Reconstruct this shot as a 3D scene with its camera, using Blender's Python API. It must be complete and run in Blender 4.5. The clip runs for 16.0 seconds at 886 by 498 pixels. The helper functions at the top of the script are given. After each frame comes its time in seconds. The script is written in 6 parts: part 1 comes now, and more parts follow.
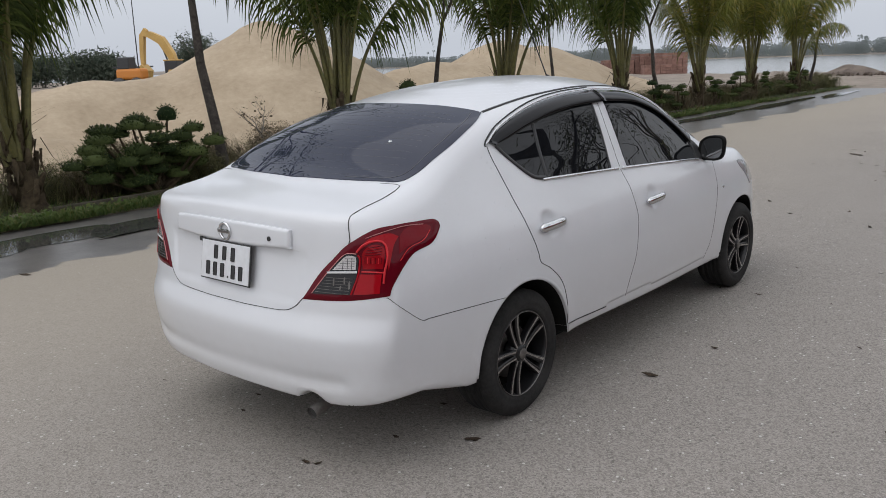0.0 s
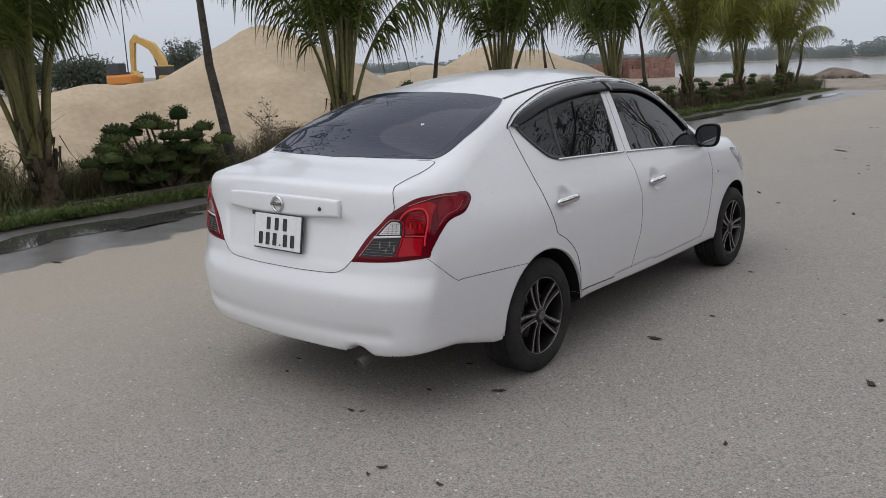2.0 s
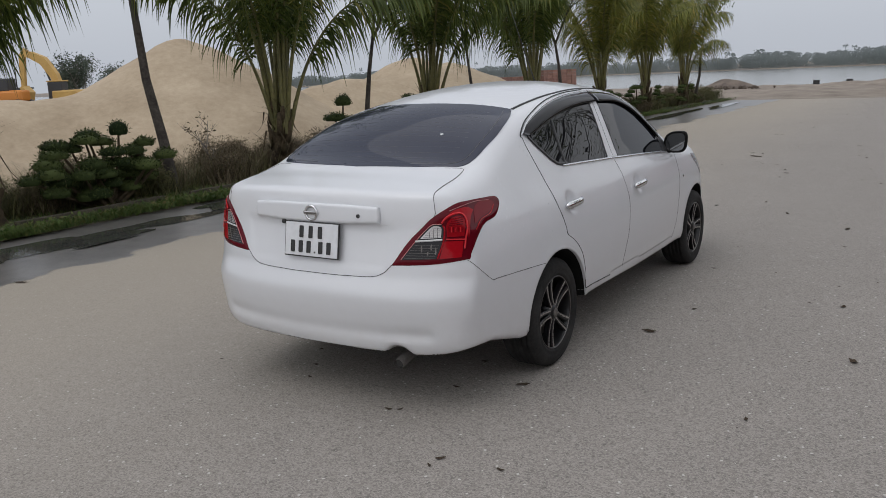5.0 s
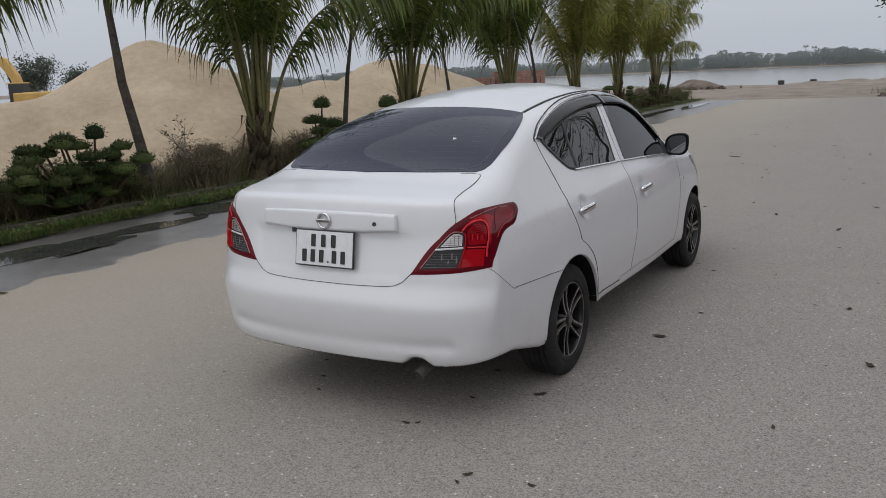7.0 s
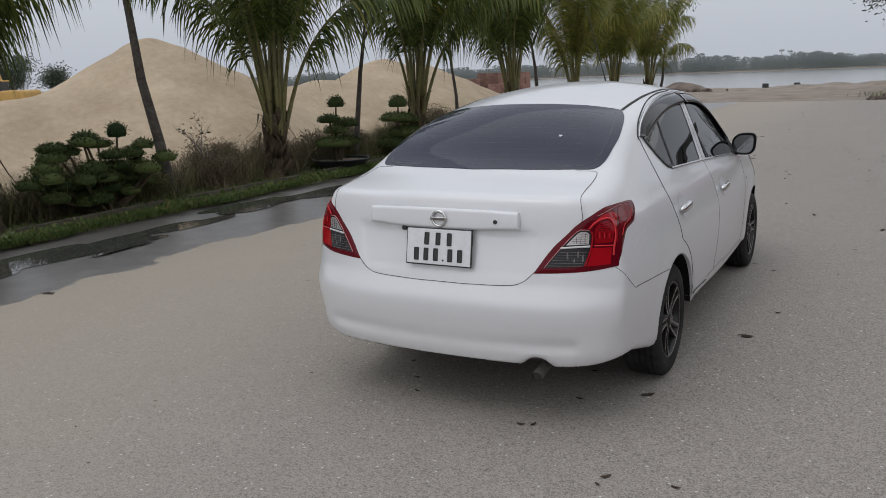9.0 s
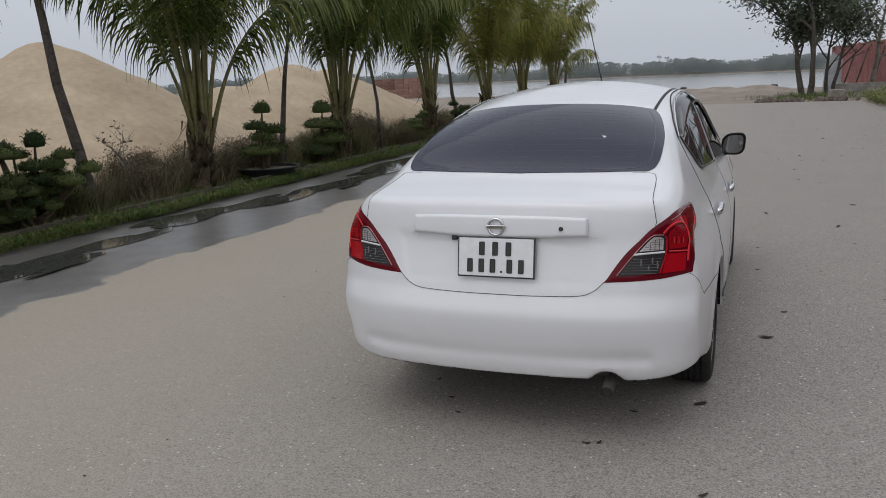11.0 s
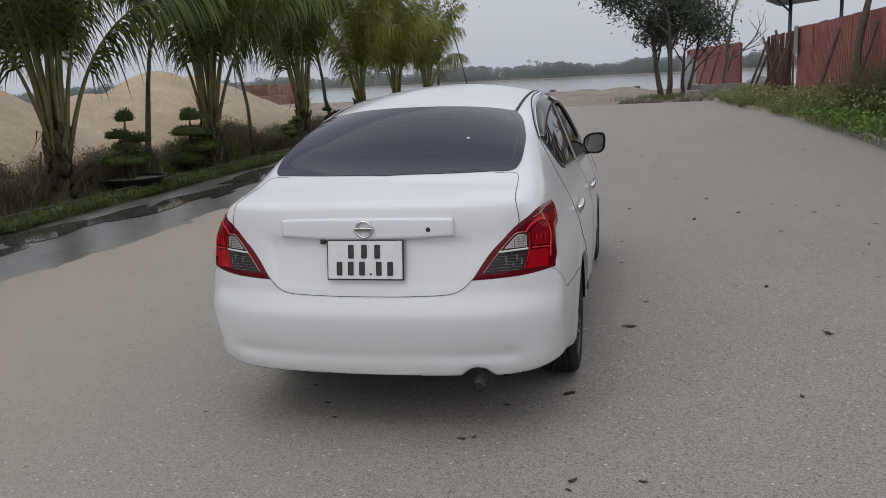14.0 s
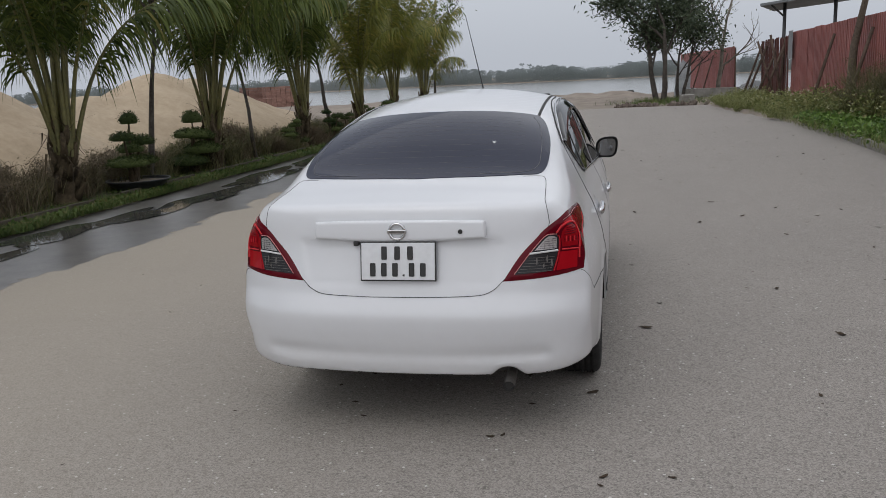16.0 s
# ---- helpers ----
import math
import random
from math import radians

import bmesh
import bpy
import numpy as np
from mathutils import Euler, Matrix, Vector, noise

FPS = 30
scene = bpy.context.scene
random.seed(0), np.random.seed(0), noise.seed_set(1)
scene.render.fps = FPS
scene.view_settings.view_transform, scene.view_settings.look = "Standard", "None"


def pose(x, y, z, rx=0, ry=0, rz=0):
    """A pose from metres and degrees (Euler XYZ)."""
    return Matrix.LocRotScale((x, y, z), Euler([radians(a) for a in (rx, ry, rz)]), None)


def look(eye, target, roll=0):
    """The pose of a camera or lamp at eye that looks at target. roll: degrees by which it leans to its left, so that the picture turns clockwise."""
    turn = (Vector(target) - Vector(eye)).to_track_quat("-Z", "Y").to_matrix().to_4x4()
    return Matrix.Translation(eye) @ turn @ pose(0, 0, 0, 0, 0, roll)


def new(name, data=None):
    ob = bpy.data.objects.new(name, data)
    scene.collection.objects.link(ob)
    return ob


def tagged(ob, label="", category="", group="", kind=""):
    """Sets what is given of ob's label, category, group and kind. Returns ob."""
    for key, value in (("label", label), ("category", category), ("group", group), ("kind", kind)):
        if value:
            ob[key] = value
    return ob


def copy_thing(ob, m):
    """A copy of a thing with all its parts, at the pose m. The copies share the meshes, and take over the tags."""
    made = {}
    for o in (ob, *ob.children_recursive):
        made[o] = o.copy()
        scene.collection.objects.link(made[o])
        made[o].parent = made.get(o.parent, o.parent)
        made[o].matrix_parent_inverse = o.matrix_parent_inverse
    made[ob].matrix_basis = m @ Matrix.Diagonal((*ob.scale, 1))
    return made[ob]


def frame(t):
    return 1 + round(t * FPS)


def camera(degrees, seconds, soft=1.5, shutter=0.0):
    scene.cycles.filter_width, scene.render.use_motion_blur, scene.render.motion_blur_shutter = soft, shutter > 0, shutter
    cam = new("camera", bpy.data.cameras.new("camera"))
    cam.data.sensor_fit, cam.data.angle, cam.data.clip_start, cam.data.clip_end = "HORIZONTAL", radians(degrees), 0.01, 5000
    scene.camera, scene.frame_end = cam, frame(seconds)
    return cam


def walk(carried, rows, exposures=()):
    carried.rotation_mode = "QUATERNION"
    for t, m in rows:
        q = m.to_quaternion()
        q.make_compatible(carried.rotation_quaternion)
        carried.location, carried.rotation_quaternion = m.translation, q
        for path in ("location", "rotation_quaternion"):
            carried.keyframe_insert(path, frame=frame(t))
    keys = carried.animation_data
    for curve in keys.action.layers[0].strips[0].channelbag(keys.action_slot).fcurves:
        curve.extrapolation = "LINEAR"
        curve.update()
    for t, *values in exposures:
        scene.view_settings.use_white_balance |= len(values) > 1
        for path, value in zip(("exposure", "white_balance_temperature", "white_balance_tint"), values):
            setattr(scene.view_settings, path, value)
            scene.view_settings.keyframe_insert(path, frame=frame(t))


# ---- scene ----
cam = camera(56.7, 16.0, 0.9)
PATH = [
    (0, (2.851, -2.903, 1.6), (1.584, -1.421, 1.153), -2.0),
    (0.5, (3.026, -2.989, 1.558), (1.763, -1.504, 1.111), -2.0),
    (1, (3.055, -3.111, 1.566), (1.795, -1.622, 1.123), -2.1),
    (1.5, (2.967, -3.236, 1.561), (1.709, -1.745, 1.119), -2.1),
    (2, (2.982, -3.355, 1.538), (1.734, -1.854, 1.103), -2.2),
    (2.5, (3.178, -3.44, 1.549), (1.955, -1.918, 1.115), -2.3),
    (3, (3.226, -3.563, 1.544), (2.015, -2.03, 1.115), -2.3),
    (3.5, (3.09, -3.796, 1.556), (1.913, -2.236, 1.13), -2.2),
    (4, (2.936, -3.883, 1.558), (1.817, -2.282, 1.131), -2.0),
    (6.3, (2.366, -3.84, 1.578), (1.337, -2.176, 1.164), -2.7),
    (6.5, (2.358, -3.842, 1.583), (1.339, -2.172, 1.163), -2.6),
    (7, (2.376, -3.886, 1.578), (1.376, -2.204, 1.163), -2.6),
    (7.5, (2.323, -3.988, 1.57), (1.338, -2.297, 1.157), -2.5),
    (8, (2.226, -4.095, 1.555), (1.256, -2.395, 1.142), -2.3),
    (8.5, (2.006, -4.137, 1.591), (1.048, -2.431, 1.177), -2.2),
    (8.7, (1.919, -4.137, 1.586), (0.963, -2.43, 1.172), -2.2),
    (10.8, (1.115, -4.189, 1.561), (0.323, -2.399, 1.154), -2.6),
    (11, (1.04, -4.184, 1.566), (0.318, -2.364, 1.157), -2.4),
    (11.5, (0.918, -4.143, 1.6), (0.393, -2.26, 1.18), -2.3),
    (12, (0.925, -4.08, 1.617), (0.442, -2.185, 1.199), -2.9),
    (12.5, (0.994, -4.142, 1.564), (0.525, -2.243, 1.146), -3.0),
    (13, (1.01, -4.13, 1.547), (0.555, -2.227, 1.13), -2.9),
    (13.5, (1.073, -4.161, 1.564), (0.621, -2.257, 1.151), -2.9),
    (14, (1.097, -4.188, 1.558), (0.65, -2.283, 1.147), -2.9),
    (14.5, (1.045, -4.227, 1.56), (0.603, -2.319, 1.153), -2.8),
    (15, (0.966, -4.281, 1.577), (0.53, -2.371, 1.171), -2.8),
    (15.5, (0.956, -4.288, 1.579), (0.525, -2.377, 1.175), -2.7),
    (16, (0.951, -4.301, 1.577), (0.522, -2.39, 1.172), -2.7),
]
walk(cam, [(t, look(eye, target, roll)) for t, eye, target, roll in PATH],
     exposures=((0, 0.28), (1.5, 0.25), (3, 0.24), (3.5, 0.22), (4, 0.12), (6.5, 0.06), (8, 0.08), (12, 0.07), (16, 0.06)))


# ---- light: an overcast afternoon ----
world = bpy.data.worlds.new("overcast_sky")
scene.world = world
world.use_nodes = True
wn = world.node_tree.nodes
sky = wn.new("ShaderNodeTexSky")
sky.sky_type, sky.sun_disc = "NISHITA", False
sky.sun_elevation, sky.sun_rotation = radians(58), radians(200)
sky.air_density, sky.dust_density, sky.ozone_density = 1.0, 6.0, 1.5
grey = wn.new("ShaderNodeHueSaturation")
grey.inputs["Saturation"].default_value = 0.22
world.node_tree.links.new(sky.outputs["Color"], grey.inputs["Color"])
veil = wn.new("ShaderNodeMix")
veil.data_type = "RGBA"
veil.inputs["Factor"].default_value = 0.965
veil.inputs["B"].default_value = (0.404, 0.431, 0.482, 1)
world.node_tree.links.new(grey.outputs["Color"], veil.inputs["A"])
world.node_tree.links.new(veil.outputs["Result"], wn["Background"].inputs["Color"])
wn["Background"].inputs["Strength"].default_value = 1.14
sun_data = bpy.data.lights.new("sun", "SUN")
sun_data.energy, sun_data.angle, sun_data.color = 0.98, radians(179), (1.0, 0.972, 0.95)
sun = new("sun", sun_data)
sun.matrix_world = pose(0, 0, 20, 18, 42, 0)


# ---- materials ----
def material(name, rough=0.6, metallic=0.0, coat=0.0, spec=0.5):
    m = bpy.data.materials.new(name)
    m.use_nodes = True
    b = m.node_tree.nodes["Principled BSDF"]
    b.inputs["Roughness"].default_value = rough
    b.inputs["Metallic"].default_value = metallic
    b.inputs["Coat Weight"].default_value = coat
    b.inputs["Coat Roughness"].default_value = 0.04
    b.inputs["Specular IOR Level"].default_value = spec
    return m, m.node_tree.nodes, m.node_tree.links, b


def noise_of(n, l, coord, scale, detail=4.0, rough=0.6):
    t = n.new("ShaderNodeTexNoise")
    t.inputs["Scale"].default_value, t.inputs["Detail"].default_value, t.inputs["Roughness"].default_value = scale, detail, rough
    l.new(coord, t.inputs["Vector"])
    return t.outputs["Fac"]


def ramp_of(n, l, fac, stops):
    r = n.new("ShaderNodeValToRGB")
    while len(r.color_ramp.elements) < len(stops):
        r.color_ramp.elements.new(0.5)
    for e, (p, c) in zip(r.color_ramp.elements, stops):
        e.position, e.color = p, (*c, 1) if len(c) == 3 else c
    l.new(fac, r.inputs["Fac"])
    return r.outputs["Color"]


def mix_of(n, l, fac, a, b, kind="MIX"):
    m = n.new("ShaderNodeMix")
    m.data_type, m.blend_type = "RGBA", kind
    for socket, value in ((m.inputs["Factor"], fac), (m.inputs["A"], a), (m.inputs["B"], b)):
        if isinstance(value, (int, float, tuple)):
            socket.default_value = value if not isinstance(value, tuple) else (*value, 1)
        else:
            l.new(value, socket)
    return m.outputs["Result"]


def math_of(n, l, op, a, b=0.0, c=0.0):
    m = n.new("ShaderNodeMath")
    m.operation = op
    for socket, value in zip(m.inputs, (a, b, c)):
        if isinstance(value, (int, float)):
            socket.default_value = value
        else:
            l.new(value, socket)
    return m.outputs["Value"]


def bump_of(n, l, b, height, strength, distance):
    p = n.new("ShaderNodeBump")
    p.inputs["Strength"].default_value, p.inputs["Distance"].default_value = strength, distance
    l.new(height, p.inputs["Height"])
    l.new(p.outputs["Normal"], b.inputs["Normal"])


def surface(name, dark, light, coarse, fine, rough=0.7, bump=0.3, depth=0.01, metallic=0.0, coat=0.0, vary=0.0, spread=0.15):
    """A plain material with variation at two scales, fine relief, and, with vary, a difference from piece to piece."""
    m, n, l, b = material(name, rough, metallic, coat)
    at = n.new("ShaderNodeTexCoord").outputs["Object"]
    big, small = noise_of(n, l, at, coarse, 3), noise_of(n, l, at, fine, 5, 0.7)
    fac = math_of(n, l, "ADD", math_of(n, l, "MULTIPLY", big, 0.55), math_of(n, l, "MULTIPLY", small, 0.45))
    colour = ramp_of(n, l, fac, [(0.5 - spread, dark), (0.5 + spread, light)])
    if vary:
        info, geo = n.new("ShaderNodeObjectInfo"), n.new("ShaderNodeNewGeometry")
        shift = math_of(n, l, "ADD", math_of(n, l, "MULTIPLY", info.outputs["Random"], vary), math_of(n, l, "MULTIPLY", geo.outputs["Random Per Island"], vary))
        h = n.new("ShaderNodeHueSaturation")
        l.new(math_of(n, l, "ADD", shift, 1 - vary), h.inputs["Value"])
        l.new(colour, h.inputs["Color"])
        colour = h.outputs["Color"]
    l.new(colour, b.inputs["Base Color"])
    l.new(math_of(n, l, "ADD", math_of(n, l, "MULTIPLY", small, 0.25), max(rough - 0.12, 0.02)), b.inputs["Roughness"])
    if rough > 0.75 and not metallic:
        b.inputs["Specular IOR Level"].default_value = 0.2
    if bump:
        bump_of(n, l, b, small, bump, depth)
    return m


def leafy(name, dark, light, dry=None, dry_share=0.0, rough=0.5, through_light=0.25, spec=0.3):
    """Leaves: colour from leaf to leaf, a little light coming through."""
    m, n, l, b = material(name, rough, 0.0, 0.0, spec)
    geo = n.new("ShaderNodeNewGeometry").outputs["Random Per Island"]
    at = n.new("ShaderNodeTexCoord").outputs["Object"]
    fac = math_of(n, l, "ADD", math_of(n, l, "MULTIPLY", geo, 0.6), math_of(n, l, "MULTIPLY", noise_of(n, l, at, 1.3, 2), 0.4))
    stops = [(0.2, dark), (0.75, light)]
    if dry:
        stops = [(0.15, dark), (0.85 - dry_share, light), (0.98 - dry_share * 0.6, dry)]
    colour = ramp_of(n, l, fac, stops)
    l.new(colour, b.inputs["Base Color"])
    thin = n.new("ShaderNodeBsdfTranslucent")
    l.new(colour, thin.inputs["Color"])
    mixer = n.new("ShaderNodeMixShader")
    mixer.inputs["Fac"].default_value = through_light
    l.new(b.outputs["BSDF"], mixer.inputs[1])
    l.new(thin.outputs["BSDF"], mixer.inputs[2])
    l.new(mixer.outputs["Shader"], n["Material Output"].inputs["Surface"])
    return m


def plain(name, colour, rough=0.5, metallic=0.0, coat=0.0, spec=0.5):
    m, n, l, b = material(name, rough, metallic, coat, spec)
    at = n.new("ShaderNodeTexCoord").outputs["Object"]
    small = noise_of(n, l, at, 40.0, 4)
    l.new(mix_of(n, l, small, tuple(c * 0.86 for c in colour), tuple(min(c * 1.12, 1) for c in colour)), b.inputs["Base Color"])
    l.new(math_of(n, l, "ADD", math_of(n, l, "MULTIPLY", small, 0.1), max(rough - 0.05, 0.0)), b.inputs["Roughness"])
    return m


def car_paint():
    m, n, l, b = material("white_paint", 0.34, 0.0, 0.7)
    at = n.new("ShaderNodeTexCoord").outputs["Object"]
    dust = noise_of(n, l, at, 3.0, 5, 0.65)
    low = n.new("ShaderNodeSeparateXYZ")
    l.new(at, low.inputs[0])
    splash = math_of(n, l, "MULTIPLY", math_of(n, l, "SUBTRACT", 0.62, low.outputs["Z"]), 1.1)
    splash = math_of(n, l, "MULTIPLY", math_of(n, l, "MAXIMUM", splash, 0.0), noise_of(n, l, at, 14.0, 6, 0.7))
    base = mix_of(n, l, dust, (0.590, 0.600, 0.625), (0.640, 0.650, 0.676))
    l.new(mix_of(n, l, splash, base, (0.42, 0.38, 0.33)), b.inputs["Base Color"])
    l.new(math_of(n, l, "ADD", math_of(n, l, "MULTIPLY", dust, 0.12), 0.26), b.inputs["Roughness"])
    b.inputs["Coat Roughness"].default_value = 0.075
    return m


def tinted_glass(name, colour=(0.006, 0.0065, 0.008), rough=0.03, spec=0.22):
    m, n, l, b = material(name, rough, 0.0, 0.0, spec)
    at = n.new("ShaderNodeTexCoord").outputs["Object"]
    film = noise_of(n, l, at, 2.0, 3)
    l.new(mix_of(n, l, film, colour, tuple(c * 1.5 for c in colour)), b.inputs["Base Color"])
    l.new(math_of(n, l, "MULTIPLY", noise_of(n, l, at, 60.0, 5), rough * 0.5), b.inputs["Roughness"])
    b.inputs["Coat Roughness"].default_value = 0.01
    return m


def lens(name, colour, clear=0.6):
    """Moulded lamp plastic: coloured, glossy, part of the light goes through."""
    m, n, l, b = material(name, 0.06, 0.0, 0.0, 0.17)
    at = n.new("ShaderNodeTexCoord").outputs["Object"]
    l.new(mix_of(n, l, noise_of(n, l, at, 30.0, 2), tuple(c * 0.8 for c in colour), colour), b.inputs["Base Color"])
    b.inputs["Transmission Weight"].default_value = clear
    return m


M_PAINT = car_paint()
M_GLASS = tinted_glass("tinted_window_glass")
M_REARGLASS = tinted_glass("tinted_rear_glass", (0.016, 0.019, 0.034), 0.03, 0.30)
M_SEAM = plain("panel_gap_black", (0.03, 0.03, 0.03), 0.8)
M_LINER = surface("arch_liner_plastic", (0.004, 0.004, 0.004), (0.012, 0.012, 0.011), 4, 60, 0.95, 0.3)
M_RUBBER = plain("black_rubber_trim", (0.016, 0.016, 0.017), 0.45)
M_VISOR = tinted_glass("smoked_acrylic", (0.007, 0.007, 0.008), 0.10, 0.12)
M_CHROME = plain("chrome", (0.62, 0.62, 0.63), 0.07, 1.0)
M_TYRE = surface("tyre_rubber", (0.013, 0.013, 0.013), (0.041, 0.040, 0.039), 5, 70, 0.85, 0.25, 0.004)
M_RIMBLACK = plain("black_wheel_paint", (0.008, 0.008, 0.009), 0.35, 0.0, 0.2, 0.3)
M_RIMSILVER = plain("machined_alloy", (0.42, 0.41, 0.40), 0.28, 1.0)
M_STEEL = surface("dull_steel", (0.09, 0.08, 0.075), (0.24, 0.23, 0.22), 8, 60, 0.5, 0.2, 0.003, 0.8)
M_RED = lens("red_lamp_plastic", (0.27, 0.005, 0.010), 0.0)
M_REDBRIGHT = lens("bright_red_lamp_plastic", (0.33, 0.005, 0.011), 0.0)
M_HEADLAMP = plain("clear_headlamp", (0.42, 0.43, 0.44), 0.12, 0.4, 0.6)
M_DEEPRED = lens("deep_red_lamp_plastic", (0.105, 0.003, 0.009), 0.0)
M_WINGRED = lens("crimson_lamp_plastic", (0.17, 0.004, 0.010), 0.0)
M_LENSBAR = plain("pale_lamp_bar", (0.55, 0.55, 0.56), 0.25)
M_CLEARLENS = lens("smoky_clear_lens", (0.03, 0.03, 0.033), 0.0)
M_GLOWRED = lens("light_red_lamp_plastic", (0.58, 0.028, 0.036), 0.0)
M_PINK = lens("pale_pink_lamp_edge", (0.55, 0.22, 0.22), 0.0)
M_REFLECTOR = plain("lamp_reflector", (0.52, 0.50, 0.50), 0.35, 0.85)
M_PLATE = plain("number_plate_white", (0.62, 0.63, 0.65), 0.4)
M_INK = plain("plate_black", (0.02, 0.02, 0.02), 0.5)


# ---- building ----
def mesh_of(name, verts, faces, mats, smooth=True, slots=None):
    me = bpy.data.meshes.new(name)
    me.from_pydata([tuple(v) for v in np.asarray(verts, float).tolist()], [], [tuple(f) for f in faces])
    for m in mats if isinstance(mats, (list, tuple)) else [mats]:
        me.materials.append(m)
    if slots is not None:
        me.polygons.foreach_set("material_index", np.asarray(slots, np.int32))
    me.polygons.foreach_set("use_smooth", np.full(len(me.polygons), smooth))
    me.update()
    return me


def piece(name, verts, faces, mats, parent=None, label="", smooth=True, slots=None, at=None):
    """One mesh object, under a thing or a part, or standing by itself."""
    ob = new(name, mesh_of(name, verts, faces, mats, smooth, slots))
    if at is not None:
        ob.matrix_basis = at
    ob.parent = parent
    return tagged(ob, label)


def part(name, bm, mat, parent=None, label="", smooth=False, at=None):
    me = bpy.data.meshes.new(name)
    bm.to_mesh(me)
    bm.free()
    me.materials.append(mat)
    me.polygons.foreach_set("use_smooth", np.full(len(me.polygons), smooth))
    ob = new(name, me)
    if at is not None:
        ob.matrix_basis = at
    ob.parent = parent
    return tagged(ob, label)


def thing(name, label, category, group="", kind="", at=None):
    ob = new(name)
    if at is not None:
        ob.matrix_basis = at
    return tagged(ob, label, category, group, kind)


def box_bm(sx, sy, sz, bevel=0.0, centre=(0, 0, 0), segments=2):
    bm = bmesh.new()
    bmesh.ops.create_cube(bm, size=1.0, matrix=Matrix.Translation(centre) @ Matrix.Diagonal((sx, sy, sz, 1)))
    if bevel:
        bmesh.ops.bevel(bm, geom=bm.edges[:], offset=bevel, segments=segments, affect="EDGES", profile=0.5)
    return bm


def lathe(profile, count=48, axis="x"):
    """Verts and faces of a profile of (along, radius) turned round an axis."""
    k, verts, faces = len(profile), [], []
    for i in range(count):
        a = 2 * math.pi * i / count
        for s, r in profile:
            c, d = r * math.cos(a), r * math.sin(a)
            verts.append((s, c, d) if axis == "x" else (c, s, d) if axis == "y" else (c, d, s))
    for i in range(count):
        for j in range(k - 1):
            a, b = i * k + j, ((i + 1) % count) * k + j
            faces.append((a, b, b + 1, a + 1))
    return verts, faces


def tube(points, radii, count=8, cap=True):
    """Verts and faces of a tapering tube along points."""
    points = [Vector(p) for p in points]
    verts, faces = [], []
    side = None
    for i, p in enumerate(points):
        ahead = (points[min(i + 1, len(points) - 1)] - points[max(i - 1, 0)]).normalized()
        side = ahead.orthogonal().normalized() if side is None else (side - ahead * side.dot(ahead)).normalized()
        up = ahead.cross(side)
        for k in range(count):
            a = 2 * math.pi * k / count
            verts.append(p + (side * math.cos(a) + up * math.sin(a)) * radii[i])
    for i in range(len(points) - 1):
        for k in range(count):
            a, b = i * count + k, i * count + (k + 1) % count
            faces.append((a, b, b + count, a + count))
    if cap:
        faces += [tuple(range(count))[::-1], tuple(range(len(verts) - count, len(verts)))]
    return [tuple(v) for v in verts], faces


def joined(pieces):
    verts, faces = [], []
    for v, f in pieces:
        n = len(verts)
        verts += [tuple(p) for p in v]
        faces += [tuple(i + n for i in q) for q in f]
    return verts, faces


# ---- the car's body as one smooth field: negative inside, positive outside ----
def curve(knots):
    """A smooth curve through (position, value) knots, with flat ends."""
    k = np.array(knots, float)
    p, v = k[:, 0], k[:, 1]
    m = np.gradient(v, p)
    def at(q):
        q = np.clip(q, p[0], p[-1])
        n = np.clip(np.searchsorted(p, q) - 1, 0, len(p) - 2)
        h = p[n + 1] - p[n]
        s = (q - p[n]) / h
        return ((2 * s**3 - 3 * s**2 + 1) * v[n] + (s**3 - 2 * s**2 + s) * h * m[n] + (3 * s**2 - 2 * s**3) * v[n + 1] + (s**3 - s**2) * h * m[n + 1])
    return at


ROOFLINE = curve([(-1.1, 1.02), (-0.9, 1.052), (-0.75, 1.083), (-0.62, 1.112), (-0.5, 1.160), (-0.29, 1.278), (-0.1, 1.362), (0.12, 1.425), (0.4, 1.472), (0.75, 1.498),
                  (1.1, 1.503), (1.45, 1.480), (1.7, 1.425), (2.0, 1.270), (2.3, 1.105), (2.45, 1.035), (2.6, 1.005), (2.9, 0.955), (3.15, 0.89), (3.35, 0.80), (3.5, 0.70)])
CROWN = curve([(-1.0, 0.05), (-0.62, 0.07), (-0.45, 0.13), (-0.29, 0.17), (0.12, 0.26), (1.0, 0.25), (1.7, 0.26), (2.2, 0.24), (2.5, 0.12), (3.4, 0.10)])
SECTION = curve([(0.10, 0.760), (0.20, 0.803), (0.30, 0.829), (0.40, 0.835), (0.52, 0.839), (0.64, 0.839), (0.74, 0.831), (0.84, 0.805), (0.92, 0.778), (0.98, 0.750), (1.05, 0.722), (1.15, 0.688), (1.25, 0.652), (1.40, 0.590), (1.6, 0.50)])
REAR_TAPER = curve([(-1.0, 0.052), (-0.7, 0.022), (-0.4, 0.005), (0.0, 0.0), (3.5, 0.0)])
CABIN_TAPER = curve([(-1.0, 0.06), (-0.5, 0.04), (0.0, 0.026), (0.6, 0.006), (1.1, 0.0), (1.6, 0.008), (2.2, 0.02), (3.0, 0.03)])
FRONT_TAPER = curve([(-1.0, 0.0), (2.0, 0.0), (2.35, 0.015), (2.7, 0.022), (3.1, 0.045), (3.5, 0.10)])
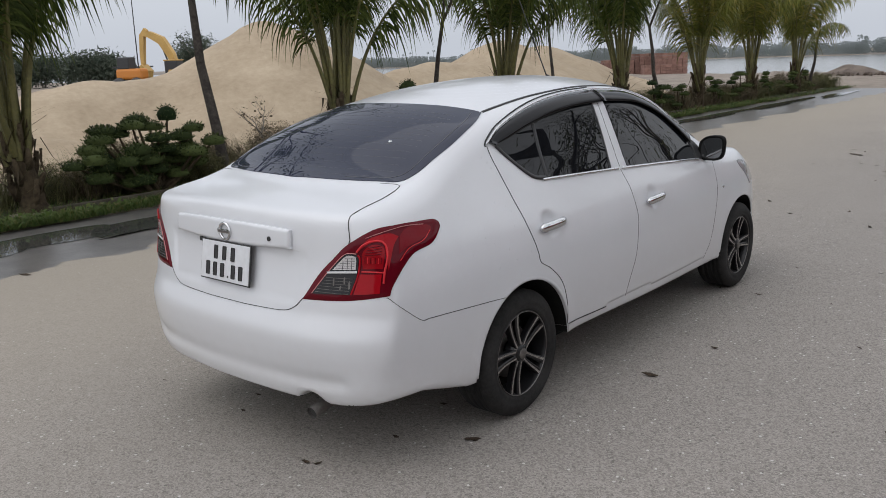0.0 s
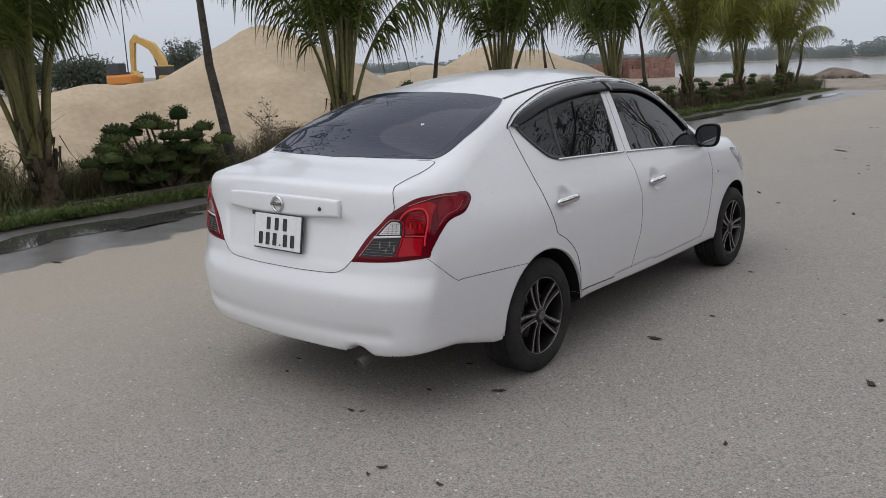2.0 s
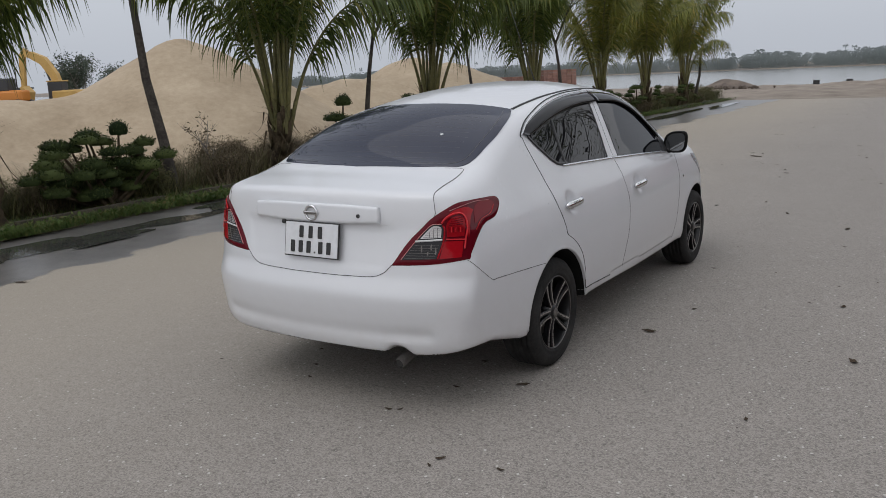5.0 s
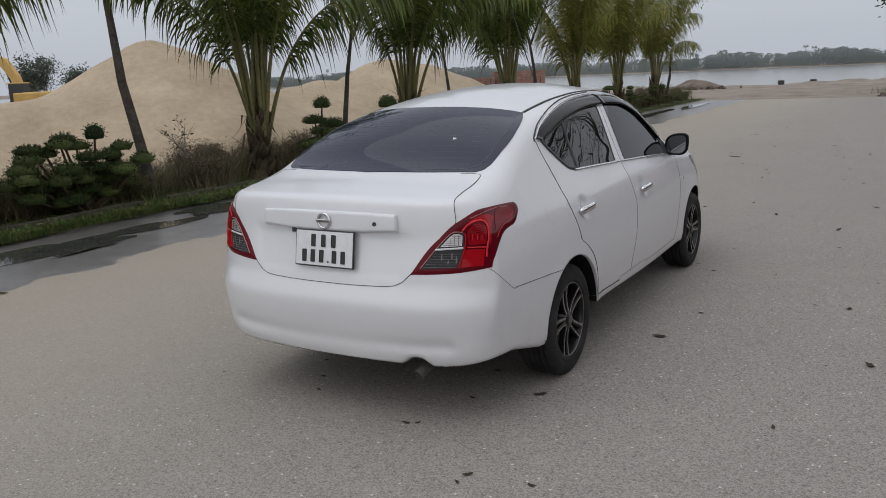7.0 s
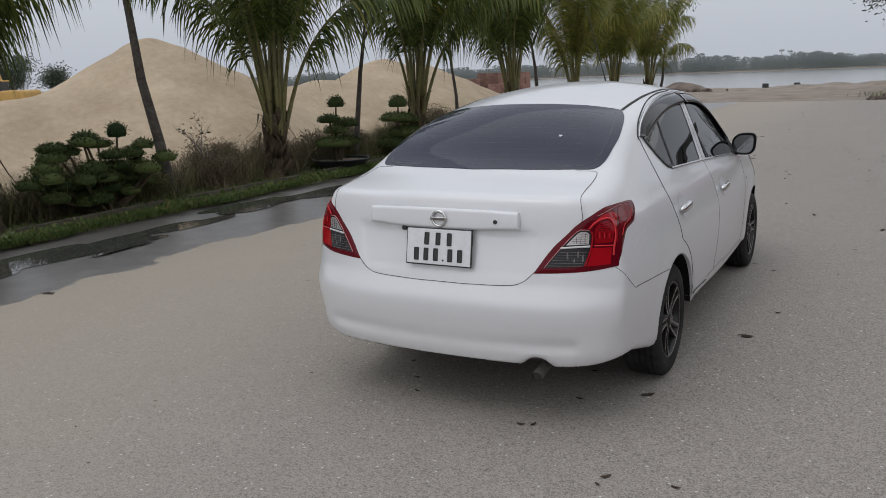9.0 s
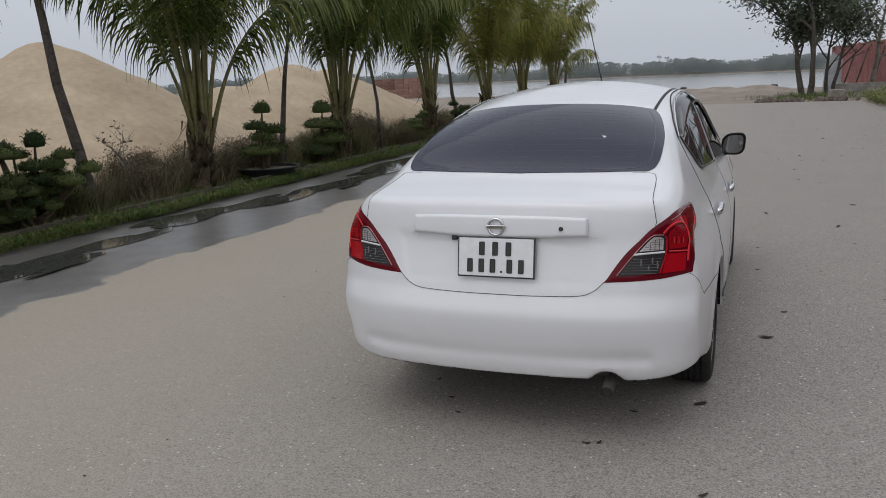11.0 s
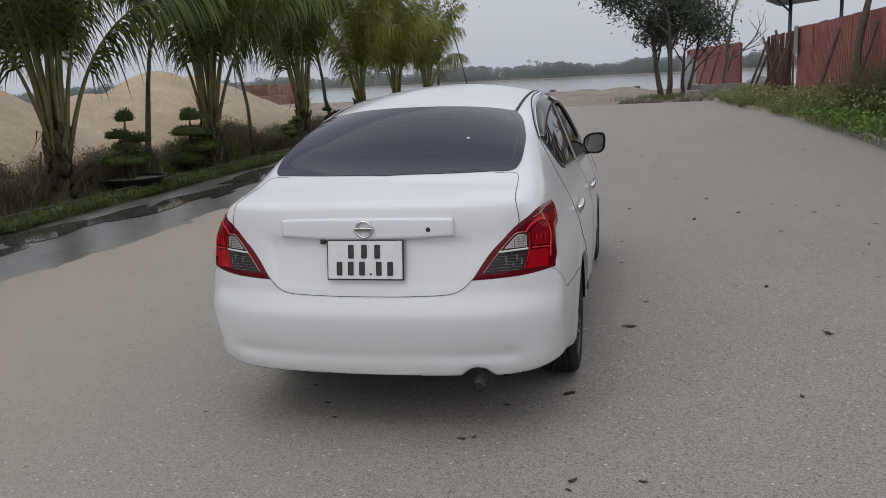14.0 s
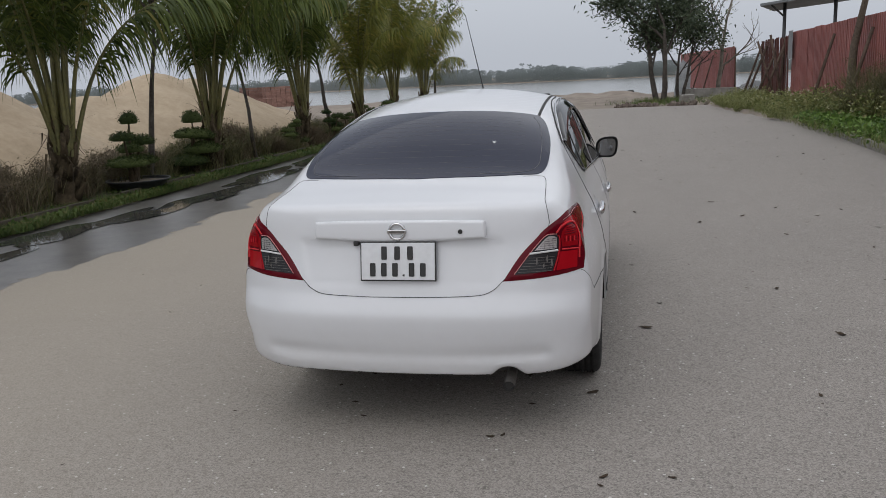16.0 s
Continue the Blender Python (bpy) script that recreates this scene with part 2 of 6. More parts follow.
TAIL = curve([(0.15, -0.90), (0.22, -0.940), (0.30, -0.970), (0.345, -0.978), (0.40, -0.984), (0.46, -0.992), (0.52, -1.000), (0.58, -1.000), (0.625, -0.985), (0.66, -0.972), (0.72, -0.962), (0.80, -0.945),
              (0.88, -0.932), (0.95, -0.926), (1.0, -0.920), (1.04, -0.912), (1.12, -0.86)])
NOSE = curve([(0.15, 3.30), (0.25, 3.40), (0.5, 3.44), (0.65, 3.42), (0.78, 3.34), (0.95, 3.1)])
FLOORLINE = curve([(-1.0, 0.300), (-0.8, 0.295), (-0.5, 0.272), (-0.3, 0.262), (0.0, 0.28), (0.3, 0.297), (1.2, 0.292), (2.2, 0.275), (3.0, 0.23), (3.5, 0.22)])
WHEELS = ((0.0, 0.292), (2.604, 0.297))  # y and z of the hubs
ARCH = 0.346
HANDLES = ((0.245, 0.848), (1.262, 0.822))  # y and z


def smooth_max(a, b, k):
    h = np.maximum(k - np.abs(a - b), 0) / k
    return np.maximum(a, b) + h * h * k / 4


def step01(v, a, b):
    s = np.clip((v - a) / (b - a), 0, 1)
    return s * s * (3 - 2 * s)


def field(p, arches=True):
    x, y, z = np.abs(p[..., 0]), p[..., 1], p[..., 2]
    up = step01(z, 0.98, 1.27)
    side = x - (SECTION(z) - REAR_TAPER(y) * (1 - up) - CABIN_TAPER(y) * up - FRONT_TAPER(y))
    for wy, wz in WHEELS:  # the wings swell a little round the wheels
        d = np.hypot(y - wy, z - wz)
        side = side - 0.007 * np.exp(-((d - ARCH) / 0.055) ** 2) * (z > 0.12)
    for hy, hz in HANDLES:  # finger dishes behind the door handles
        side = side + 0.016 * np.exp(-((((y - hy) / 0.052) ** 2 + ((z - hz - 0.004) / 0.046) ** 2) ** 2))
    top = (z - ROOFLINE(y) + CROWN(y) * x * x) / 1.06
    tuck = np.clip((0.40 - z) / 0.10, 0, 1)
    tail = (TAIL(z) + 0.10 * x * x + 0.42 * x**6 + 0.02 * tuck * tuck * (0.25 + x * x)) - y
    # the bumper's hollow above its lower lip, and the shallow recess that holds the number plate
    hollow = z - (0.392 + 0.02 * x * x)
    tail = tail + (0.005 + 0.022 * x * x) * np.exp(-((hollow / np.where(hollow > 0, 0.034, 0.026)) ** 2)) * (1 - step01(x, 0.60, 0.67))
    tail = tail + 0.006 * step01(0.47 - 0.2 * (0.9 - z) - x, 0.0, 0.030) * step01(z, 0.690, 0.712) * (1 - step01(z, 0.885, 0.905))
    nose = y - (NOSE(z) - 0.25 * x * x - 1.5 * x**6)
    corner = np.clip((x - 0.56) / 0.27, 0, 1) ** 2 * np.clip((-0.40 - y) / 0.25, 0, 1)
    low = FLOORLINE(y) + 0.060 * corner - z
    f = smooth_max(top, tail, 0.030)
    crisp = step01(z, 0.40, 0.55) * (1 - step01(z, 0.88, 1.02)) * (y < 0)
    f = smooth_max(side, f, 0.075 - 0.060 * crisp)
    f = smooth_max(f, nose, 0.08)
    f = smooth_max(f, low, 0.018)
    # the hollow above the exhaust
    f = smooth_max(f, 0.070 - np.hypot(p[..., 0] - 0.46, z - 0.270) - 0.2 * np.maximum(y + 0.80, 0), 0.022)
    if arches:
        for wy, wz in WHEELS:
            f = np.maximum(f, np.minimum(ARCH - np.hypot(y - wy, z - wz), x - 0.52))
    return f


def outward(p, arches=False):
    e = 1e-3
    g = np.stack([field(p + e * np.eye(3)[n], arches) - field(p - e * np.eye(3)[n], arches) for n in range(3)], -1)
    return g / (np.linalg.norm(g, axis=-1, keepdims=True) + 1e-12)


def strike(start, way, reach=2.6):
    """The places at which rays from start first meet the body."""
    start, way = np.broadcast_arrays(np.asarray(start, float), np.asarray(way, float))
    d = np.zeros(len(start))
    for _ in range(34):
        d = np.clip(d + 0.6 * field(start + d[:, None] * way, False), 0, reach)
    for _ in range(4):
        here = start + d[:, None] * way
        value, rate = field(here, False), (field(here + 1e-4 * way, False) - field(here - 1e-4 * way, False)) / 2e-4
        d = d - np.clip(value / np.where(np.abs(rate) < 0.05, -0.6, rate), -0.02, 0.02)
    return start + d[:, None] * way


# ---- the car ----
from mathutils.geometry import delaunay_2d_cdt


def hull(step=0.0125):
    """The body's skin: one vertex in each cell that the field's zero passes through, joined across the grid's edges."""
    lo, hi = np.array([-0.90, -1.06, 0.12]), np.array([0.90, 3.50, 1.54])
    count = np.ceil((hi - lo) / step).astype(int)
    axes = [lo[n] + step * np.arange(count[n]) for n in range(3)]
    coarse = field(np.stack(np.meshgrid(*[a[::4] for a in axes], indexing="ij"), -1))
    nearest = [np.minimum((np.arange(c) + 2) // 4, m - 1) for c, m in zip(count, coarse.shape)]
    values = coarse[np.ix_(*nearest)].astype(np.float32)
    for i, x in enumerate(axes[0]):
        j, k = np.nonzero(np.abs(values[i]) < 0.085)
        values[i, j, k] = field(np.stack([np.full(len(j), x), axes[1][j], axes[2][k]], -1))
    inside = values < 0
    near = np.zeros(count - 1, int)
    for a in (0, 1):
        for b in (0, 1):
            for c in (0, 1):
                near += inside[a : count[0] - 1 + a, b : count[1] - 1 + b, c : count[2] - 1 + c]
    cells = np.argwhere((near > 0) & (near < 8))
    index = np.full(count - 1, -1)
    index[tuple(cells.T)] = np.arange(len(cells))
    verts = lo + step * (cells + 0.5)
    for _ in range(4):
        e = 2e-3
        grad = np.stack([field(verts + e * np.eye(3)[n]) - field(verts - e * np.eye(3)[n]) for n in range(3)], -1) / (2 * e)
        size = np.maximum((grad**2).sum(-1, keepdims=True), 0.2)
        move = -field(verts)[:, None] * grad / size
        verts = verts + np.clip(move, -0.5 * step, 0.5 * step)
        verts = np.clip(verts, lo + step * (cells - 0.05), lo + step * (cells + 1.05))
    faces = []
    for n in range(3):
        other = [m for m in range(3) if m != n]
        a = np.take(inside, range(count[n] - 1), n)
        b = np.take(inside, range(1, count[n]), n)
        edge = np.argwhere(a != b)
        edge = edge[(edge[:, other[0]] > 0) & (edge[:, other[1]] > 0) & (edge[:, other[0]] < count[other[0]] - 1) & (edge[:, other[1]] < count[other[1]] - 1)]
        flip = a[tuple(edge.T)] ^ (n == 1)
        quad = []
        for du, dv in ((-1, -1), (0, -1), (0, 0), (-1, 0)):
            c = edge.copy()
            c[:, other[0]] += du
            c[:, other[1]] += dv
            quad.append(index[tuple(c.T)])
        quad = np.stack(quad, 1)
        quad[~flip] = quad[~flip][:, ::-1]
        faces.append(quad)
    return verts, np.concatenate(faces)


HALF = math.sqrt(0.5)
ARC = 0.95


def flat(kind, x, y, z):
    """A place near the body in the two coordinates of a way of looking at it."""
    return {"side": (y, z), "top": (x, y), "rear": (x, z), "boot": (x, (y + z) * HALF), "round": (ARC * math.atan2(x, -y), z)}[kind]


def lifted(kind, uv):
    """Those coordinates back on the body's skin."""
    u, v = np.asarray(uv, float).T
    o = np.zeros_like(u)
    if kind == "side":
        return strike(np.stack([o + 1.2, u, v], 1), (-1, 0, 0), 1.3)
    if kind == "top":
        return strike(np.stack([u, v, o + 1.8], 1), (0, 0, -1), 1.6)
    if kind == "rear":
        return strike(np.stack([u, o - 1.5, v], 1), (0, 1, 0), 1.5)
    if kind == "boot":
        return strike(np.stack([u, v * HALF - 1.1, v * HALF + 1.1], 1), (0, HALF, -HALF), 2.4)
    a = u / ARC
    return strike(np.stack([1.9 * np.sin(a), -1.9 * np.cos(a), v], 1), np.stack([-np.sin(a), np.cos(a), o], 1), 1.8)


def smooth_line(points, step=0.02, closed=False):
    """A curve through points; a point given twice is a corner."""
    pts = [np.array(p, float) for p in points]
    if closed:
        pts.append(pts[0])
    runs, run = [], [pts[0]]
    for p in pts[1:]:
        if np.allclose(p, run[-1]):
            runs.append(run)
            run = [p]
        else:
            run.append(p)
    runs.append(run)
    line = []
    for run in runs:
        if len(run) < 2:
            continue
        for i in range(len(run) - 1):
            a, b = run[i], run[i + 1]
            before, after = run[i - 1] if i else 2 * a - b, run[i + 2] if i + 2 < len(run) else 2 * b - a
            for s in np.linspace(0, 1, max(2, int(np.linalg.norm(b - a) / step) + 1), endpoint=False):
                line.append(0.5 * (2 * a + (b - before) * s + (2 * before - 5 * a + 4 * b - after) * s**2 + (3 * a - before - 3 * b + after) * s**3))
    if not closed:
        line.append(pts[-1])
    return np.array(line)


def inside_of(poly, q):
    x, y = q.T
    hit = np.zeros(len(q), bool)
    for (ax, ay), (bx, by) in zip(poly, np.roll(poly, -1, 0)):
        cross = ((ay > y) != (by > y)) & (x < (bx - ax) * (y - ay) / (by - ay + 1e-15) + ax)
        hit ^= cross
    return hit


MADE = {}


def kept(make):
    """Right and left share one computation."""
    def again(*a, **k):
        key = (make, repr(a), repr(k))
        if key not in MADE:
            MADE[key] = make(*a, **k)
        return MADE[key]
    return again


@kept
def panel(kind, outline, offset, rim=0.006, step=0.02, dish=None):
    """A sheet that follows the skin inside an outline, a little proud of it, with turned-in edges."""
    loop = smooth_line(outline, step, True)
    lo, hi = loop.min(0), loop.max(0)
    grid = np.stack(np.meshgrid(np.arange(lo[0], hi[0], step), np.arange(lo[1], hi[1], step)), -1).reshape(-1, 2)
    grid = grid[inside_of(loop, grid)]
    if len(grid):
        gap = np.min(np.linalg.norm(grid[:, None] - loop[None], axis=2), axis=1)
        grid = grid[gap > 0.45 * step]
    every = [Vector(p) for p in np.concatenate([loop, grid])]
    uv, _, faces, orig, _, _ = delaunay_2d_cdt(every, [], [list(range(len(loop)))], 1, 1e-6)
    uv = np.array([tuple(p) for p in uv])
    place = lifted(kind, uv)
    normal = outward(place)
    verts = place + normal * offset
    if dish:
        depth, reach = dish
        gap = np.min(np.linalg.norm(uv[:, None] - loop[None], axis=2), axis=1)
        verts -= normal * (depth * (1 - np.sqrt(1 - (1 - np.clip(gap / reach, 0, 1)) ** 2)))[:, None]
    ring = [next(k for k, o in enumerate(orig) if n in o) for n in range(len(loop))]
    low = place[ring] + normal[ring] * (offset - rim - (dish[0] if dish else 0))
    faces = [tuple(f) for f in faces]
    a, b, c = (verts[i] for i in faces[0][:3])
    if np.dot(np.cross(b - a, c - a), normal[faces[0][0]]) < 0:
        faces = [f[::-1] for f in faces]
    high = verts[ring]
    n, k = len(verts), len(ring)
    area = np.sum(loop[:, 0] * np.roll(loop[:, 1], -1) - loop[:, 1] * np.roll(loop[:, 0], -1))
    for i in range(k):
        j = (i + 1) % k
        q = (n + i, n + k + i, n + k + j, n + j)
        faces.append(q if area > 0 else q[::-1])
    return np.concatenate([verts, high, low]), faces


@kept
def ribbon(kind, line, width, offset, thick=0.003, step=0.015):
    """A thin band that runs along a line on the skin."""
    place = lifted(kind, smooth_line(line, step))
    normal = outward(place)
    along = np.gradient(place, axis=0)
    across = np.cross(normal, along)
    across /= np.linalg.norm(across, axis=1, keepdims=True) + 1e-9
    w = width / 2
    rows = [place - across * w + normal * (offset - thick), place - across * w * 0.85 + normal * offset, place + across * w * 0.85 + normal * offset, place + across * w + normal * (offset - thick)]
    verts = np.stack(rows, 1).reshape(-1, 3)
    faces = [(4 * i + j, 4 * i + 4 + j, 4 * i + 5 + j, 4 * i + 1 + j) for i in range(len(place) - 1) for j in range(3)]
    return verts, [f[::-1] for f in faces]


@kept
def shade(kind, upper, lower, top_off, low_off, thick=0.004, count=40):
    """A bowed strip between two lines on the skin that stands further off at its lower edge."""
    def even(line):
        p = smooth_line(line, 0.01)
        s = np.r_[0, np.cumsum(np.linalg.norm(np.diff(p, axis=0), axis=1))]
        t = np.linspace(0, s[-1], count)
        return np.stack([np.interp(t, s, p[:, n]) for n in range(2)], 1)
    u, w = even(upper), even(lower)
    rows = []
    for s in (0, 0.35, 0.7, 1.0):
        place = lifted(kind, u + (w - u) * s)
        rows.append(place + outward(place) * (top_off + (low_off - top_off) * math.sin(s * math.pi / 2)))
    inner = [r - outward(r) * thick for r in rows[::-1]]
    rows = rows + inner
    verts = np.stack(rows, 1).reshape(-1, 3)
    k = len(rows)
    faces = [(k * i + j, k * i + k + j, k * i + k + (j + 1) % k, k * i + (j + 1) % k) for i in range(count - 1) for j in range(k)]
    return verts, [f[::-1] for f in faces] + [tuple(range(k)), tuple(range(len(verts) - k, len(verts)))[::-1]]


def other_side(vf):
    v, f = np.array(vf[0], float), [tuple(q)[::-1] for q in vf[1]]
    return v * (-1, 1, 1), f


def sided(vf, right):
    return vf if right else other_side(vf)


car = thing("car", "white four-door saloon car with tinted windows parked on the road", "car")
skin, quads = hull()
centre = skin[quads].mean(1)
dark = np.zeros(len(quads), int)
for wy, wz in WHEELS:
    dark |= (np.hypot(centre[:, 1] - wy, centre[:, 2] - wz) < ARCH + 0.006) & (np.abs(centre[:, 0]) < 0.842)
edge_normal = np.cross(skin[quads[:, 2]] - skin[quads[:, 0]], skin[quads[:, 3]] - skin[quads[:, 1]])
edge_normal /= np.linalg.norm(edge_normal, axis=1, keepdims=True) + 1e-12
dark |= (centre[:, 2] < FLOORLINE(centre[:, 1]) + 0.012) & (edge_normal[:, 2] < -0.75) & (np.abs(centre[:, 0]) < 0.80)
shell = piece("body", skin, quads.tolist(), [M_PAINT, M_LINER], car, slots=dark)
shell.data.set_sharp_from_angle(angle=radians(40))

# doors, in y and z
REAR_EDGE = [(-0.003, 1.225), (0.001, 1.167), (0.029, 1.034), (0.056, 0.926), (0.091, 0.813), (0.110, 0.734), (0.120, 0.697), (0.2, 0.650), (0.284, 0.567), (0.322, 0.462), (0.331, 0.352)]
PILLAR_SEAM = [(0.90, 0.339), (0.97, 0.472), (1.012, 0.553), (1.039, 0.708), (1.051, 0.784), (1.037, 0.914), (1.010, 1.009)]
FRONT_EDGE = [(1.95, 0.325), (2.07, 0.430), (2.13, 0.593), (2.17, 0.72), (2.195, 0.813), (2.20, 0.94)]
REAR_TOP = [(1.045, 1.400), (0.78, 1.390), (0.53, 1.362), (0.32, 1.322), (0.117, 1.266), (-0.003, 1.225)]
FRONT_TOP = [(2.20, 0.94), (2.09, 1.035), (1.9, 1.160), (1.69, 1.270), (1.5, 1.345), (1.34, 1.380), (1.045, 1.400)]
REAR_GLASS = [(0.050, 1.227), (0.050, 1.227), (0.107, 1.164), (0.191, 1.093), (0.245, 1.062), (0.300, 1.050), (0.300, 1.050), (0.920, 1.024), (0.920, 1.024), (0.940, 1.37), (0.940, 1.37), (0.70, 1.360), (0.5, 1.335), (0.3, 1.295), (0.15, 1.258)]
FRONT_GLASS = [(1.085, 1.016), (1.085, 1.016), (1.50, 0.992), (1.955, 0.962), (1.955, 0.962), (1.95, 1.05), (1.825, 1.175), (1.616, 1.287), (1.383, 1.352), (1.060, 1.372), (1.060, 1.372)]
for right in (True, False):
    back = piece("rear_door", *sided(panel("side", REAR_EDGE[:1] + REAR_EDGE + REAR_EDGE[-1:] + PILLAR_SEAM[:1] + PILLAR_SEAM + PILLAR_SEAM[-1:] + REAR_TOP[:1] + REAR_TOP[:-1], 0.0013, 0.003, 0.015), right), M_PAINT, car)
    front = piece("front_door", *sided(panel("side", PILLAR_SEAM[::-1][:1] + PILLAR_SEAM[::-1] + PILLAR_SEAM[:1] + FRONT_EDGE[:1] + FRONT_EDGE + FRONT_TOP[1:] + FRONT_TOP[-1:], 0.0013, 0.003, 0.015), right), M_PAINT, car)
    piece("door_gap", *sided(ribbon("side", REAR_EDGE, 0.0030, 0.0022), right), M_SEAM, back)
    piece("door_gap", *sided(ribbon("side", PILLAR_SEAM, 0.0030, 0.0022), right), M_SEAM, front)
    piece("door_gap", *sided(ribbon("side", FRONT_EDGE, 0.0028, 0.0022), right), M_SEAM, front)
    piece("sill_gap", *sided(ribbon("side", [REAR_EDGE[-1], PILLAR_SEAM[0], (1.4, 0.332), FRONT_EDGE[0]], 0.0030, 0.0065, 0.005), right), M_SEAM, front)
    piece("pillar_gap", *sided(ribbon("side", [(1.012, 1.02), (1.002, 1.2), (0.998, 1.372)], 0.0028, 0.0022), right), M_SEAM, front)
    glass = piece("window", *sided(panel("side", REAR_GLASS, 0.0040), right), M_GLASS, back, "dark tinted glass")
    piece("divider_bar", *sided(ribbon("side", [(0.372, 1.300), (0.348, 1.16), (0.338, 1.052)], 0.022, 0.0075), right), M_RUBBER, back)
    piece("rubber_edge", *sided(ribbon("side", [(0.052, 1.222), (0.107, 1.164), (0.191, 1.093), (0.245, 1.062), (0.305, 1.051), (0.36, 1.048)], 0.020, 0.0070), right), M_RUBBER, back)
    piece("rubber_edge", *sided(ribbon("side", [(0.916, 1.030), (0.930, 1.2), (0.936, 1.366)], 0.014, 0.0060), right), M_RUBBER, back)
    piece("window_strip", *sided(ribbon("side", [(0.30, 1.042), (0.60, 1.030), (0.985, 1.013)], 0.013, 0.008), right), M_CHROME, back, "bright metal strip under the window")
    glass = piece("window", *sided(panel("side", FRONT_GLASS, 0.0040), right), M_GLASS, front, "dark tinted glass")
    piece("rubber_edge", *sided(ribbon("side", [(1.965, 0.965), (1.955, 1.05), (1.825, 1.178), (1.616, 1.290), (1.383, 1.355), (1.065, 1.374)], 0.030, 0.0062), right), M_RUBBER, front)
    piece("window_strip", *sided(ribbon("side", [(1.02, 1.011), (1.5, 0.984), (2.0, 0.950)], 0.013, 0.008), right), M_CHROME, front, "bright metal strip under the window")
    piece("mirror_triangle", *sided(panel("side", [(1.955, 0.955), (1.955, 0.955), (2.10, 0.945), (2.10, 0.945), (2.05, 1.03), (1.955, 1.09), (1.955, 1.09)], 0.006), right), M_RUBBER, front)
    piece("wind_deflector", *sided(shade("side", [(0.010, 1.236), (0.117, 1.286), (0.32, 1.343), (0.53, 1.383), (0.78, 1.408), (1.035, 1.416)], [(0.045, 1.222), (0.15, 1.243), (0.32, 1.283), (0.53, 1.320), (0.78, 1.345), (1.035, 1.352)], 0.006, 0.020), right), M_VISOR, back, "smoked plastic wind deflector")
    piece("wind_deflector", *sided(shade("side", [(1.055, 1.417), (1.34, 1.397), (1.5, 1.362), (1.69, 1.288), (1.88, 1.180), (2.0, 1.095)], [(1.055, 1.352), (1.34, 1.334), (1.5, 1.300), (1.66, 1.240), (1.82, 1.140), (1.93, 1.050)], 0.006, 0.020), right), M_VISOR, front, "smoked plastic wind deflector")
    piece("deflector_trim", *sided(ribbon("side", [(-0.006, 1.232), (0.117, 1.292), (0.32, 1.350), (0.53, 1.390), (0.78, 1.415), (1.045, 1.423)], 0.010, 0.009), right), M_CHROME, back)
    piece("deflector_trim", *sided(ribbon("side", [(1.05, 1.423), (1.34, 1.404), (1.5, 1.369), (1.69, 1.296), (1.88, 1.190), (2.02, 1.098)], 0.010, 0.009), right), M_CHROME, front)
    piece("drip_rail", *sided(ribbon("side", [(-0.015, 1.222), (0.0, 1.244), (0.117, 1.303), (0.32, 1.361), (0.53, 1.401), (0.78, 1.425), (1.05, 1.433)], 0.007, 0.004), right), M_SEAM, back)
    for door, (hy, hz) in ((back, HANDLES[0]), (front, HANDLES[1])):
        pts, rad = [], []
        for s in np.linspace(-1, 1, 13):
            yy, zz = hy + 0.100 * s, hz + 0.004 * s
            base = lifted("side", [(hy + 0.12 * s, zz)])[0][0]
            ends = max(0.0, 1 - abs(s) ** 6)
            flatx = lifted("side", [(hy - 0.1, zz)])[0][0] * (1 - s) / 2 + lifted("side", [(hy + 0.1, zz)])[0][0] * (1 + s) / 2
            pts.append((flatx + 0.008 + 0.020 * ends, yy, zz))
            rad.append(0.0225 if abs(s) < 0.8 else 0.0225 * math.sqrt(max(1 - ((abs(s) - 0.8) / 0.21) ** 2, 0.05)))
        v, f = tube(pts, rad, 12)
        v = [(pts[0][0] + (x - pts[0][0]) * 0.75, y, z) for x, y, z in v]
        piece("handle", *sided((v, f), right), M_CHROME, door, "chrome door handle")
        v, f = lathe([(0.0, 0.0), (0.004, 0.006), (0.004, 0.010), (0.0, 0.011)], 16)
        piece("key_lock", *sided(([(x + pts[0][0] + 0.012, y + hy - 0.075, z + hz) for x, y, z in v], f), right), M_STEEL, door)

# rolled wheel-arch edges
def arch_lip(wy, wz):
    a = np.linspace(-0.06, math.pi + 0.06, 70)
    ring = lambda r: np.stack([wy - r * np.cos(a), wz + r * np.sin(a)], 1)
    outer = lifted("side", ring(ARCH + 0.016))
    mid = lifted("side", ring(ARCH + 0.008))
    inner = np.concatenate([mid[:, :1] + (mid[:, :1] - outer[:, :1]) * 1.6, ring(ARCH - 0.001)], 1)
    rows = [outer + (0.0004, 0, 0), mid + (0.0016, 0, 0), inner + (0.0010, 0, 0), inner - (0.004, 0, 0)]
    verts = np.stack(rows, 1).reshape(-1, 3)
    k = len(rows)
    return verts, [(k * i + j, k * i + j + 1, k * i + k + j + 1, k * i + k + j) for i in range(len(a) - 1) for j in range(k - 1)]


for right in (True, False):
    for spot in WHEELS:
        piece("arch_lip", *sided(arch_lip(*spot), right), M_PAINT, car)

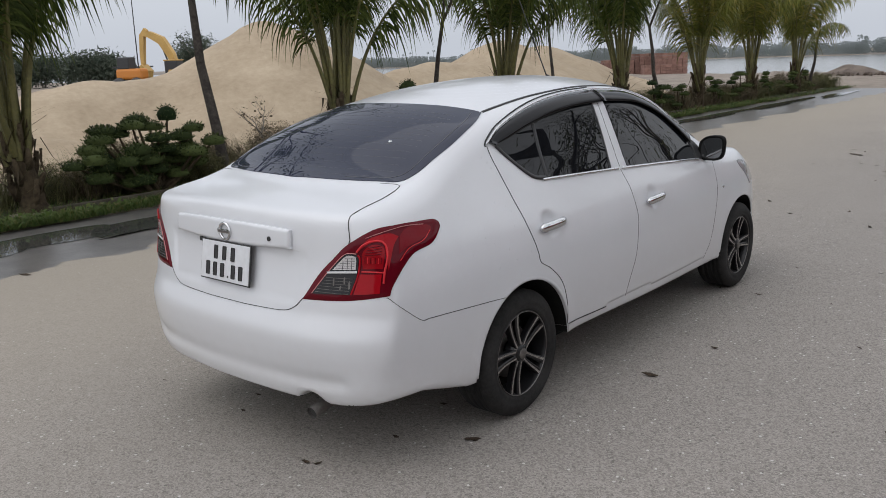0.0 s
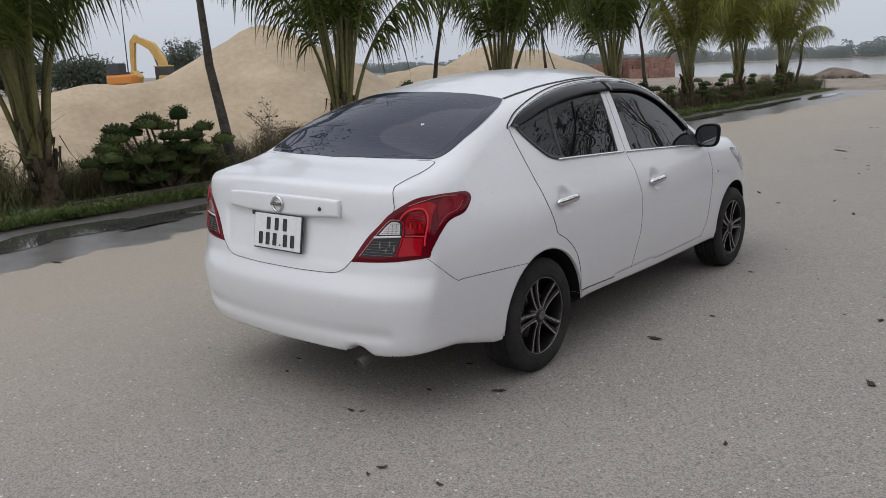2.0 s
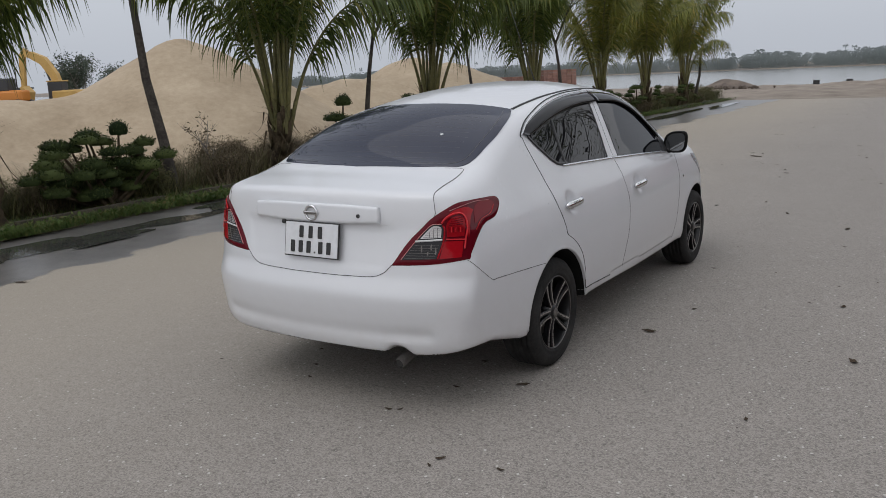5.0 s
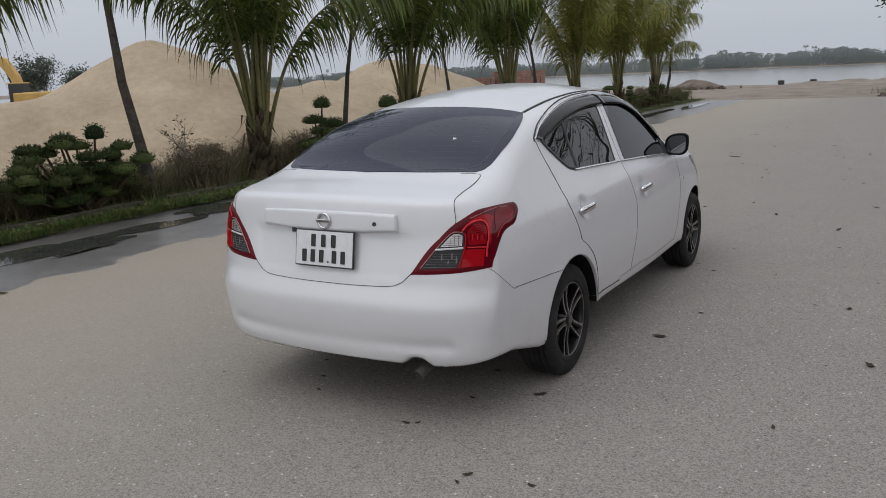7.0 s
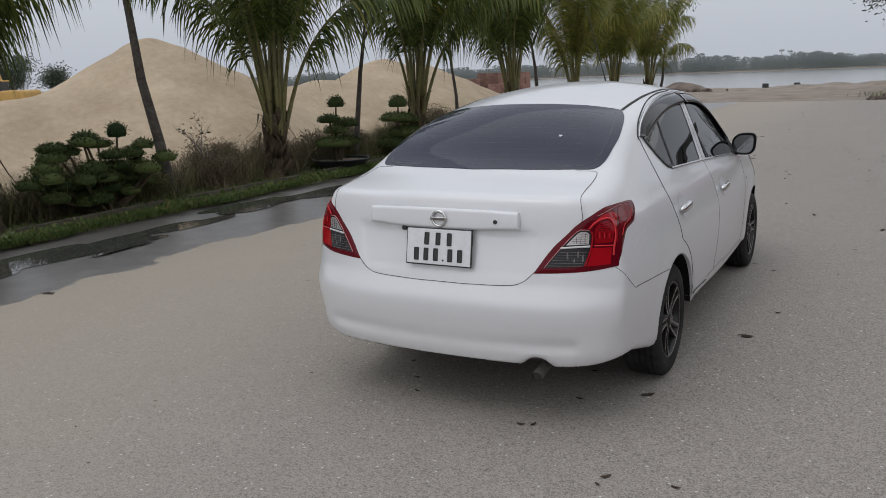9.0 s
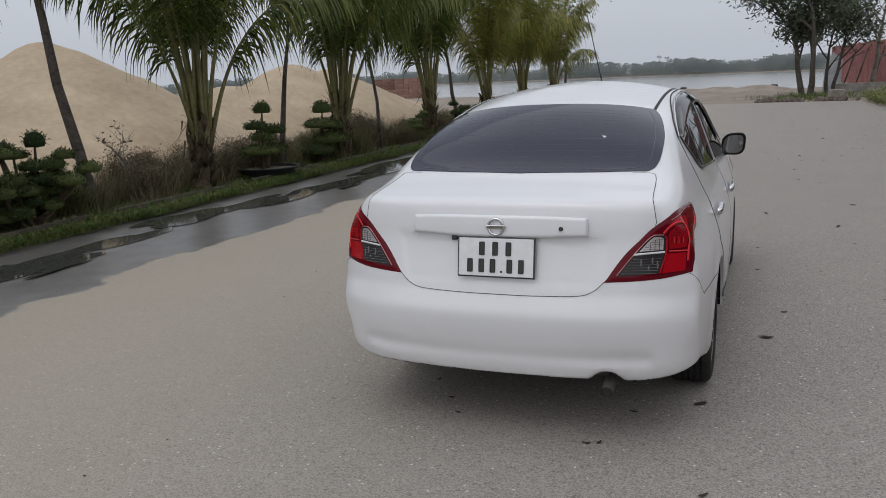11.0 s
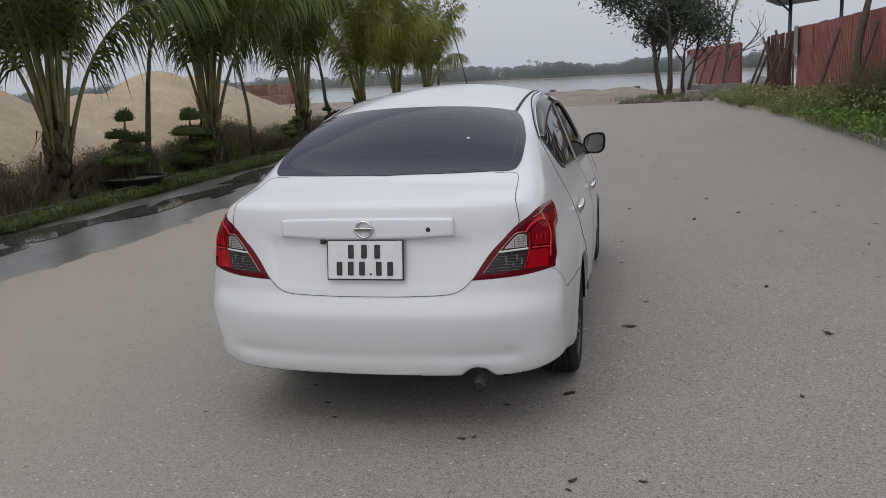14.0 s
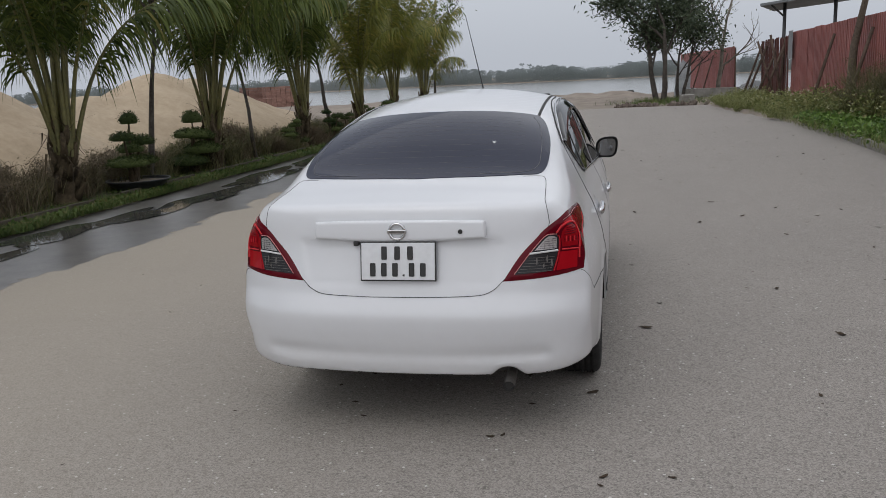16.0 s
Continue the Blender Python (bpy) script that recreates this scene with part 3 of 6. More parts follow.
# boot lid, in the rear's slanting view
LID = [flat("boot", *p) for p in ((0.0, -0.592, 1.118), (0.30, -0.568, 1.115), (0.50, -0.525, 1.112), (0.585, -0.510, 1.112), (0.604, -0.545, 1.103), (0.612, -0.62, 1.087), (0.617, -0.70, 1.071), (0.624, -0.80, 1.047),
                                  (0.632, -0.833, 1.022), (0.642, -0.850, 0.975), (0.640, -0.858, 0.945), (0.593, -0.880, 0.882), (0.515, -0.912, 0.793), (0.446, -0.939, 0.720), (0.401, -0.951, 0.683), (0.333, -0.960, 0.664), (0.15, -0.970, 0.657), (0.0, -0.972, 0.656))]
LID_ALL = LID + [(-u, v) for u, v in LID[-2:0:-1]]
lid = piece("boot_lid", *panel("boot", LID_ALL, 0.0013, 0.003, 0.014), M_PAINT, car)
for s in (1, -1):
    piece("lid_gap", *ribbon("boot", [(s * u, v) for u, v in LID[2:]], 0.0030, 0.0022), M_SEAM, lid)
GARNISH = [(0.0, 0.988), (0.20, 0.987), (0.362, 0.982), (0.378, 0.974), (0.383, 0.945), (0.380, 0.915), (0.366, 0.908), (0.15, 0.900), (0.0, 0.899)]
garnish = piece("garnish", *panel("rear", GARNISH + [(-u, v) for u, v in GARNISH[-2:0:-1]], 0.022, 0.018, 0.006, (0.009, 0.011)), M_PAINT, lid)
v, f = lathe([(0.0, 0.0), (0.006, 0.004), (0.006, 0.009), (0.0, 0.010)], 14, "y")
piece("key_lock", [(x + 0.275, -y + lifted("rear", [(0.275, 0.935)])[0][1] - 0.020, z + 0.940) for x, y, z in v], f, M_INK, lid)
by = lifted("rear", [(0.0, 0.945)])[0][1] - 0.022
ring = [((0.034 + 0.0065 * math.cos(b)) * math.cos(a), -0.0065 * math.sin(b) - 0.004, (0.034 + 0.0065 * math.cos(b)) * math.sin(a)) for a in np.linspace(0, 2 * math.pi, 36, endpoint=False) for b in np.linspace(0, 2 * math.pi, 8, endpoint=False)]
ring_faces = [(8 * i + j, 8 * i + (j + 1) % 8, 8 * ((i + 1) % 36) + (j + 1) % 8, 8 * ((i + 1) % 36) + j) for i in range(36) for j in range(8)]
badge = piece("badge", [(x, y + by, z + 0.944) for x, y, z in ring], ring_faces, M_CHROME, car, "round chrome badge with a crossbar")
part("crossbar", box_bm(0.086, 0.010, 0.017, 0.003, (0, by - 0.007, 0.944)), M_CHROME, badge)
part("inlay", box_bm(0.070, 0.004, 0.009, 0.001, (0, by - 0.0125, 0.944)), M_STEEL, badge)
part("reversing_camera", box_bm(0.024, 0.030, 0.022, 0.005, (-0.192, lifted("rear", [(-0.19, 0.89)])[0][1] - 0.008, 0.890)), M_INK, lid, "small black reversing camera")
plate = part("number_plate", box_bm(0.340, 0.008, 0.172, 0.004), M_INK, car, "white number plate in a black frame", at=pose(0, -0.962, 0.815, -9.5))
part("sheet", box_bm(0.328, 0.004, 0.160, 0.002, (0, -0.0045, 0)), M_PLATE, plate)
for row, (z, cells) in enumerate(((0.036, (-0.060, -0.002, 0.056)), (-0.036, (-0.112, -0.062, -0.012, 0.062, 0.112)))):
    for u in cells:
        part("character_bar", box_bm(0.024, 0.002, 0.058, 0.004, (u, -0.0070, z)), M_INK, plate)
part("character_bar", box_bm(0.009, 0.002, 0.009, 0.002, (0.026, -0.0070, -0.060)), M_INK, plate)

# rear window and its heater lines, seen from above in x and y
PANE = [(0.0, -0.586), (0.30, -0.560), (0.50, -0.517), (0.570, -0.490), (0.600, -0.420), (0.604, -0.30), (0.594, -0.158), (0.560, 0.02), (0.522, 0.118), (0.495, 0.134), (0.36, 0.098), (0.20, 0.056), (0.0, 0.034)]
pane = piece("rear_window", *panel("top", PANE + [(-u, v) for u, v in PANE[-2:0:-1]], 0.0035, 0.008), M_REARGLASS, car, "dark tinted rear window")
M_HEATER = plain("heater_line_brown", (0.065, 0.062, 0.064), 0.3)
for k in range(13):
    y, w = -0.54 + 0.042 * k, 0.50 - 0.0035 * k
    piece("heater_line", *ribbon("top", [(-w, y + 0.05), (-w * 0.5, y + 0.012), (0, y), (w * 0.5, y + 0.012), (w, y + 0.05)], 0.0010, 0.0038, 0.0004, 0.05), M_HEATER, pane)
M_FILM = plain("film_edge_grey", (0.085, 0.085, 0.09), 0.4)
for s in (1, -1):
    piece("film_edge", *ribbon("top", [(s * u, v) for u, v in ((0.30, -0.538), (0.48, -0.500), (0.555, -0.44), (0.565, -0.32), (0.552, -0.158), (0.522, 0.0), (0.49, 0.085))], 0.0028, 0.0048, 0.001, 0.03), M_FILM, pane)
star = [(0.334 + r * math.cos(a), -0.290 + r * math.sin(a)) for a, r in zip(np.linspace(0, 2 * math.pi, 10, endpoint=False), (0.014, 0.006, 0.011, 0.005, 0.015, 0.006, 0.009, 0.006, 0.012, 0.005))]
piece("stone_chip", *panel("top", star, 0.0050, 0.001, 0.01), plain("crushed_glass_white", (0.6, 0.62, 0.63), 0.5), pane, "small white star of broken glass")

# lamps, bumper: round the rear, in the angle from straight behind and the height
LAMP = [(0.425, 0.722), (0.425, 0.722), (0.520, 0.727), (0.620, 0.735), (0.738, 0.752), (0.738, 0.752), (0.750, 0.790), (0.788, 0.845), (0.834, 0.886), (0.910, 0.904), (0.956, 0.943), (0.966, 0.968), (0.940, 0.988),
        (0.855, 0.994), (0.771, 0.997), (0.690, 0.993), (0.606, 0.943), (0.552, 0.887), (0.496, 0.825)]
CLEAR = [(0.467, 0.749), (0.467, 0.749), (0.533, 0.836), (0.590, 0.902), (0.612, 0.910), (0.635, 0.909), (0.643, 0.894), (0.635, 0.832), (0.609, 0.757), (0.609, 0.757)]
CHAMBER = [(0.656, 0.853), (0.656, 0.853), (0.655, 0.905), (0.668, 0.930), (0.688, 0.941), (0.716, 0.935), (0.725, 0.911), (0.720, 0.855), (0.720, 0.855)]
LOWER = [(0.622, 0.757), (0.622, 0.757), (0.645, 0.834), (0.645, 0.834), (0.716, 0.834), (0.716, 0.834), (0.706, 0.762), (0.706, 0.762)]
GLOW = [(0.640, 0.918), (0.640, 0.918), (0.662, 0.950), (0.690, 0.968), (0.740, 0.972), (0.775, 0.955), (0.775, 0.955), (0.756, 0.930), (0.744, 0.890), (0.736, 0.845), (0.736, 0.845), (0.729, 0.900), (0.722, 0.942), (0.690, 0.951), (0.660, 0.934)]
WING = [(0.772, 0.895), (0.772, 0.895), (0.812, 0.915), (0.872, 0.930), (0.914, 0.956), (0.895, 0.974), (0.820, 0.980), (0.782, 0.958)]
FRAME = [(0.637, 0.915), (0.659, 0.942), (0.690, 0.953), (0.717, 0.948), (0.731, 0.924), (0.732, 0.885), (0.725, 0.842), (0.720, 0.800)]
for right in (True, False):
    lamp = piece("tail_light", *sided(panel("round", LAMP, 0.006, 0.014, 0.012, (0.004, 0.016)), right), M_DEEPRED, car, "red and smoky clear tail light")
    piece("reversing_lens", *sided(panel("round", CLEAR, 0.0085, 0.004, 0.01), right), M_CLEARLENS, lamp, "smoky clear reversing lens")
    piece("brake_lens", *sided(panel("round", CHAMBER, 0.0082, 0.004, 0.01), right), M_RED, lamp, "ribbed red brake lens")
    piece("lower_lens", *sided(panel("round", LOWER, 0.0084, 0.004, 0.01), right), M_REDBRIGHT, lamp, "plain bright red lower lens")
    piece("glow_band", *sided(panel("round", GLOW, 0.0080, 0.003, 0.01), right), M_REDBRIGHT, lamp)
    piece("wing_lens", *sided(panel("round", WING, 0.0078, 0.003, 0.012), right), M_WINGRED, lamp)
    piece("lens_frame", *sided(ribbon("round", FRAME, 0.0085, 0.0105, 0.003), right), M_GLOWRED, lamp)
    piece("lens_frame", *sided(ribbon("round", [(0.652, 0.843), (0.690, 0.842), (0.728, 0.840)], 0.006, 0.0105, 0.003), right), M_GLOWRED, lamp)
    piece("lens_frame", *sided(ribbon("round", [(0.640, 0.905), (0.648, 0.890), (0.640, 0.830), (0.614, 0.757)], 0.007, 0.0102, 0.003), right), M_REDBRIGHT, lamp)
    piece("wing_line", *sided(ribbon("round", [(0.666, 0.966), (0.720, 0.980), (0.800, 0.986), (0.880, 0.978)], 0.0022, 0.0090, 0.002), right), M_PINK, lamp)
    piece("wing_line", *sided(ribbon("round", [(0.908, 0.952), (0.872, 0.922), (0.810, 0.906), (0.774, 0.870)], 0.0030, 0.0092, 0.002), right), M_GLOWRED, lamp)
    for k in range(7):
        u = 0.664 + 0.0085 * k
        piece("lens_rib", *sided(ribbon("round", [(u, 0.874), (u + 0.001, 0.900 - 0.001 * k)], 0.0028, 0.0098, 0.002), right), M_GLOWRED if k % 2 else M_DEEPRED, lamp)
    for k in range(4):
        z = 0.906 + 0.009 * k
        piece("lens_rib", *sided(ribbon("round", [(0.664 + 0.004 * k, z), (0.716, z + 0.002)], 0.0030, 0.0096, 0.002), right), M_DEEPRED, lamp)
    left_at = lambda z: float(np.interp(z, (0.749, 0.836, 0.902), (0.467, 0.533, 0.590)))
    right_at = lambda z: float(np.interp(z, (0.757, 0.832, 0.894), (0.609, 0.635, 0.643)))
    for k in range(6):
        z = 0.758 + 0.0115 * k
        piece("lens_rib", *sided(ribbon("round", [(left_at(z) + 0.010, z), (right_at(z) - 0.006, z)], 0.0016, 0.0102, 0.002), right), M_STEEL, lamp)
    for u, lo, hi in ((0.552, 0.786, 0.818), (0.575, 0.772, 0.790), (0.590, 0.794, 0.822), (0.606, 0.776, 0.808)):
        piece("reflector", *sided(panel("round", [(u, lo), (u, lo), (u + 0.005, lo + 0.004), (u + 0.006, hi), (u + 0.006, hi), (u + 0.001, hi - 0.006)], 0.0098, 0.002, 0.01), right), M_STEEL, lamp)
    UPPER = [(0.552, 0.846), (0.552, 0.846), (0.596, 0.896), (0.616, 0.903), (0.632, 0.899), (0.636, 0.888), (0.632, 0.850), (0.632, 0.850)]
    piece("reflector", *sided(panel("round", UPPER, 0.0096, 0.003, 0.01), right), M_REFLECTOR, lamp, "silvery lamp reflector")
    for k in range(5):
        z = 0.853 + 0.0095 * k
        piece("lens_rib", *sided(ribbon("round", [(left_at(z) + 0.016, z), (right_at(z) - 0.010, z + 0.001)], 0.0013, 0.0108, 0.002), right), M_CLEARLENS, lamp)
    for u, hi in ((0.588, 0.878), (0.604, 0.892), (0.619, 0.896)):
        piece("lens_rib", *sided(ribbon("round", [(u, 0.850), (u + 0.003, hi)], 0.0018, 0.0106, 0.002), right), M_CLEARLENS, lamp)
    piece("lens_bar", *sided(ribbon("round", [(0.532, 0.8335), (0.585, 0.838), (0.637, 0.841)], 0.0085, 0.0120, 0.003), right), M_LENSBAR, lamp)
    piece("lens_edge", *sided(ribbon("round", [(u + 0.002, z + 0.001) for u, z in CLEAR[1:6]], 0.0032, 0.0104, 0.003), right), M_PINK, lamp)

BUMPER = [flat("round", *p) for p in ((0.0, -0.98, 0.648), (0.15, -0.975, 0.649), (0.333, -0.965, 0.656), (0.401, -0.955, 0.675), (0.440, -0.943, 0.708), (0.452, -0.937, 0.715), (0.62, -0.897, 0.728), (0.770, -0.802, 0.743), (0.778, -0.79, 0.738),
                                      (0.824, -0.680, 0.635), (0.836, -0.640, 0.628), (0.840, -0.519, 0.622), (0.847, -0.345, 0.612), (0.847, -0.345, 0.612), (0.84, -0.385, 0.45), (0.828, -0.41, 0.335), (0.828, -0.41, 0.335), (0.80, -0.55, 0.345), (0.75, -0.76, 0.375), (0.66, -0.84, 0.345), (0.56, -0.89, 0.322), (0.53, -0.90, 0.352), (0.46, -0.92, 0.362), (0.39, -0.93, 0.352), (0.36, -0.94, 0.322), (0.20, -0.95, 0.312), (0.0, -0.96, 0.310))]
bumper = piece("rear_bumper", *panel("round", BUMPER + [(-u, v) for u, v in BUMPER[-2:0:-1] if not (u < 0.66 and 0.315 < v < 0.4)], 0.0013, 0.003, 0.014), M_PAINT, car)
for s in (1, -1):
    piece("bumper_gap", *ribbon("round", [(s * u, v) for u, v in BUMPER[7:13] + [flat("round", 0.845, -0.24, 0.606), flat("round", 0.845, -0.165, 0.602)]], 0.0024, 0.0022), M_SEAM, bumper)
v, f = tube([(0.462, -0.945, 0.252), (0.462, -0.86, 0.270), (0.46, -0.70, 0.285), (0.45, -0.50, 0.29)], [0.026, 0.025, 0.022, 0.022], 20, False)
pipe = piece("exhaust_pipe", v, f, M_STEEL, car, "dull steel exhaust pipe end")
v, f = tube([(0.462, -0.938, 0.2535), (0.462, -0.86, 0.270)], [0.0205, 0.0205], 20, True)
piece("bore", v, f, M_INK, pipe, smooth=False)
v, f = lathe([(-0.34, 0.0), (-0.34, 0.09), (-0.30, 0.11), (0.30, 0.11), (0.34, 0.09), (0.34, 0.0)], 20)
piece("silencer", [(x + 0.1, y - 0.62, z * 0.8 + 0.30) for x, y, z in v], f, M_STEEL, car)
v, f = tube([(-0.72, 0, 0.29), (0.72, 0, 0.29)], [0.04, 0.04], 12)
piece("rear_axle", v, f, M_LINER, car)

part("underbody", box_bm(1.30, 2.1, 0.16, 0.03, (0, 1.27, 0.255)), M_LINER, car)
part("fuel_tank", box_bm(0.80, 0.50, 0.12, 0.04, (-0.06, -0.42, 0.315)), M_LINER, car)
part("engine_tray", box_bm(1.15, 0.7, 0.12, 0.03, (0, 2.72, 0.23)), M_LINER, car)

# roof: ditch strips, aerial; front: windscreen, lamps, bonnet line
for s in (1, -1):
    piece("roof_strip", *ribbon("top", [(s * 0.512, 0.142), (s * 0.512, 0.30), (s * 0.510, 0.7), (s * 0.508, 1.2), (s * 0.512, 1.6)], 0.016, 0.0030), M_SEAM, car)
v, f = tube([(0.0, 1.50, 1.462), (0.0, 1.475, 1.485)], [0.024, 0.014], 12)
aerial = piece("aerial", v, f, M_RUBBER, car, "thin black whip aerial on the roof")
v, f = tube([(0.0, 1.475, 1.485), (-0.035, 1.36, 1.74), (-0.07, 1.26, 1.985)], [0.0045, 0.003, 0.002], 6)
piece("whip", v, f, M_RUBBER, aerial)
SCREEN = [(0.0, 2.36), (0.35, 2.32), (0.60, 2.22), (0.665, 2.16), (0.62, 1.95), (0.54, 1.70), (0.52, 1.66), (0.3, 1.64), (0.0, 1.63)]
piece("windscreen", *panel("top", SCREEN + [(-u, v) for u, v in SCREEN[-2:0:-1]], 0.0035, 0.008, 0.03), M_GLASS, car, "windscreen")
for s in (1, -1):
    piece("bonnet_gap", *ribbon("top", [(s * 0.60, 2.45), (s * 0.60, 2.8), (s * 0.53, 3.1), (s * 0.3, 3.25)], 0.005, 0.003), M_SEAM, car)
for right in (True, False):
    piece("head_light", *sided(panel("side", [(2.80, 0.70), (2.62, 0.86), (2.66, 0.875), (2.80, 0.845), (2.93, 0.78), (2.98, 0.72), (2.9, 0.70)], 0.004), right), M_HEADLAMP, car, "clear headlight")
    v, f = lathe([(0.004, 0.0), (0.004, 0.010), (0.0, 0.014), (-0.004, 0.015)], 18)
    at = lifted("side", [(2.29, 0.745)])[0]
    piece("side_repeater", *sided(([(x + at[0], y + at[1], z * 0.8 + at[2]) for x, y, z in v], f), right), M_CHROME, car)


def door_mirror(right):
    """A rounded shell with the glass set into its rear face, on a short arm."""
    verts, faces, rings, around = [], [], 9, 28
    for i in range(rings):
        s = i / (rings - 1)
        grow = math.sqrt(max(1 - (1 - s) ** 2.4, 0.0)) if s < 1 else 1.0
        for k in range(around):
            a = 2 * math.pi * k / around
            c, d = math.cos(a), math.sin(a)
            u = 0.080 * math.copysign(abs(c) ** 0.65, c) * (0.25 + 0.75 * grow) + 0.012 * d
            w = 0.076 * math.copysign(abs(d) ** 0.65, d) * (0.25 + 0.75 * grow) * (1 + 0.10 * c)
            verts.append((0.828 + u, 2.150 - 0.10 * s, 1.016 + w))
    for i in range(rings - 1):
        for k in range(around):
            a, b = i * around + k, i * around + (k + 1) % around
            faces.append((a, a + around, b + around, b))
    faces.append(tuple(range(around)))
    shell = piece("mirror_shell", *sided((verts, faces), right), M_PAINT, car, "white door mirror with a black rim")
    rim = verts[-around:]
    mid = np.mean(rim, 0)
    inner = [tuple(mid + (np.array(p) - mid) * 0.83 + (0, 0.005, 0)) for p in rim]
    out = [tuple(mid + (np.array(p) - mid) * 1.03 + (0, 0.030, 0)) for p in rim]
    back = [tuple(np.array(p) + (0, -0.006, 0)) for p in rim]
    ring = out + back + inner
    rf = [(n * around + k, n * around + (k + 1) % around, (n + 1) * around + (k + 1) % around, (n + 1) * around + k) for n in range(2) for k in range(around)]
    piece("mirror_rim", *sided((ring, rf), right), M_MIRRORRIM, shell)
    piece("mirror_glass", *sided((inner, [tuple(range(around))]), right), M_MIRROR, shell, smooth=False)
    v, f = tube([(0.70, 2.06, 0.952), (0.75, 2.08, 0.958), (0.80, 2.09, 0.972)], [0.036, 0.030, 0.034], 12)
    piece("mirror_arm", *sided((v, f), right), M_RUBBER, shell)


M_MIRROR = plain("mirror_silver", (0.20, 0.205, 0.21), 0.02, 1.0)
M_MIRRORRIM = plain("glossy_black_plastic", (0.006, 0.006, 0.006), 0.4, 0.0, 0.0, 0.15)
for right in (True, False):
    door_mirror(right)


def wheel():
    """A tyre on a black alloy with five pairs of bright-faced spokes, its face towards +x."""
    w = new("wheel")
    R = 0.293
    profile = [(-0.19, 0.195), (-0.188, 0.215), (-0.193, 0.245), (-0.188, 0.272), (-0.172, R - 0.006), (-0.155, R)]
    for g in (-0.128, -0.098, -0.068, -0.038):
        profile += [(g - 0.006, R), (g - 0.004, R - 0.007), (g + 0.004, R - 0.007), (g + 0.006, R)]
    profile += [(-0.025, R), (-0.010, R - 0.006), (0.004, 0.272), (0.010, 0.250), (0.010, 0.232), (0.006, 0.222), (0.008, 0.216), (0.004, 0.206), (-0.003, 0.197), (-0.008, 0.195)]
    tyre = piece("tyre", *lathe(profile, 72), M_TYRE, w, "worn black tyre")
    rim = piece("rim", *lathe([(-0.18, 0.197), (-0.17, 0.185), (-0.10, 0.175), (-0.055, 0.178), (-0.020, 0.187), (-0.006, 0.190), (0.0, 0.193), (0.001, 0.197), (-0.004, 0.200)], 64), M_RIMBLACK, w, "black alloy rim with bright spoke faces")
    piece("rim_lip", *lathe([(-0.004, 0.1915), (0.0015, 0.193), (0.0015, 0.1945), (-0.002, 0.197)], 64), M_STEEL, w)
    piece("brake_disc", *lathe([(-0.075, 0.05), (-0.072, 0.125), (-0.085, 0.125), (-0.088, 0.05)], 40), M_STEEL, w)
    piece("wheel_back", *lathe([(-0.11, 0.0), (-0.11, 0.178)], 40), M_LINER, w)
    piece("hub", *lathe([(0.0, 0.0), (0.0, 0.026), (-0.006, 0.034), (-0.022, 0.052), (-0.060, 0.060)], 28), M_RIMBLACK, w)
    piece("hub_cap", *lathe([(0.004, 0.0), (0.0045, 0.019), (0.001, 0.025), (-0.006, 0.0265)], 28), M_STEEL, w)
    for k in range(5):
        a0 = 2 * math.pi * k / 5 + 0.30
        bolt = a0 + math.pi / 5
        v, f = lathe([(-0.010, 0.0), (-0.010, 0.006), (-0.022, 0.007)], 8)
        piece("wheel_bolt", [(x, y + 0.042 * math.cos(bolt), z + 0.042 * math.sin(bolt)) for x, y, z in v], f, M_STEEL, w)
        for side in (-1, 1):
            rows, bright = [], []
            for r, half, gap, x in ((0.040, 0.013, 0.30, -0.010), (0.080, 0.011, 0.205, -0.014), (0.125, 0.012, 0.165, -0.013), (0.165, 0.014, 0.150, -0.008), (0.190, 0.017, 0.150, -0.003)):
                a = a0 + side * gap
                c, s = math.cos(a), math.sin(a)
                for e, dx in ((-half, -0.030), (-half, -0.003), (-half * 0.62, 0.0), (half * 0.62, 0.0), (half, -0.003), (half, -0.030)):
                    rows.append((x + dx, r * c - e * s, r * s + e * c))
                for e, dx in ((-half * 0.05, 0.0004), (half * 0.62, 0.0006)) if side > 0 else ((-half * 0.62, 0.0006), (half * 0.05, 0.0004)):
                    bright.append((x + dx + 0.0004, r * c - e * s, r * s + e * c))
            faces = [(6 * i + j, 6 * i + j + 1, 6 * i + 7 + j, 6 * i + 6 + j) for i in range(4) for j in range(5)]
            spoke = piece("spoke", rows, faces, M_RIMBLACK, w, smooth=False)
            piece("spoke_face", bright, [(2 * i, 2 * i + 1, 2 * i + 3, 2 * i + 2) for i in range(4)], M_RIMSILVER, w, smooth=False)
    return w


first = wheel()
first.parent = car
first.matrix_basis = pose(0.824, WHEELS[0][0], WHEELS[0][1] + 0.001, 20)
for x, (wy, wz), turn, spin in ((0.820, WHEELS[1], 0, 55), (-0.824, WHEELS[0], 180, 10), (-0.820, WHEELS[1], 180, 33)):
    copy_thing(first, pose(x, wy, 0.294, 0, 0, turn) @ pose(0, 0, 0, spin))


# ---- the ground, the road and the river ----
def sheet(name, xs, ys, height, mat, label, category, smooth=True):
    xs, ys = np.asarray(xs, float), np.asarray(ys, float)
    gx, gy = np.meshgrid(xs, ys, indexing="ij")
    verts = np.stack([gx, gy, height(gx, gy)], -1).reshape(-1, 3)
    m = len(ys)
    faces = [(i * m + j, (i + 1) * m + j, (i + 1) * m + j + 1, i * m + j + 1) for i in range(len(xs) - 1) for j in range(m - 1)]
    ob = piece(name, verts, faces, mat, smooth=smooth)
    return tagged(ob, label, category, kind="structure")


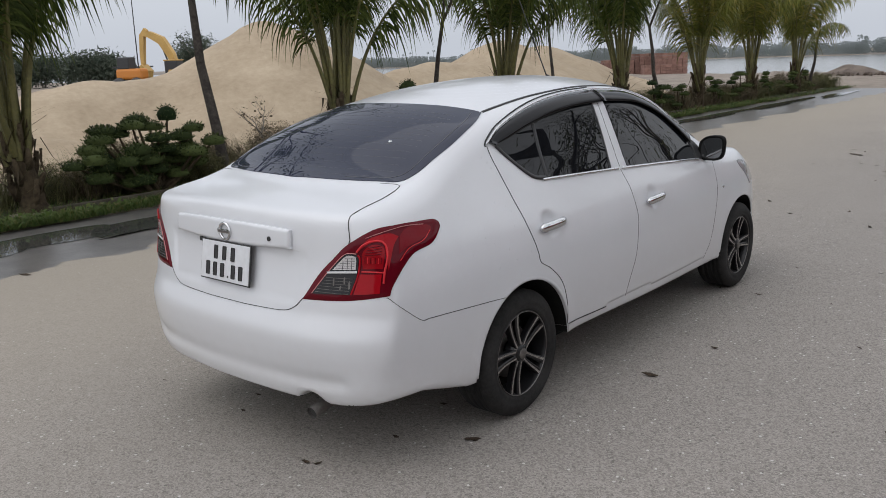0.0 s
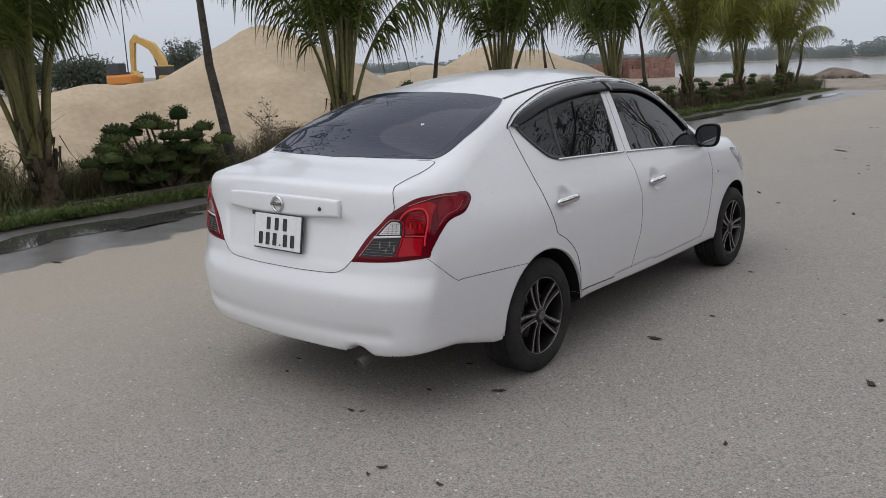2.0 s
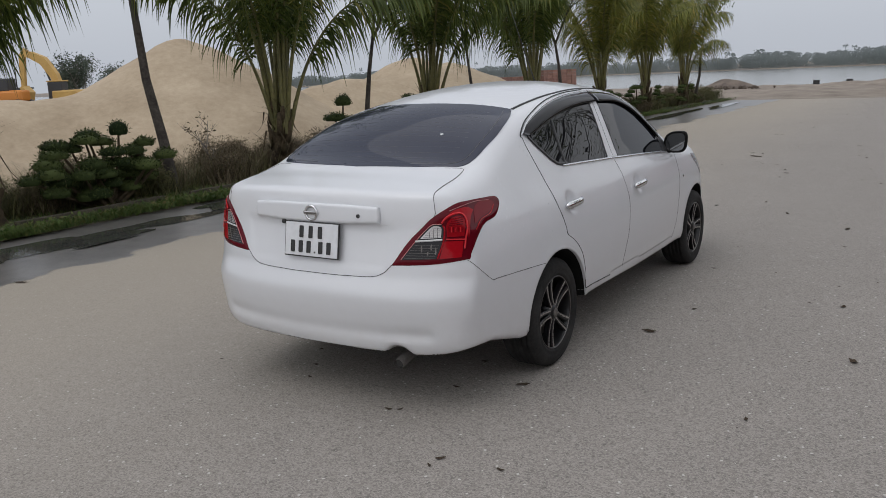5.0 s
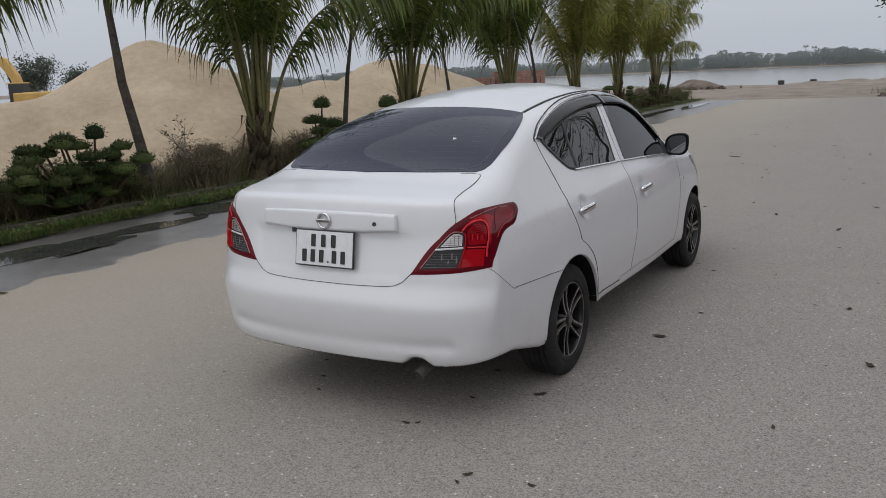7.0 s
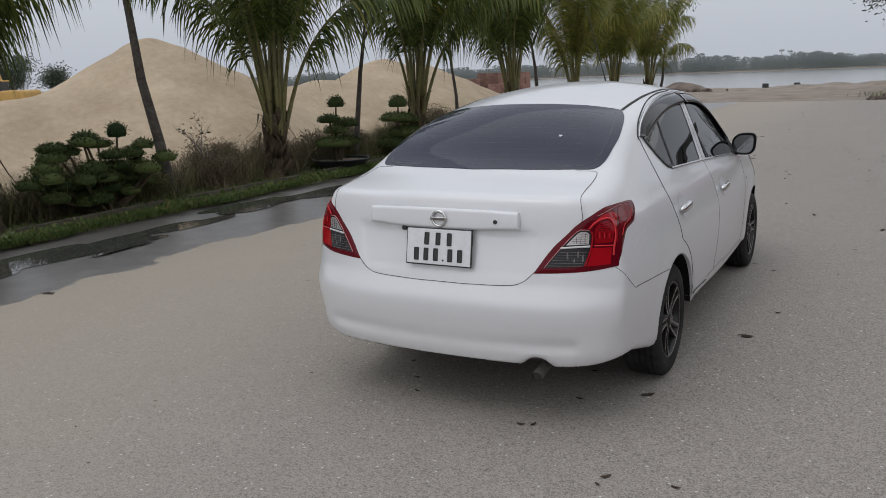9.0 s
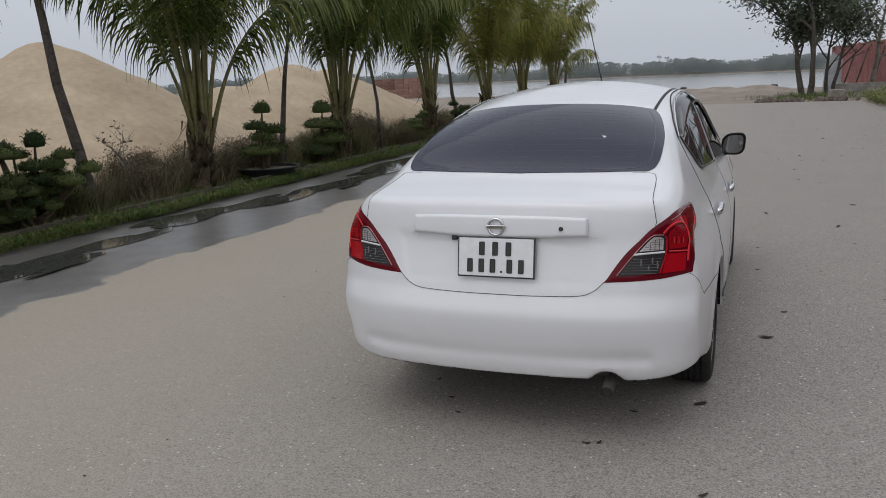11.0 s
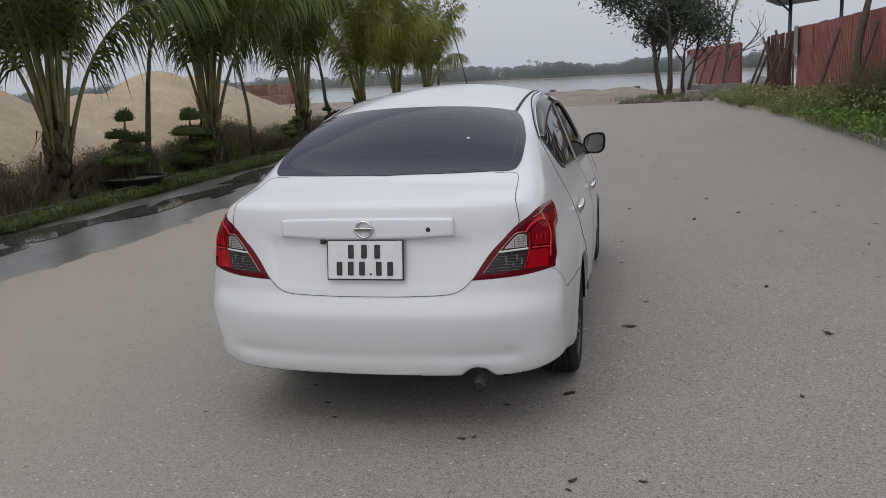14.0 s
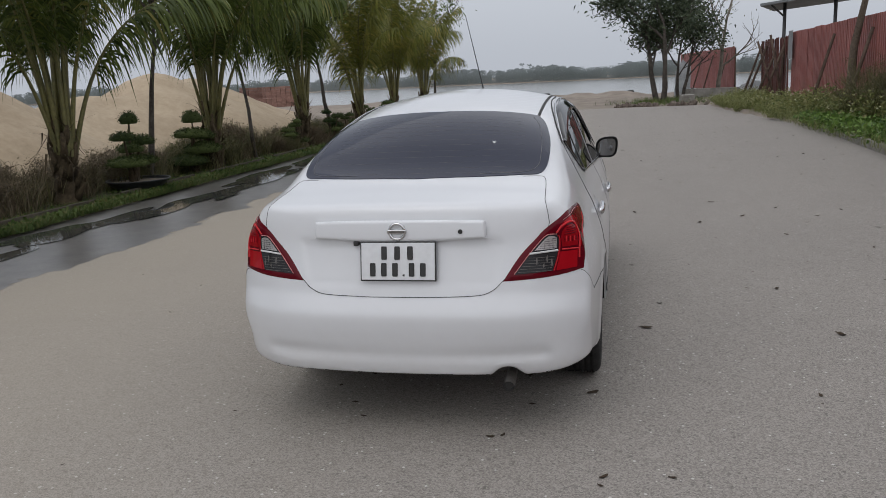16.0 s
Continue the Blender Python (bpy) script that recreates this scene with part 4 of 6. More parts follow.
def wave(x, y, scale, seed=0.0):
    """Cheap smooth unevenness between about -1 and 1."""
    return (np.sin(x / scale + 1.3 * seed) * np.cos(y / scale * 1.1 + seed) + 0.6 * np.sin(x / scale * 2.3 + y / scale * 1.7 + 2.1 * seed) + 0.35 * np.cos(y / scale * 4.1 - x / scale * 3.3 + seed)) / 1.5


def ramp01(v, a, b):
    s = np.clip((v - a) / (b - a), 0, 1)
    return s * s * (3 - 2 * s)


def bed_edge(y):
    """Where the planted bed meets the road."""
    return np.interp(y, (-60, 11, 17.7, 20, 28, 33), (5.30, 5.30, 5.60, 5.30, 4.55, 4.45))


def ground_height(x, y):
    z = -0.03 + 0 * x
    z = np.where(x < -6.05, 0.02 + 0.05 * ramp01(-x, 6.05, 6.6), z)                       # planted strip
    z = z - 0.35 * ramp01(-x, 7.6, 10.0)                                                    # sand yard
    z = np.where((x > bed_edge(y) + 0.1) & (y < 33.5), 0.10, z)                                           # planted bed
    beyond = ramp01(y, 33.0, 36.0)
    z = z * (1 - beyond) + beyond * (-0.12 + 0.10 * wave(x, y, 2.3) + 0.05 * wave(x, y, 0.7, 2))
    river = np.maximum(ramp01(y + 0.18 * x, 57.0, 70.0), ramp01(-x - 0.25 * y, 46.0, 62.0) * ramp01(1.25 * y + x, 0.0, 20.0))
    z = z - 3.2 * river
    z = z + 1.6 * ramp01(y, 376.0, 386.0) * river
    return z


def road_material():
    m, n, l, b = material("worn_asphalt", 0.8)
    at = n.new("ShaderNodeTexCoord").outputs["Object"]
    xyz = n.new("ShaderNodeSeparateXYZ")
    l.new(at, xyz.inputs[0])

    def chips(scale):
        v = n.new("ShaderNodeTexVoronoi")
        v.inputs["Scale"].default_value = scale
        l.new(at, v.inputs["Vector"])
        c = n.new("ShaderNodeSeparateColor")
        l.new(v.outputs["Color"], c.inputs["Color"])
        return c.outputs["Red"], c.outputs["Green"], v.outputs["Distance"]

    small, kind, round_small = chips(165.0)
    large, pale, round_large = chips(48.0)
    patches, stains = noise_of(n, l, at, 0.45, 4, 0.6), noise_of(n, l, at, 3.4, 6, 0.7)
    fac = math_of(n, l, "ADD", math_of(n, l, "MULTIPLY", patches, 0.6), math_of(n, l, "MULTIPLY", stains, 0.4))
    dry = ramp_of(n, l, fac, [(0.34, (0.206, 0.187, 0.170)), (0.66, (0.266, 0.241, 0.217))])
    dry = mix_of(n, l, 0.50, dry, ramp_of(n, l, small, [(0.0, (0.085, 0.078, 0.073)), (0.45, (0.238, 0.217, 0.197)), (1.0, (0.41, 0.378, 0.345))]))
    dark = math_of(n, l, "MULTIPLY", math_of(n, l, "LESS_THAN", large, 0.16), math_of(n, l, "LESS_THAN", round_large, 0.36))
    dry = mix_of(n, l, math_of(n, l, "MULTIPLY", dark, 0.50), dry, (0.085, 0.078, 0.072))
    white = math_of(n, l, "MULTIPLY", math_of(n, l, "GREATER_THAN", pale, 0.955), math_of(n, l, "LESS_THAN", round_large, 0.30))
    dry = mix_of(n, l, math_of(n, l, "MULTIPLY", white, 0.75), dry, (0.58, 0.56, 0.53))
    # a sandy film along the wet edge
    edge = math_of(n, l, "ADD", xyz.outputs["X"], math_of(n, l, "MULTIPLY", math_of(n, l, "SUBTRACT", noise_of(n, l, at, 0.75, 4, 0.6), 0.5), 1.5))
    film = n.new("ShaderNodeMapRange")
    film.interpolation_type = "SMOOTHSTEP"
    for k, v in (("From Min", 1.0), ("From Max", -4.2), ("To Min", 0.0), ("To Max", 0.62)):
        film.inputs[k].default_value = v
    l.new(edge, film.inputs["Value"])
    dry = mix_of(n, l, film.outputs["Result"], dry, (0.365, 0.318, 0.252))
    wet = ramp_of(n, l, stains, [(0.35, (0.095, 0.089, 0.084)), (0.65, (0.160, 0.150, 0.140))])
    soak = n.new("ShaderNodeMapRange")
    for k, v in (("From Min", -4.10), ("From Max", -4.16), ("To Min", 0.0), ("To Max", 1.0)):
        soak.inputs[k].default_value = v
    l.new(edge, soak.inputs["Value"])
    l.new(mix_of(n, l, soak.outputs["Result"], dry, wet), b.inputs["Base Color"])
    rough = math_of(n, l, "SUBTRACT", 0.86, math_of(n, l, "MULTIPLY", soak.outputs["Result"], 0.54))
    l.new(rough, b.inputs["Roughness"])
    rise = math_of(n, l, "ADD", math_of(n, l, "MULTIPLY", small, 0.6), math_of(n, l, "MULTIPLY", stains, 0.4))
    rise = math_of(n, l, "MULTIPLY", rise, math_of(n, l, "SUBTRACT", 1.0, math_of(n, l, "MULTIPLY", soak.outputs["Result"], 0.85)))
    bump_of(n, l, b, rise, 0.35, 0.004)
    return m


def water_material(name, rough, ripple, scale, silt=(0.055, 0.056, 0.050)):
    m, n, l, b = material(name, rough)
    b.inputs["Base Color"].default_value = (*silt, 1)
    b.inputs["IOR"].default_value = 1.33
    b.inputs["Specular IOR Level"].default_value = 0.5
    at = n.new("ShaderNodeTexCoord").outputs["Object"]
    if ripple:
        bump_of(n, l, b, noise_of(n, l, at, scale, 3), ripple, 0.2)
    return m


M_ROAD = road_material()
M_RIVER = water_material("river_water", 0.14, 0.06, 0.9, (0.24, 0.245, 0.235))
M_PUDDLE = water_material("puddle_water", 0.02, 0.0, 1.0)
M_SOIL = surface("bare_soil", (0.165, 0.137, 0.113), (0.305, 0.262, 0.220), 0.6, 14, 0.9, 0.5, 0.03)
M_LOAM = surface("damp_loam", (0.020, 0.019, 0.011), (0.062, 0.058, 0.034), 2, 25, 0.95, 0.6, 0.02)
M_SAND = surface("yellow_sand", (0.300, 0.235, 0.162), (0.455, 0.370, 0.268), 0.5, 6, 0.92, 0.35, 0.05, spread=0.16)
M_KERB = surface("old_concrete", (0.16, 0.15, 0.135), (0.34, 0.325, 0.30), 3, 40, 0.85, 0.4)
M_BRICK = surface("red_brick", (0.165, 0.092, 0.075), (0.27, 0.160, 0.130), 4, 30, 0.9, 0.3, vary=0.25)
M_BARK = surface("grey_bark", (0.075, 0.065, 0.055), (0.24, 0.215, 0.185), 3, 24, 0.9, 0.7, 0.02)
M_PALMBARK = surface("brown_palm_fibre", (0.024, 0.018, 0.012), (0.115, 0.088, 0.054), 3, 26, 0.95, 0.9, 0.03)
M_STALK = surface("green_yellow_stalk", (0.046, 0.046, 0.016), (0.170, 0.152, 0.048), 2, 20, 0.55, 0.2)
M_FROND = leafy("palm_leaflets", (0.026, 0.044, 0.010), (0.120, 0.155, 0.034), (0.27, 0.21, 0.06), 0.12, 0.45)
M_FRONDYOUNG = leafy("sunlit_palm_leaflets", (0.055, 0.075, 0.014), (0.20, 0.205, 0.045), (0.36, 0.27, 0.07), 0.18, 0.42)
M_PINE = leafy("dark_clipped_foliage", (0.014, 0.026, 0.009), (0.080, 0.102, 0.034), rough=0.8, through_light=0.1, spec=0.12)
M_DRY = leafy("dry_brown_shrub", (0.040, 0.032, 0.020), (0.185, 0.148, 0.095), (0.27, 0.21, 0.14), 0.15, 0.8)
M_OLIVE = leafy("olive_shrub", (0.034, 0.038, 0.016), (0.17, 0.165, 0.075), (0.28, 0.23, 0.12), 0.15, 0.7)
M_GRASS = leafy("verge_grass", (0.028, 0.060, 0.012), (0.105, 0.155, 0.038), (0.20, 0.165, 0.07), 0.24, 0.6)
# gum leaves, lightened to put some distance haze into their colour
M_GUM = leafy("grey_green_hazed_leaves", (0.026, 0.040, 0.024), (0.090, 0.115, 0.066), rough=0.6)
M_LIGHTLEAF = leafy("fresh_green_leaves", (0.040, 0.065, 0.015), (0.135, 0.185, 0.045), rough=0.5)
M_CREEPER = leafy("bright_creeper_leaves", (0.045, 0.095, 0.018), (0.160, 0.255, 0.055), rough=0.5)
M_WEED = leafy("weed_leaves", (0.065, 0.090, 0.026), (0.235, 0.250, 0.090), (0.24, 0.20, 0.10), 0.15, 0.6)
M_FLOWER = plain("cream_petals", (0.60, 0.58, 0.40), 0.6)
# greyed, low-contrast leaf colours that paint in the haze of middle distance
M_HAZE = leafy("haze_tinted_dark_leaves", (0.050, 0.065, 0.050), (0.110, 0.128, 0.098), rough=0.9, spec=0.1)
# distance haze painted into the far trees' pale grey-green colours
M_WOODS = leafy("haze_tinted_far_trees", (0.240, 0.268, 0.266), (0.285, 0.312, 0.310), rough=0.95, through_light=0.5, spec=0.0)
M_FENCE = surface("faded_red_sheet_metal", (0.185, 0.058, 0.051), (0.325, 0.118, 0.104), 0.9, 22, 0.55, 0.15, 0.005, vary=0.16)
M_POST = surface("dark_old_timber", (0.045, 0.032, 0.026), (0.12, 0.085, 0.065), 3, 40, 0.85, 0.4)
M_EDGING = surface("weathered_edging_board", (0.030, 0.025, 0.020), (0.105, 0.090, 0.070), 3, 40, 0.85, 0.4)
# machine yellow, dulled in its base colour to suggest distance haze
M_YELLOW = surface("hazed_excavator_yellow", (0.40, 0.245, 0.065), (0.52, 0.33, 0.10), 1, 10, 0.5, 0.1)
M_DARKMETAL = plain("dark_machine_metal", (0.03, 0.03, 0.032), 0.5)
M_POT = surface("black_plastic_pot", (0.010, 0.011, 0.012), (0.028, 0.030, 0.032), 6, 50, 0.5, 0.1)
M_ROOFING = surface("dull_sheet_roof", (0.10, 0.11, 0.12), (0.20, 0.21, 0.22), 1, 20, 0.6, 0.2)
M_TRUNK = surface("dark_bark", (0.030, 0.026, 0.023), (0.105, 0.092, 0.080), 3, 24, 0.9, 0.7, 0.02)
M_LITTER = surface("fallen_leaf_brown", (0.020, 0.014, 0.010), (0.075, 0.052, 0.034), 20, 90, 0.8, 0.4, vary=0.3)

far_xs = np.r_[np.linspace(-2600, -120, 22)[:-1], np.linspace(-120, -12, 55)[:-1], np.linspace(-12, -5.0, 36)[:-1], np.linspace(-5.0, 4.3, 8)[:-1], np.linspace(4.3, 7.0, 28)[:-1], np.linspace(7.0, 12, 16)[:-1], np.linspace(12, 120, 30)[:-1], np.linspace(120, 2600, 20)]
far_ys = np.r_[np.linspace(-2600, -60, 18)[:-1], np.linspace(-60, 30, 60)[:-1], np.linspace(30, 75, 90)[:-1], np.linspace(75, 360, 30)[:-1], np.linspace(360, 400, 20)[:-1], np.linspace(400, 2600, 20)]
sheet("ground", far_xs, far_ys, ground_height, M_SOIL, "bare brown soil and riverbank round the road", "ground")
sheet("road", np.linspace(-6.12, 5.8, 40), np.linspace(-60, 34, 120), lambda x, y: 0.0 * x - 0.10 * ramp01(y, 32.5, 34.0), M_ROAD, "worn grey asphalt road with a wet dark edge", "road")
sheet("verge", np.linspace(-8.6, -6.13, 14), np.linspace(-30, 33, 90), lambda x, y: ground_height(x, y) + 0.006 + 0.012 * wave(x, y, 0.4), M_LOAM, "dark damp soil of the planted strip", "verge")
sheet("river_water", np.linspace(-2600, 2600, 12), np.linspace(-2600, 2600, 12), lambda x, y: 0 * x - 2.0, M_RIVER, "calm grey river water under a dull sky", "water")

rng = random.Random(4)


def blob(cx, cy, rx, ry, seed, z, count=44):
    r = random.Random(seed)
    phase = [r.uniform(0, 6.28) for _ in range(5)]
    return [(cx + rx * math.cos(a) * k, cy + ry * math.sin(a) * k, z) for a in np.linspace(0, 2 * math.pi, count, endpoint=False)
            for k in [1 + 0.22 * math.sin(2 * a + phase[0]) + 0.16 * math.sin(3 * a + phase[1]) + 0.10 * math.sin(5 * a + phase[2]) + 0.05 * math.sin(9 * a + phase[3])]]


for k, (px, py, rx, ry) in enumerate(((-5.30, -1.6, 0.36, 1.1), (-5.36, 0.75, 0.24, 1.0), (-5.40, 2.2, 0.17, 0.8), (-5.62, 4.0, 0.22, 0.75), (-5.42, 5.15, 0.18, 0.7), (-5.25, 6.35, 0.21, 0.9), (-5.15, 7.9, 0.18, 0.9), (-5.45, 9.6, 0.28, 1.2), (-5.5, 13.2, 0.30, 1.8), (-5.5, 17.6, 0.20, 1.9), (-5.5, 22.5, 0.22, 2.2), (-5.3, 27.8, 0.2, 1.8), (-4.95, 1.3, 0.05, 0.30), (-4.9, 6.9, 0.06, 0.35))):
    ring = blob(px + 0.06, py, rx * 1.2, ry * 1.3, k, 0.004 + 0.0012 * k)
    ob = piece("puddle", ring, [tuple(range(len(ring)))], M_PUDDLE, smooth=False)
    tagged(ob, "shallow still rain puddle along the wet road edge", "puddle", "puddles", "structure")

# kerb stones along the planted bed on the other side
kerb = tagged(new("kerb"), "low weathered concrete kerb along the planted bed", "kerb", kind="structure")
stone = None
for k in range(21):
    y = -2.0 + k * 1.0
    x = bed_edge(y)
    if stone is None:
        bm = box_bm(0.16, 0.97, 0.20, 0.02, (0, 0, 0.06))
        stone = part("kerb_stone", bm, M_KERB, kerb, at=pose(float(x), y, 0))
        continue
    ob = new("kerb_stone", stone.data)
    ob.parent = kerb
    ob.matrix_basis = pose(float(x), y, rng.uniform(-0.012, 0.006), 0, 0, math.degrees(math.atan2(bed_edge(y - 0.5) - bed_edge(y + 0.5), 1.0)) + rng.uniform(-1, 1))


# ---- leaves, blades and crowns ----
def blades(count, place, length, width, bend, seed, lean=0.5, segs=2):
    """Curved blades: place(r) gives the foot."""
    r = random.Random(seed)
    verts, faces = [], []
    for _ in range(count):
        x, y, z = place(r)
        a, h, w = r.uniform(0, 6.283), r.uniform(*length), r.uniform(*width)
        tilt, c = r.uniform(0.05, lean), r.uniform(0.2, 1.0) * bend
        ca, sa = math.cos(a), math.sin(a)
        n = len(verts)
        for s in range(segs + 1):
            t = s / segs
            out, up = h * (tilt * t + c * t * t), h * (t - 0.35 * c * t * t)
            half = w * (1 - t) ** 0.7 / 2 if s < segs else 0.0
            px, py = x + ca * out, y + sa * out
            if s < segs:
                verts += [(px - sa * half, py + ca * half, z + up), (px + sa * half, py - ca * half, z + up)]
            else:
                verts.append((px, py, z + up))
        for s in range(segs):
            b = n + 2 * s
            faces.append((b, b + 1, b + 3, b + 2) if s < segs - 1 else (b, b + 1, b + 2))
    return verts, faces


def leaves(centres, size, seed, per=1, spread=0.0, slim=0.45, droop=0.0):
    """Folded little leaves at random turns round given places."""
    r = random.Random(seed)
    verts, faces = [], []
    for c in centres:
        for _ in range(per):
            p = Vector(c) + Vector((r.gauss(0, 1), r.gauss(0, 1), r.gauss(0, 0.8))) * spread
            d = Vector((r.uniform(-1, 1), r.uniform(-1, 1), r.uniform(-0.7, 0.9) - droop)).normalized()
            s = d.cross(Vector((r.uniform(-1, 1), r.uniform(-1, 1), r.uniform(-1, 1)))).normalized()
            up = d.cross(s)
            k = size * r.uniform(0.6, 1.35)
            n = len(verts)
            verts += [tuple(p), tuple(p + d * k * 0.45 + s * k * slim * 0.5 + up * k * 0.06), tuple(p + d * k), tuple(p + d * k * 0.45 - s * k * slim * 0.5 + up * k * 0.06)]
            faces += [(n, n + 1, n + 2), (n, n + 2, n + 3)]
    return verts, faces


def frond(length, start, end, seed, leaflet=0.78, ragged=0.05):
    """One feather leaf: a bare stalk that rises along +x and bows over, with long leaflets hanging from both sides."""
    r = random.Random(seed)
    count, p, rib = 22, Vector((0.05, 0, -0.25)), []
    sway = r.uniform(-0.10, 0.10)
    for i in range(count + 1):
        t = i / count
        rib.append(p.copy())
        a = radians(start + (end - start) * t**1.9)
        p = p + Vector((math.cos(a), sway * t, math.sin(a))) * length / count
    v, f = tube(rib, [0.034 * (1 - t) ** 1.3 + 0.006 * (1 - t) + 0.003 for t in np.linspace(0, 1, count + 1)], 6, False)
    lv, lf = [], []
    each = int(length * 27)
    for side in (-1, 1):
        for i in range(each):
            t = 0.34 + 0.66 * (i + r.uniform(-0.3, 0.3)) / each
            if t > 0.995 or r.random() < ragged:
                continue
            k = t * count
            n0 = min(int(k), count - 1)
            q = rib[n0].lerp(rib[n0 + 1], k - n0)
            ahead = (rib[n0 + 1] - rib[n0]).normalized()
            s = (t - 0.34) / 0.66
            size = leaflet * (0.55 + 0.45 * math.sin(min(1.0, s * 1.6 + 0.1) * math.pi / 2)) * (1 - 0.55 * s**3) * r.uniform(0.8, 1.12)
            out = (Vector((0, side, 0)) * r.uniform(0.45, 0.85) + ahead * r.uniform(0.10, 0.65) + Vector((r.uniform(-0.15, 0.2), 0, r.uniform(-0.45, 0.10)))).normalized()
            sag = r.uniform(0.5, 1.4)
            w = 0.0165 * r.uniform(0.7, 1.2)
            n = len(lv)
            for e, ww in ((0.0, 0.5), (0.35, 1.0), (0.7, 0.75)):
                c = q + out * size * e * (1 - 0.25 * sag * e) + Vector((0, 0, -sag * size * e * e * 0.85))
                lv += [tuple(c + ahead * w * ww), tuple(c - ahead * w * ww)]
            lv.append(tuple(q + out * size * (1 - 0.25 * sag) + Vector((0, 0, -sag * size * 0.85))))
            lf += [(n, n + 1, n + 3, n + 2), (n + 2, n + 3, n + 5, n + 4), (n + 4, n + 5, n + 6)]
    n = len(v)
    return v + lv, f + [tuple(i + n for i in q) for q in lf], [1] * len(f) + [0] * len(lf)


FRONDS = {}
for kind, mats in (("green", [M_FROND, M_STALK]), ("young", [M_FRONDYOUNG, M_STALK])):
    FRONDS[kind] = []
    for ln, a0, a1, sd in ((4.3, 89, 70, 1), (4.5, 87, 54, 2), (4.5, 85, 32, 3), (4.4, 83, 8, 4), (4.1, 79, -16, 5), (3.7, 70, -30, 6)):
        v, f, slots = frond(ln, a0, a1, sd)
        FRONDS[kind].append(mesh_of("frond", v, f, mats, True, slots))


def coconut_palm(x, y, seed, kind="green", trunk=1.0, size=1.0, count=20, lean=0.0):
    r = random.Random(seed)
    palm = thing("coconut_palm", "young coconut palm with a short fibrous trunk and arching fronds" if kind == "green" else "young coconut palm with yellowing arching fronds", "palm tree", "row of coconut palms along the road", at=pose(x, y, 0))
    heights = np.linspace(0, trunk, 14)
    tilt = r.uniform(-0.10, 0.10)
    pts = [(0.04 * math.sin(h * 1.7 + seed), tilt * h + 0.03 * math.sin(h * 2 + seed), h) for h in heights]
    rad = [0.150 - 0.055 * (h / trunk) + 0.014 * math.sin(k * 2.4 + seed) + (0.045 if h < 0.1 else 0) for k, h in enumerate(heights)]
    piece("trunk", *tube(pts, rad, 14), M_PALMBARK, palm)
    boots = []
    for k in range(16):
        a, h = k * 2.39996 + r.uniform(-0.3, 0.3), 0.12 + (trunk - 0.1) * k / 16
        c = Vector((math.cos(a), math.sin(a), 0))
        base = Vector((0, tilt * h, h)) + c * (0.105 - 0.03 * h / trunk)
        boots.append(tube([base, base + c * 0.07 + Vector((0, 0, 0.12)), base + c * r.uniform(0.06, 0.15) + Vector((0, 0, r.uniform(0.20, 0.34)))], [0.065, 0.045, 0.022], 6))
    piece("leaf_base", *joined(boots), M_PALMBARK, palm)
    base = Vector(pts[-1])
    for k in range(count):
        a = k * 2.39996 + r.uniform(-0.5, 0.5)
        age = k / (count - 1)
        which = min(5, max(0, int(age**1.25 * 5.3 + r.uniform(-0.6, 0.5))))
        ob = new("frond", FRONDS[kind][which])
        ob.parent = palm
        k2 = size * r.uniform(0.88, 1.1)
        drop = -0.30 * age * r.random()
        ob.matrix_basis = Matrix.Translation(base + Vector((0.05 * math.cos(a), 0.05 * math.sin(a), drop))) @ pose(0, 0, 0, 0, 0, math.degrees(a)) @ pose(0, 0, 0, r.uniform(-9, 9), r.uniform(-5, 5), 0) @ Matrix.Diagonal((k2, k2, k2, 1))
    fv, ff = blades(45, lambda q: (base.x + q.uniform(-0.16, 0.16), base.y + q.uniform(-0.16, 0.16), base.z - q.uniform(0.0, 0.75)), (0.15, 0.45), (0.02, 0.05), 1.2, seed, 1.0)
    hv, hf = blades(26, lambda q: (0.17 * math.cos(q.uniform(0, 6.283)), 0.17 * math.sin(q.uniform(0, 6.283)), q.uniform(0.35, trunk)), (-0.5, -0.2), (0.02, 0.05), 0.5, seed + 1, 0.5)
    piece("dry_fibre", *joined([(fv, ff), (hv, hf)]), M_PALMBARK, palm)
    return palm


for k, (y, kind, trunk, size, count) in enumerate(((-4.0, "green", 1.1, 1.0, 14), (1.15, "green", 1.0, 1.0, 19), (6.05, "green", 1.1, 1.0, 17), (10.4, "green", 1.15, 1.0, 17), (15.15, "green", 1.15, 1.0, 16), (19.7, "young", 1.05, 0.95, 16), (23.85, "young", 1.05, 0.95, 16), (28.2, "young", 1.05, 0.9, 15))):
    coconut_palm(-6.85, y, 11 + 3 * k, kind, trunk, size, count)


